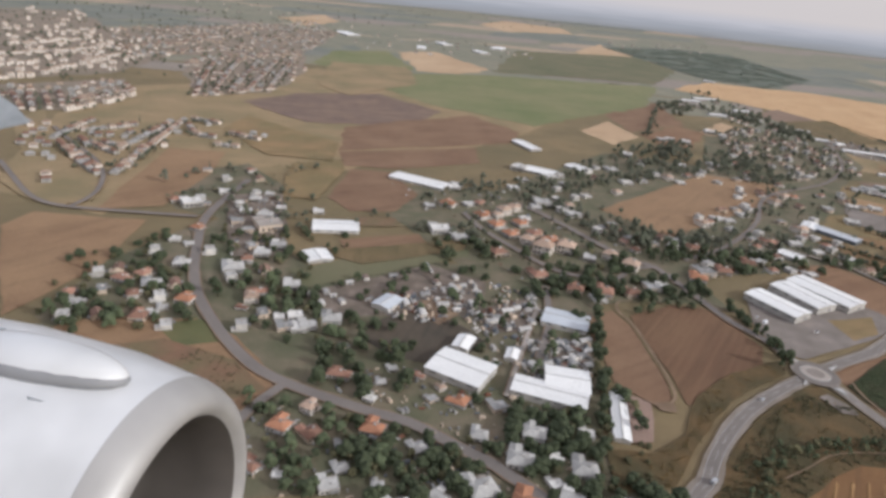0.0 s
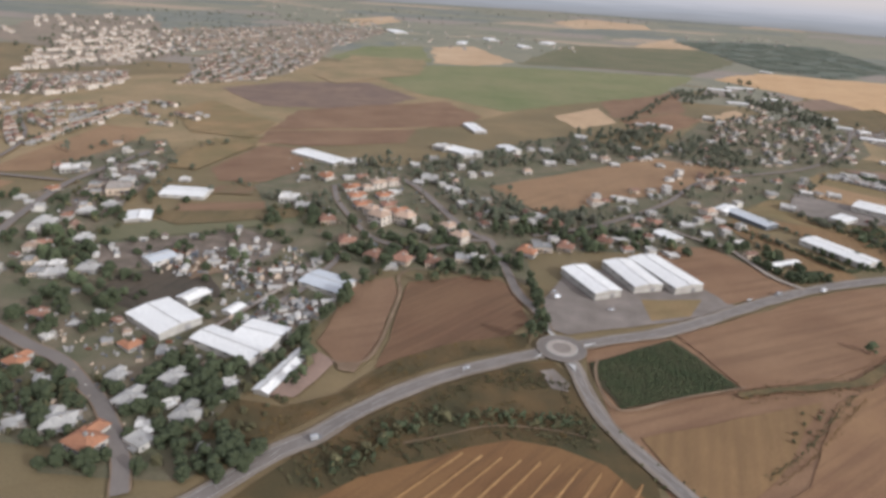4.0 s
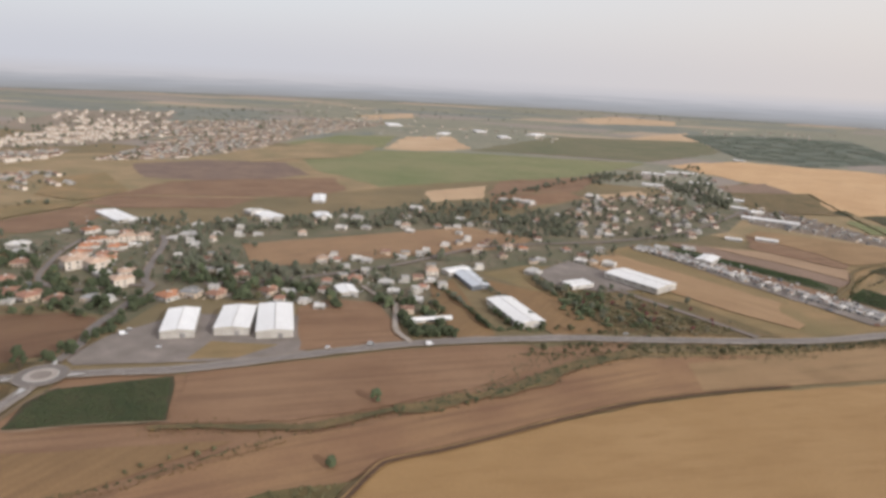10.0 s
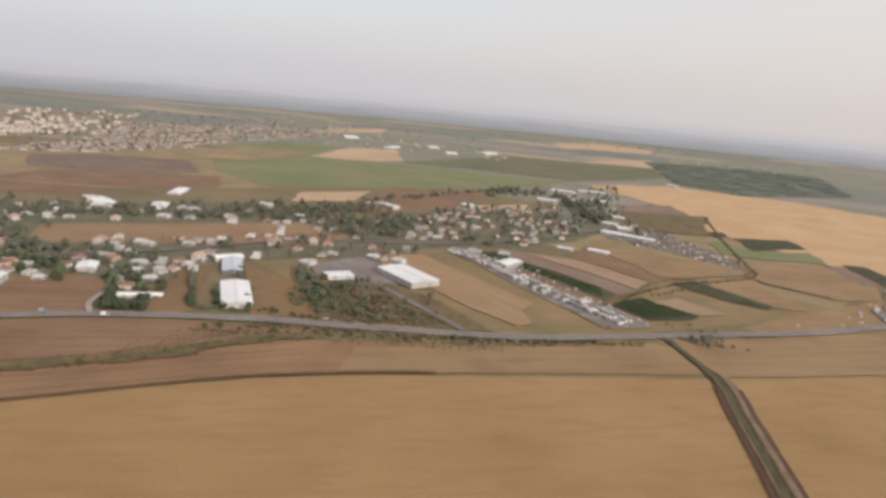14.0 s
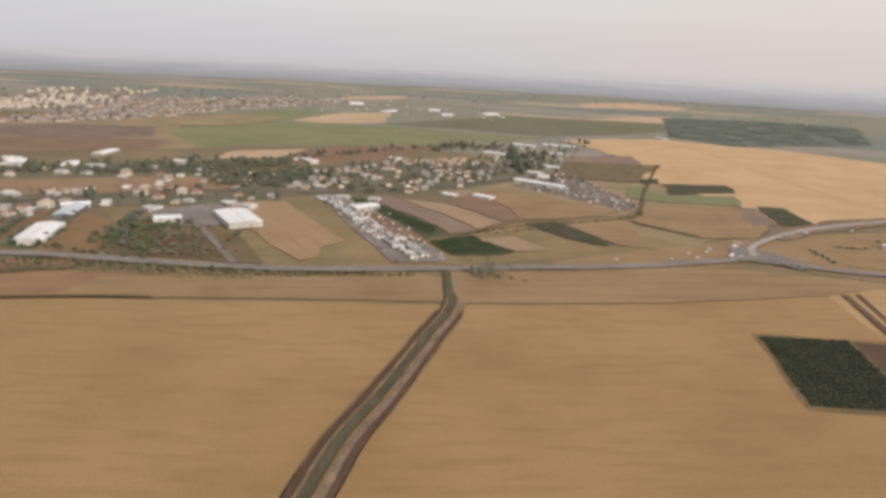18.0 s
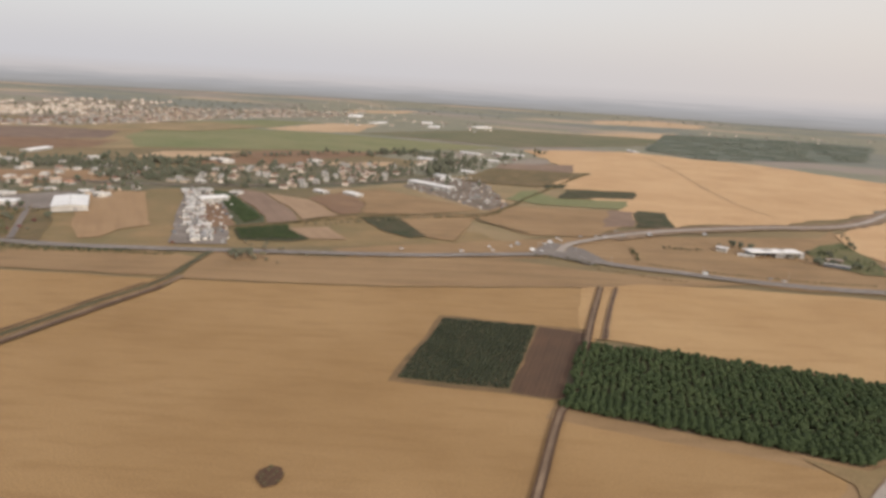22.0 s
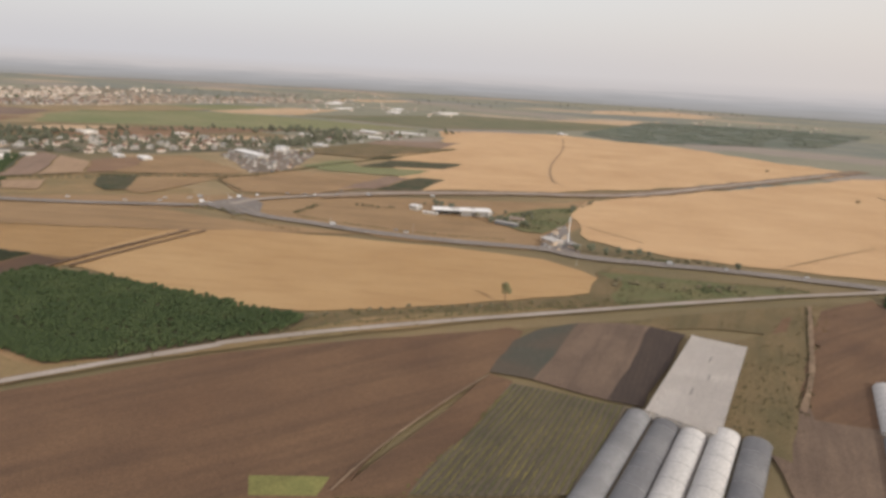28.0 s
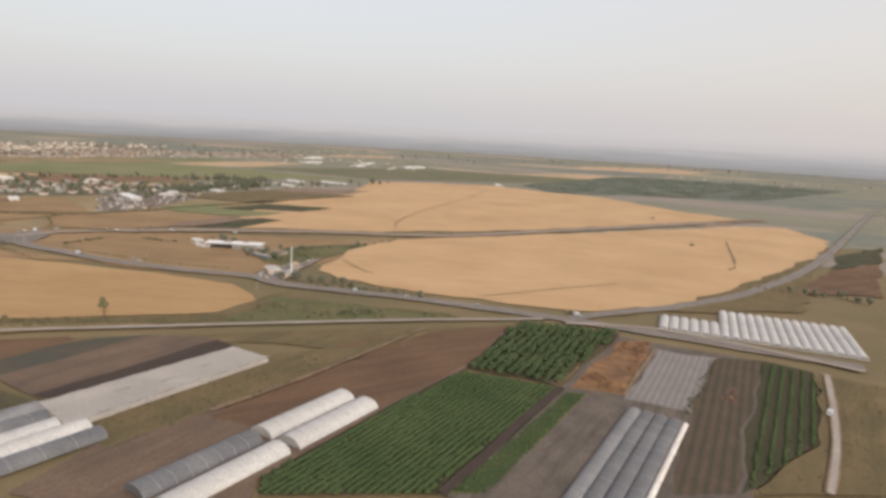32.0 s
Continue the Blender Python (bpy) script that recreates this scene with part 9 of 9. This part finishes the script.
tree_patch([(-142.7, 275.9), (-102.4, 325.1), (-76.3, 231.2), (-117.3, 218.5)], 18, (0, 1, 3), 336, 1.0)
tree_line([(-126.5, 366.0), (-87.9, 396.5), (-51.0, 444.1)], 10, (0, 3), 337, 4, 1.0)
tree_patch([(0.1, 424.1), (70.0, 446.2), (138.5, 322.1), (154.9, 294.3), (151.3, 254.8), (113.7, 264.2), (85.0, 263.9), (56.5, 285.3)], 50, (0, 1, 3, 4, 2), 338, 1.0)
tree_patch([(162.6, 346.7), (251.1, 391.0), (248.2, 309.4), (171.0, 298.2)], 40, (0, 1, 3), 339, 1.0)
tree_patch([(-36.8, 262.2), (36.6, 296.2), (78.1, 249.8), (81.4, 177.9), (38.6, 169.4)], 50, (0, 1, 3), 340, 0.8)
tree_patch([(-115.5, 359.2), (-68.9, 402.3), (5.6, 357.2), (-3.6, 354.5), (-36.8, 262.2)], 40, (0, 1, 3), 341, 0.9)
tree_patch([(245.6, 368.5), (285.2, 359.5), (296.0, 306.6), (303.2, 295.1), (277.8, 295.7), (254.1, 334.1)], 14, (0, 1, 3), 342, 0.9)
tree_patch([(143.9, 487.2), (191.9, 564.7), (298.3, 640.2), (290.8, 550.6), (194.3, 468.7)], 50, (0, 1, 4), 343, 1.0)
tree_patch([(286.6, 553.3), (369.8, 652.6), (341.3, 514.1), (288.1, 451.4)], 45, (0, 1, 4), 344, 1.1)
tree_line([(275.2, 308.6), (289.7, 292.0), (303.2, 295.1)], 5, (0, 1), 345, 2, 1.0)
tree_line([(314.1, 332.7), (330.2, 314.5)], 5, (0, 5), 346, 2, 0.8)
tree_patch([(319.8, 398.5), (364.7, 394.5), (407.8, 390.7), (383.2, 326.8), (360.4, 343.9)], 30, (5, 3, 0), 347, 1.0)
tree_patch([(-91.4, 327.1), (-56.3, 370.7), (-37.5, 320.3), (-40.1, 254.9), (-22.2, 218.9), (-38.5, 213.4), (-56.5, 220.0), (-79.8, 261.0)], 60, (0, 1, 3), 348, 0.9)
tree_patch([(-150.7, 263.0), (-133.8, 290.1), (-102.4, 325.1), (-73.9, 222.6), (-113.9, 210.8)], 26, (0, 1, 3), 349, 0.9)
tree_patch([(393.1, 881.2), (505.2, 1049.2), (519.8, 737.3), (479.9, 677.9), (428.7, 754.8)], 60, (0, 1, 4), 350, 1.0)
tree_line([(278.6, 363.2), (300.5, 333.8), (317.2, 308.6)], 4, (0, 3), 352, 1.5, 0.8)
tree_line([(296.6, 382.9), (321.3, 347.1), (341.4, 318.4)], 4, (0, 3), 353, 1.5, 0.8)
tree_patch([(259.3, 312.9), (273.0, 339.5), (307.4, 298.2), (287.1, 286.2)], 8, (0, 1), 354, 0.9)
tree_patch([(344.8, 368.1), (376.2, 370.4), (418.1, 354.2), (424.9, 340.3), (385.0, 321.8)], 50, (5, 3, 5, 5), 355, 1.0)
tree_patch([(327.0, 389.4), (328.1, 404.9), (347.5, 376.1), (344.7, 362.0)], 14, (0, 1), 356, 0.9)
tree_line([(859.4, 525.8), (879.2, 538.7), (902.8, 546.2), (926.3, 547.3)], 8, (5, 3, 0), 357, 2, 1.0)
tree_patch([(790.2, 574.0), (808.3, 597.0), (833.5, 586.4), (832.1, 557.4), (806.2, 549.9)], 22, (0, 3, 5), 358, 0.8)
tree_line([(753.7, 570.9), (769.5, 570.7), (797.4, 560.4), (825.0, 559.2)], 9, (0, 3), 359, 3, 1.0)
tree_line([(824.7, 609.3), (826.4, 655.8)], 8, (0, 3), 360, 3, 1.0)
tree(7, (867.6, 440.0), 20, 1.9)
tree_line([(889.0, 489.7), (921.3, 508.2), (949.2, 531.9)], 9, (5,), 362, 4, 1.0)
tree_line([(820.0, 383.9), (840.2, 414.6), (868.9, 440.4)], 9, (5,), 363, 2, 0.8)
tree_line([(542.1, 383.7), (552.5, 382.9)], 6, (0, 5), 364, 3, 1.0)
tree_line([(543.7, 379.1), (556.6, 387.8)], 7, (0, 3), 365, 3, 1.0)
tree_line([(985.1, 572.1), (989.4, 574.0)], 6, (5,), 366, 1, 1.0)
tree_line([(1041.2, 689.2), (1076.1, 700.4), (1095.2, 696.9)], 7, (0, 3), 367, 4, 1.0)
tree_line([(898.6, 973.4), (900.5, 976.4)], 3, (5,), 368, 0.5, 1.0)
tree_line([(975.6, 820.1), (976.8, 821.7)], 3, (5,), 369, 0.5, 1.0)
tree_line([(991.7, 865.0), (1017.1, 760.8), (1018.3, 736.7)], 7, (5,), 370, 0.7, 0.6)
tree_line([(528.8, 458.9), (554.5, 494.8), (599.7, 554.7)], 8, (5,), 371, 1.5, 1.0)
tree_line([(531.9, 401.5), (575.2, 403.8)], 12, (5, 3), 372, 3, 1.0)
tree_line([(555.6, 383.7), (568.1, 382.1)], 9, (5,), 373, 3, 1.0)
tree_patch([(-753.7, 1050.9), (-737.3, 1588.4), (-507.4, 1786.1), (-183.9, 1722.1), (-191.0, 1026.3), (-237.3, 749.6), (-314.7, 655.7)], 240, (0, 1, 4), 374, 1.0)
tree_patch([(-550.5, 1959.1), (466.1, 3152.8), (1306.2, 2850.6), (866.4, 2712.9), (-37.6, 1763.8)], 60, (0, 1, 4), 375, 1.1)

car((630.2, 456.4), 24, False)
car((643.2, 468.5), 24, False)
car((650.0, 490.0), 20, True)
car((661.4, 482.0), 24, True)
car((666.1, 483.2), 15, False)
car((664.4, 505.8), 21, True)
car((664.4, 519.3), 22, False)
car((675.0, 533.4), 14, False)
car((683.1, 540.0), 12, False)
car((690.2, 565.3), 13, False)
car((784.2, 501.7), 17, False)
car((953.6, 552.8), 15, False)
car((902.0, 533.7), 8, True)
car((991.8, 569.3), 13, True)
car((778.2, 502.0), 15, False)
car((923.7, 541.7), 20, False)
car((748.7, 490.0), 20, True)
car((602.9, 440.8), 16, False)
car((638.7, 474.9), 20, False)
car((667.2, 516.2), 19, False)
car((378.0, 323.0), 21, False)
car((296.1, 281.3), 25, True)
car((194.8, 242.1), 21, False)
car((99.3, 145.6), 32, True)
car((138.8, 188.7), 31, False)
car((172.4, 253.6), 35, False)
car((173.5, 248.5), 32, True)
car((272.9, 272.8), 25, True)
car((257.2, 264.1), 30, False)
car((648.1, 484.3), 34, False)
car((662.0, 500.7), 35, False)
car((687.8, 543.2), 28, False)
car((696.7, 553.6), 34, False)
car((710.6, 567.9), 31, True)
car((741.6, 593.6), 31, True)
car((1084.7, 524.5), 80, True)
weeds('ditch_weeds', 'green and dry weeds in the drainage ditch', DITCH, 3.2, 0.9, 1.8, 'leaf_dry', 3)
weeds('ditch_weeds', 'dark weeds along the wheat edge ditch', EDGE, 1.2, 1.6, 1.2, 'leaf_dry', 4)
weeds('verge_weeds', 'golden weeds in the strip between fields', HEDGE, 12, 1.0, 2.0, 'leaf_gold', 5)
weeds('verge_weeds', 'green weeds in the strip between fields', HEDGE, 7, 1.6, 2.4, 'leaf_dry', 46)
weeds('verge_bushes', 'dark green bushes in the strip between fields', HEDGE[6:], 10, 1.7, 4.2, 'leaf', 45)
weeds('verge_weeds', 'weeds on the verge of the country road', [(334.6, 285.6), (382.4, 305.0), (428.7, 320.8), (471.8, 340.0), (518.5, 366.1)], 5, 1.6, 2.4, 'leaf_dry', 6)
weeds('verge_weeds', 'weeds along the concrete farm road', [(801.0, 341.5), (816.4, 365.5), (835.5, 391.8), (858.5, 420.3), (885.0, 451.6), (914.9, 487.7)], 4, 1.5, 2.2, 'leaf_dry', 7)
tufts('triangle_weeds', 'green weeds in the triangle between roads', [(886.5, 494.1), (890.6, 507.5), (919.2, 520.4), (949.1, 534.5), (957.0, 534.1), (899.7, 468.1)], 420, 1.6, 'leaf_dry', 8)
tufts('scrub_weeds', 'dry scrub tufts by the road bend', [(92.0, 131.0), (103.9, 147.0), (116.7, 161.0), (131.0, 175.0), (146.3, 186.5), (158.4, 194.0), (172.0, 186.0), (180.0, 161.0), (166.9, 155.0), (153.2, 156.0), (134.0, 146.0), (104.7, 127.0)], 700, 3.0, 'leaf_dry', 9)
tufts('scrub_weeds', 'scrub in the hollow', [(254.9, 145.0), (278.6, 172.8), (297.7, 183.0), (296.0, 158.7), (289.2, 149.3)], 260, 3.0, 'leaf_dry', 10)
tufts('plot_weeds', 'weeds beside the net house', [(941.3, 453.6), (953.6, 470.1), (951.5, 496.0), (959.6, 515.1), (959.7, 425.2), (959.1, 391.7), (955.1, 391.4), (944.0, 396.5)], 300, 1.6, 'leaf_dry', 11)
tufts('lot_weeds', 'weeds on the bare earth lot', [(-97.4, 208.4), (-81.5, 213.7), (-52.3, 200.9), (-39.6, 184.9), (-50.9, 178.0), (-61.2, 183.5), (-84.3, 198.4)], 160, 2.0, 'leaf_dry', 12)
tufts('hollow_weeds', 'dark weeds in the dug hollow', [(672.6, 249.9), (671.7, 252.7), (672.7, 255.3), (675.2, 255.8), (677.3, 253.6), (678.1, 250.3), (676.4, 247.9)], 18, 1.3, 'leaf_dry', 13)
tufts('straw_heaps', 'heaps of loose orange straw', [(1018.3, 549.4), (1026.3, 555.3), (1033.9, 501.1), (1021.7, 495.8)], 170, 2.2, 'straw', 14)
tufts('debris_heap', 'heap of reddish debris on the bare rows', [(1056.6, 521.4), (1059.8, 527.7), (1062.9, 519.3), (1061.1, 512.6), (1057.9, 513.4)], 26, 2.2, 'tile_red', 15)
tufts('plot_edge_weeds', 'yellow weeds along the bean plot', [(897.2, 335.6), (897.8, 336.0), (896.0, 383.2), (895.3, 383.3)], 120, 1.2, 'bean_leaf', 16)
tufts('roadside_bushes', 'dark green bushes along the highway', [(910.9, 496.8), (922.2, 515.3), (947.5, 527.8), (957.2, 530.7), (937.5, 507.4), (919.7, 494.1)], 150, 2.0, 'leaf', 17)
tufts('roadside_bushes', 'dark green bushes on the wheat side of the highway', [(870.3, 533.2), (879.8, 545.8), (898.4, 543.5), (917.9, 542.1), (913.8, 538.5), (893.2, 534.0)], 110, 2.8, 'leaf', 18)
tufts('station_bushes', 'green bushes round the petrol station', [(801.1, 585.1), (809.2, 612.0), (823.5, 626.9), (836.2, 579.4), (834.2, 552.5), (814.2, 554.1)], 150, 3.0, 'leaf', 19)
weeds('farm_road_weeds', 'olive weeds on the strip by the farm road', [(804.2, 359.9), (819.3, 384.6), (842.6, 411.2), (868.9, 440.4), (895.0, 470.3)], 9, 1.6, 2.0, 'leaf_dry', 20)
weeds('yard_edge_weeds', 'golden weeds along the weedy strip', [(955.4, 510.5), (959.0, 451.8), (959.3, 416.7)], 3, 1.4, 1.6, 'leaf_dry', 21)
weeds('rows_weeds', 'weeds along the mulch field', [(1049.5, 552.6), (1051.5, 521.4), (1053.0, 495.9)], 4, 1.4, 1.8, 'leaf_dry', 23)
tufts('golden_weeds', 'orange-gold weeds along the main road', [(104.5, 174.9), (113.4, 188.3), (135.2, 204.5), (161.0, 215.1), (159.1, 208.9), (138.8, 197.5), (116.0, 178.8), (98.9, 159.1), (86.7, 143.8), (67.4, 140.4), (69.9, 159.6), (85.8, 158.2), (99.4, 165.8)], 330, 2.0, 'leaf_gold', 24)
tufts('golden_weeds', 'orange-gold weeds beside the road bend', [(92.0, 131.0), (103.9, 147.0), (116.7, 161.0), (131.0, 175.0), (146.3, 186.5), (158.4, 194.0), (172.0, 186.0), (180.0, 161.0), (166.9, 155.0), (153.2, 156.0), (134.0, 146.0), (104.7, 127.0)], 620, 1.8, 'leaf_gold', 25)
weeds('lane_weeds', 'golden weeds on the verge of the field lane', [(147.2, 193.8), (136.9, 188.9), (124.9, 179.0), (114.6, 168.2)], 4, 1.5, 1.8, 'leaf_gold', 26)
weeds('hollow_bushes', 'dark bushes in the scrub band', [(126.7, 157.3), (138.1, 161.5), (151.0, 165.0), (164.7, 166.1), (175.2, 166.0)], 8, 2.0, 5.5, 'leaf', 27)
weeds('hollow_bushes', 'dark green bushes near the road bend', [(104.0, 132.0), (109.0, 138.8), (117.0, 146.0), (125.2, 155.0)], 11, 3.0, 7.5, 'leaf', 52)
weeds('hollow_bushes', 'olive bushes near the road bend', [(96.0, 130.0), (106.0, 142.0), (117.0, 153.0), (130.0, 163.0)], 9, 2.0, 2.6, 'leaf_dry', 53)
weeds('verge_weeds', 'golden weeds beside the main road', [(79.0, 136.0), (88.0, 151.0), (95.5, 160.0), (106.0, 172.0), (118.0, 184.0)], 6, 1.2, 1.8, 'leaf_gold', 54)
road('dirt', 'pale trodden line above the stubble field', 0.9, [(123.5, 148.1), (134.8, 153.4), (145.5, 159.0), (155.6, 161.0), (169.9, 160.8), (179.7, 158.3)], 0)
weeds('hollow_bushes', 'dark bushes below the scrub band', [(159.5, 159.2), (169.8, 157.0), (179.7, 156.3)], 6, 2.2, 3.0, 'leaf_dry', 28)
weeds('verge_weeds', 'dry olive weeds on the line between two fields', [(270.1, 197.5), (257.2, 184.1), (245.7, 171.1), (235.2, 160.1), (225.1, 151.7)], 3.0, 1.0, 1.8, 'leaf_dry', 55)
weeds('verge_weeds', 'golden weeds on the line between two fields', [(273.0, 196.0), (260.2, 183.1), (248.7, 170.1), (238.2, 159.1), (227.1, 149.7)], 2.4, 1.4, 1.4, 'leaf_gold', 56)
tufts('thicket', 'large dark bushes of the thicket', [(348.0, 384.0), (366.0, 384.0), (376.0, 352.0), (400.0, 344.0), (378.4, 328.3), (352.0, 336.0), (336.0, 364.0)], 60, 9.0, 'leaf', 58)
tufts('thicket', 'dark brown-green thicket behind the white hall', [(348.0, 384.0), (380.6, 387.4), (394.2, 365.7), (430.0, 346.0), (378.4, 328.3), (366.0, 352.0)], 420, 4.2, 'leaf_dry', 57)
weeds('hall_hedge', 'dark green hedge round the two halls', [(268.7, 378.0), (297.3, 339.6), (318.8, 311.1), (328.0, 314.1), (340.9, 318.5), (325.3, 347.3)], 4, 2.2, 4.5, 'leaf', 59)
weeds('verge_bushes', 'green weeds and bushes below the country road', [(352.0, 303.5), (382.4, 313.0), (428.7, 327.8), (471.8, 345.0), (500.0, 360.0)], 5, 2.0, 2.8, 'leaf', 60)
weeds('verge_weeds', 'dry weeds below the country road', [(352.0, 301.5), (382.4, 311.0), (428.7, 325.8), (471.8, 343.0), (518.5, 368.1)], 6, 1.2, 2.2, 'leaf_dry', 61)
weeds('junction_bushes', 'dark tufts along the south side of the junction', [(664.0, 474.0), (670.1, 476.0), (683.8, 476.8), (698.0, 475.5)], 5, 1.4, 3.2, 'leaf_dry', 47)
weeds('junction_bushes', 'dark bushes inside the fork of the roads', [(714.0, 499.4), (711.0, 512.0), (705.9, 526.1)], 4, 2.2, 3.6, 'leaf', 48)
weeds('highway_weeds', 'dark dry weeds along the highway', [(721.1, 494.5), (736.4, 496.2), (757.2, 500.0), (777.3, 505.0), (800.5, 512.5), (826.0, 524.0)], 3, 1.3, 1.8, 'leaf_dry', 49)
weeds('field_bushes', 'dark bushes before the petrol station', [(722.0, 541.0), (728.0, 542.5), (743.0, 549.5)], 5, 2.2, 3.6, 'leaf', 50)
weeds('wheat_weeds', 'dry brown weeds on the verge below the junction', [(700.0, 470.0), (712.0, 470.5), (726.0, 469.0), (741.0, 472.0)], 5, 1.6, 1.8, 'leaf_gold', 51)
weeds('rise_bushes', 'bushes scattered over the golden rise', [(-73.5, 438.2), (-58.4, 456.7), (-37.2, 470.1)], 14, 7, 4.0, 'leaf_dry', 29)
clutter([(-11.4, 253.0), (45.8, 278.9), (71.6, 264.4), (66.2, 232.4), (35.8, 228.8), (28.6, 237.4), (8.0, 232.5)], 260, 40)
clutter([(62.3, 227.3), (84.1, 225.2), (77.6, 200.1), (52.7, 195.9), (46.9, 212.6)], 220, 41)
clutter([(29.0, 228.0), (54.4, 231.0), (60.2, 214.0), (46.6, 197.2), (36.1, 211.5)], 28, 42)
clutter([(-95.8, 378.0), (-65.1, 384.7), (-48.2, 293.0), (-74.1, 289.1)], 90, 43)
clutter([(491.6, 687.3), (528.6, 729.3), (610.3, 597.3), (593.8, 578.3), (496.9, 632.4)], 140, 44)
clutter([(386.6, 500.8), (436.1, 498.1), (525.7, 396.8), (502.0, 380.5)], 160, 45)
clutter([(837.9, 549.5), (837.2, 576.6), (858.0, 535.4), (863.1, 526.7), (852.9, 522.6), (845.2, 526.3)], 45, 46)
clutter([(-46.3, 181.3), (14.3, 161.9), (33.5, 147.9), (19.3, 138.2), (-36.9, 136.6)], 46, 60, 0.8)
clutter([(-24.8, 203.0), (12.2, 202.2), (39.9, 190.0), (69.2, 170.0), (65.2, 139.5), (13.0, 138.0), (-10.7, 171.6)], 170, 61, 0.8)
clutter([(0.1, 424.1), (70.0, 446.2), (138.5, 322.1), (154.9, 294.3), (111.8, 270.2), (64.7, 279.8)], 110, 62, 0.8)
clutter([(162.6, 346.7), (251.1, 391.0), (248.2, 309.4), (171.0, 298.2)], 90, 63, 0.8)
tufts('plot_shrubs', 'dusty red and olive shrubs over the overgrown plot', [(338.7, 370.4), (374.3, 375.0), (425.2, 349.1), (432.9, 340.6), (377.8, 313.7)], 260, 2.6, 'leaf_dry', 30)
tufts('plot_shrubs', 'dark red shrubs over the overgrown plot', [(360.8, 355.2), (382.3, 363.0), (414.4, 347.5), (417.4, 337.7), (385.0, 321.8)], 40, 1.8, 'leaf_red', 31)
weeds('road_weeds', 'band of olive weeds below the country road', [(343.2, 288.0), (363.5, 293.5), (396.3, 305.6), (430.8, 315.7), (461.4, 327.8)], 9, 1.4, 2.2, 'leaf_dry', 32)
weeds('road_weeds', 'green weeds where two field strips meet', [(333.2, 284.7), (348.5, 289.6), (335.1, 271.6), (326.0, 252.1), (314.0, 238.9)], 14, 1.5, 2.4, 'leaf', 33)
weeds('strip_weeds', 'dark weeds along the winding ditch line', [(509.5, 434.0), (519.7, 460.3), (545.8, 498.0), (600.2, 551.2), (604.9, 598.9), (602.9, 666.1), (604.5, 854.6)], 4, 1.6, 2.6, 'leaf_dry', 34)
tufts('farm_weeds', 'olive and golden weeds beside the farm road', [(851.0, 389.8), (878.0, 421.1), (903.5, 450.2), (931.8, 484.1), (967.8, 525.2), (970.0, 517.0), (962.4, 480.1), (943.4, 471.3), (927.4, 463.7), (905.9, 444.0), (881.9, 414.5)], 420, 1.3, 'leaf_gold', 36)
tufts('verge_tufts', 'golden and olive weeds between orchard and farm road', [(781.9, 322.6), (796.7, 324.4), (807.4, 337.2), (827.9, 376.5), (838.4, 400.6), (882.2, 449.1), (882.0, 445.3), (828.3, 368.0), (808.5, 334.4), (798.3, 313.3), (793.9, 306.2), (793.0, 316.1)], 260, 1.4, 'leaf_gold', 37)
tufts('lane_tufts', 'olive weeds beside the vegetable rows', [(1079.2, 560.1), (1096.3, 560.4), (1097.0, 483.8), (1074.5, 465.3), (1084.7, 501.2)], 220, 1.3, 'leaf_dry', 38)
tree_patch([(272.2, 525.2), (336.5, 582.1), (352.5, 517.2), (302.7, 482.1)], 60, (0, 1, 4), 380, 1.0)
tree_patch([(441.0, 832.5), (480.4, 848.6), (502.0, 746.6), (488.7, 690.0), (462.0, 730.0)], 70, (0, 1, 4), 381, 1.25)
tree_patch([(350.3, 851.0), (416.4, 908.9), (420.5, 842.1), (360.4, 782.3)], 40, (0, 1, 4), 382, 1.2)
tree_patch([(204.0, 560.0), (280.0, 640.0), (300.0, 600.0), (262.0, 545.0)], 46, (0, 1, 4), 383, 1.1)
tree_patch([(335.0, 600.0), (358.0, 690.0), (424.0, 745.0), (478.0, 712.0), (472.0, 617.0), (431.0, 540.0), (398.0, 524.0), (358.0, 530.0)], 110, (0, 1, 3, 4), 384, 1.0)
tree_patch([(190.0, 520.0), (262.0, 600.0), (330.0, 590.0), (300.0, 530.0), (240.0, 500.0)], 60, (0, 1, 4), 385, 1.0)
tree_patch([(20.0, 400.0), (120.0, 470.0), (190.0, 520.0), (160.0, 440.0), (120.0, 400.0), (60.0, 390.0)], 44, (0, 1, 4), 386, 1.0)
plant_joined_trees(FAR_TREES, 9, "haze-paled olive trees scattered through the village and plain", ("leaf_hazed", "leaf_hazed_dry", "leaf_red", "bark"))
plant_joined_trees(NEAR_TREES, 18, "dark green garden trees between the village houses", ("leaf", "leaf_dry", "leaf_red", "bark"))
build_far_houses()
pole('tall white communication mast beside the petrol station', (852.1, 541.3), 26, 0)
pole('grey road lamp post by the highway', (869.3, 505.8), 9, 2.0, 110)
pole('grey road lamp post by the highway', (786.1, 504.8), 9, 2.0, 110)
pole('grey road lamp post by the highway', (747.7, 489.0), 9, 2.0, 110)
pole('grey junction lamp post', (667.7, 494.8), 10, 2.0, 200)
pole('grey junction lamp post', (681.7, 495.9), 10, 2.0, 200)
pole('grey junction lamp post', (663.5, 484.3), 10, 2.0, 200)
pole('grey junction lamp post', (703.4, 482.6), 10, 2.0, 200)
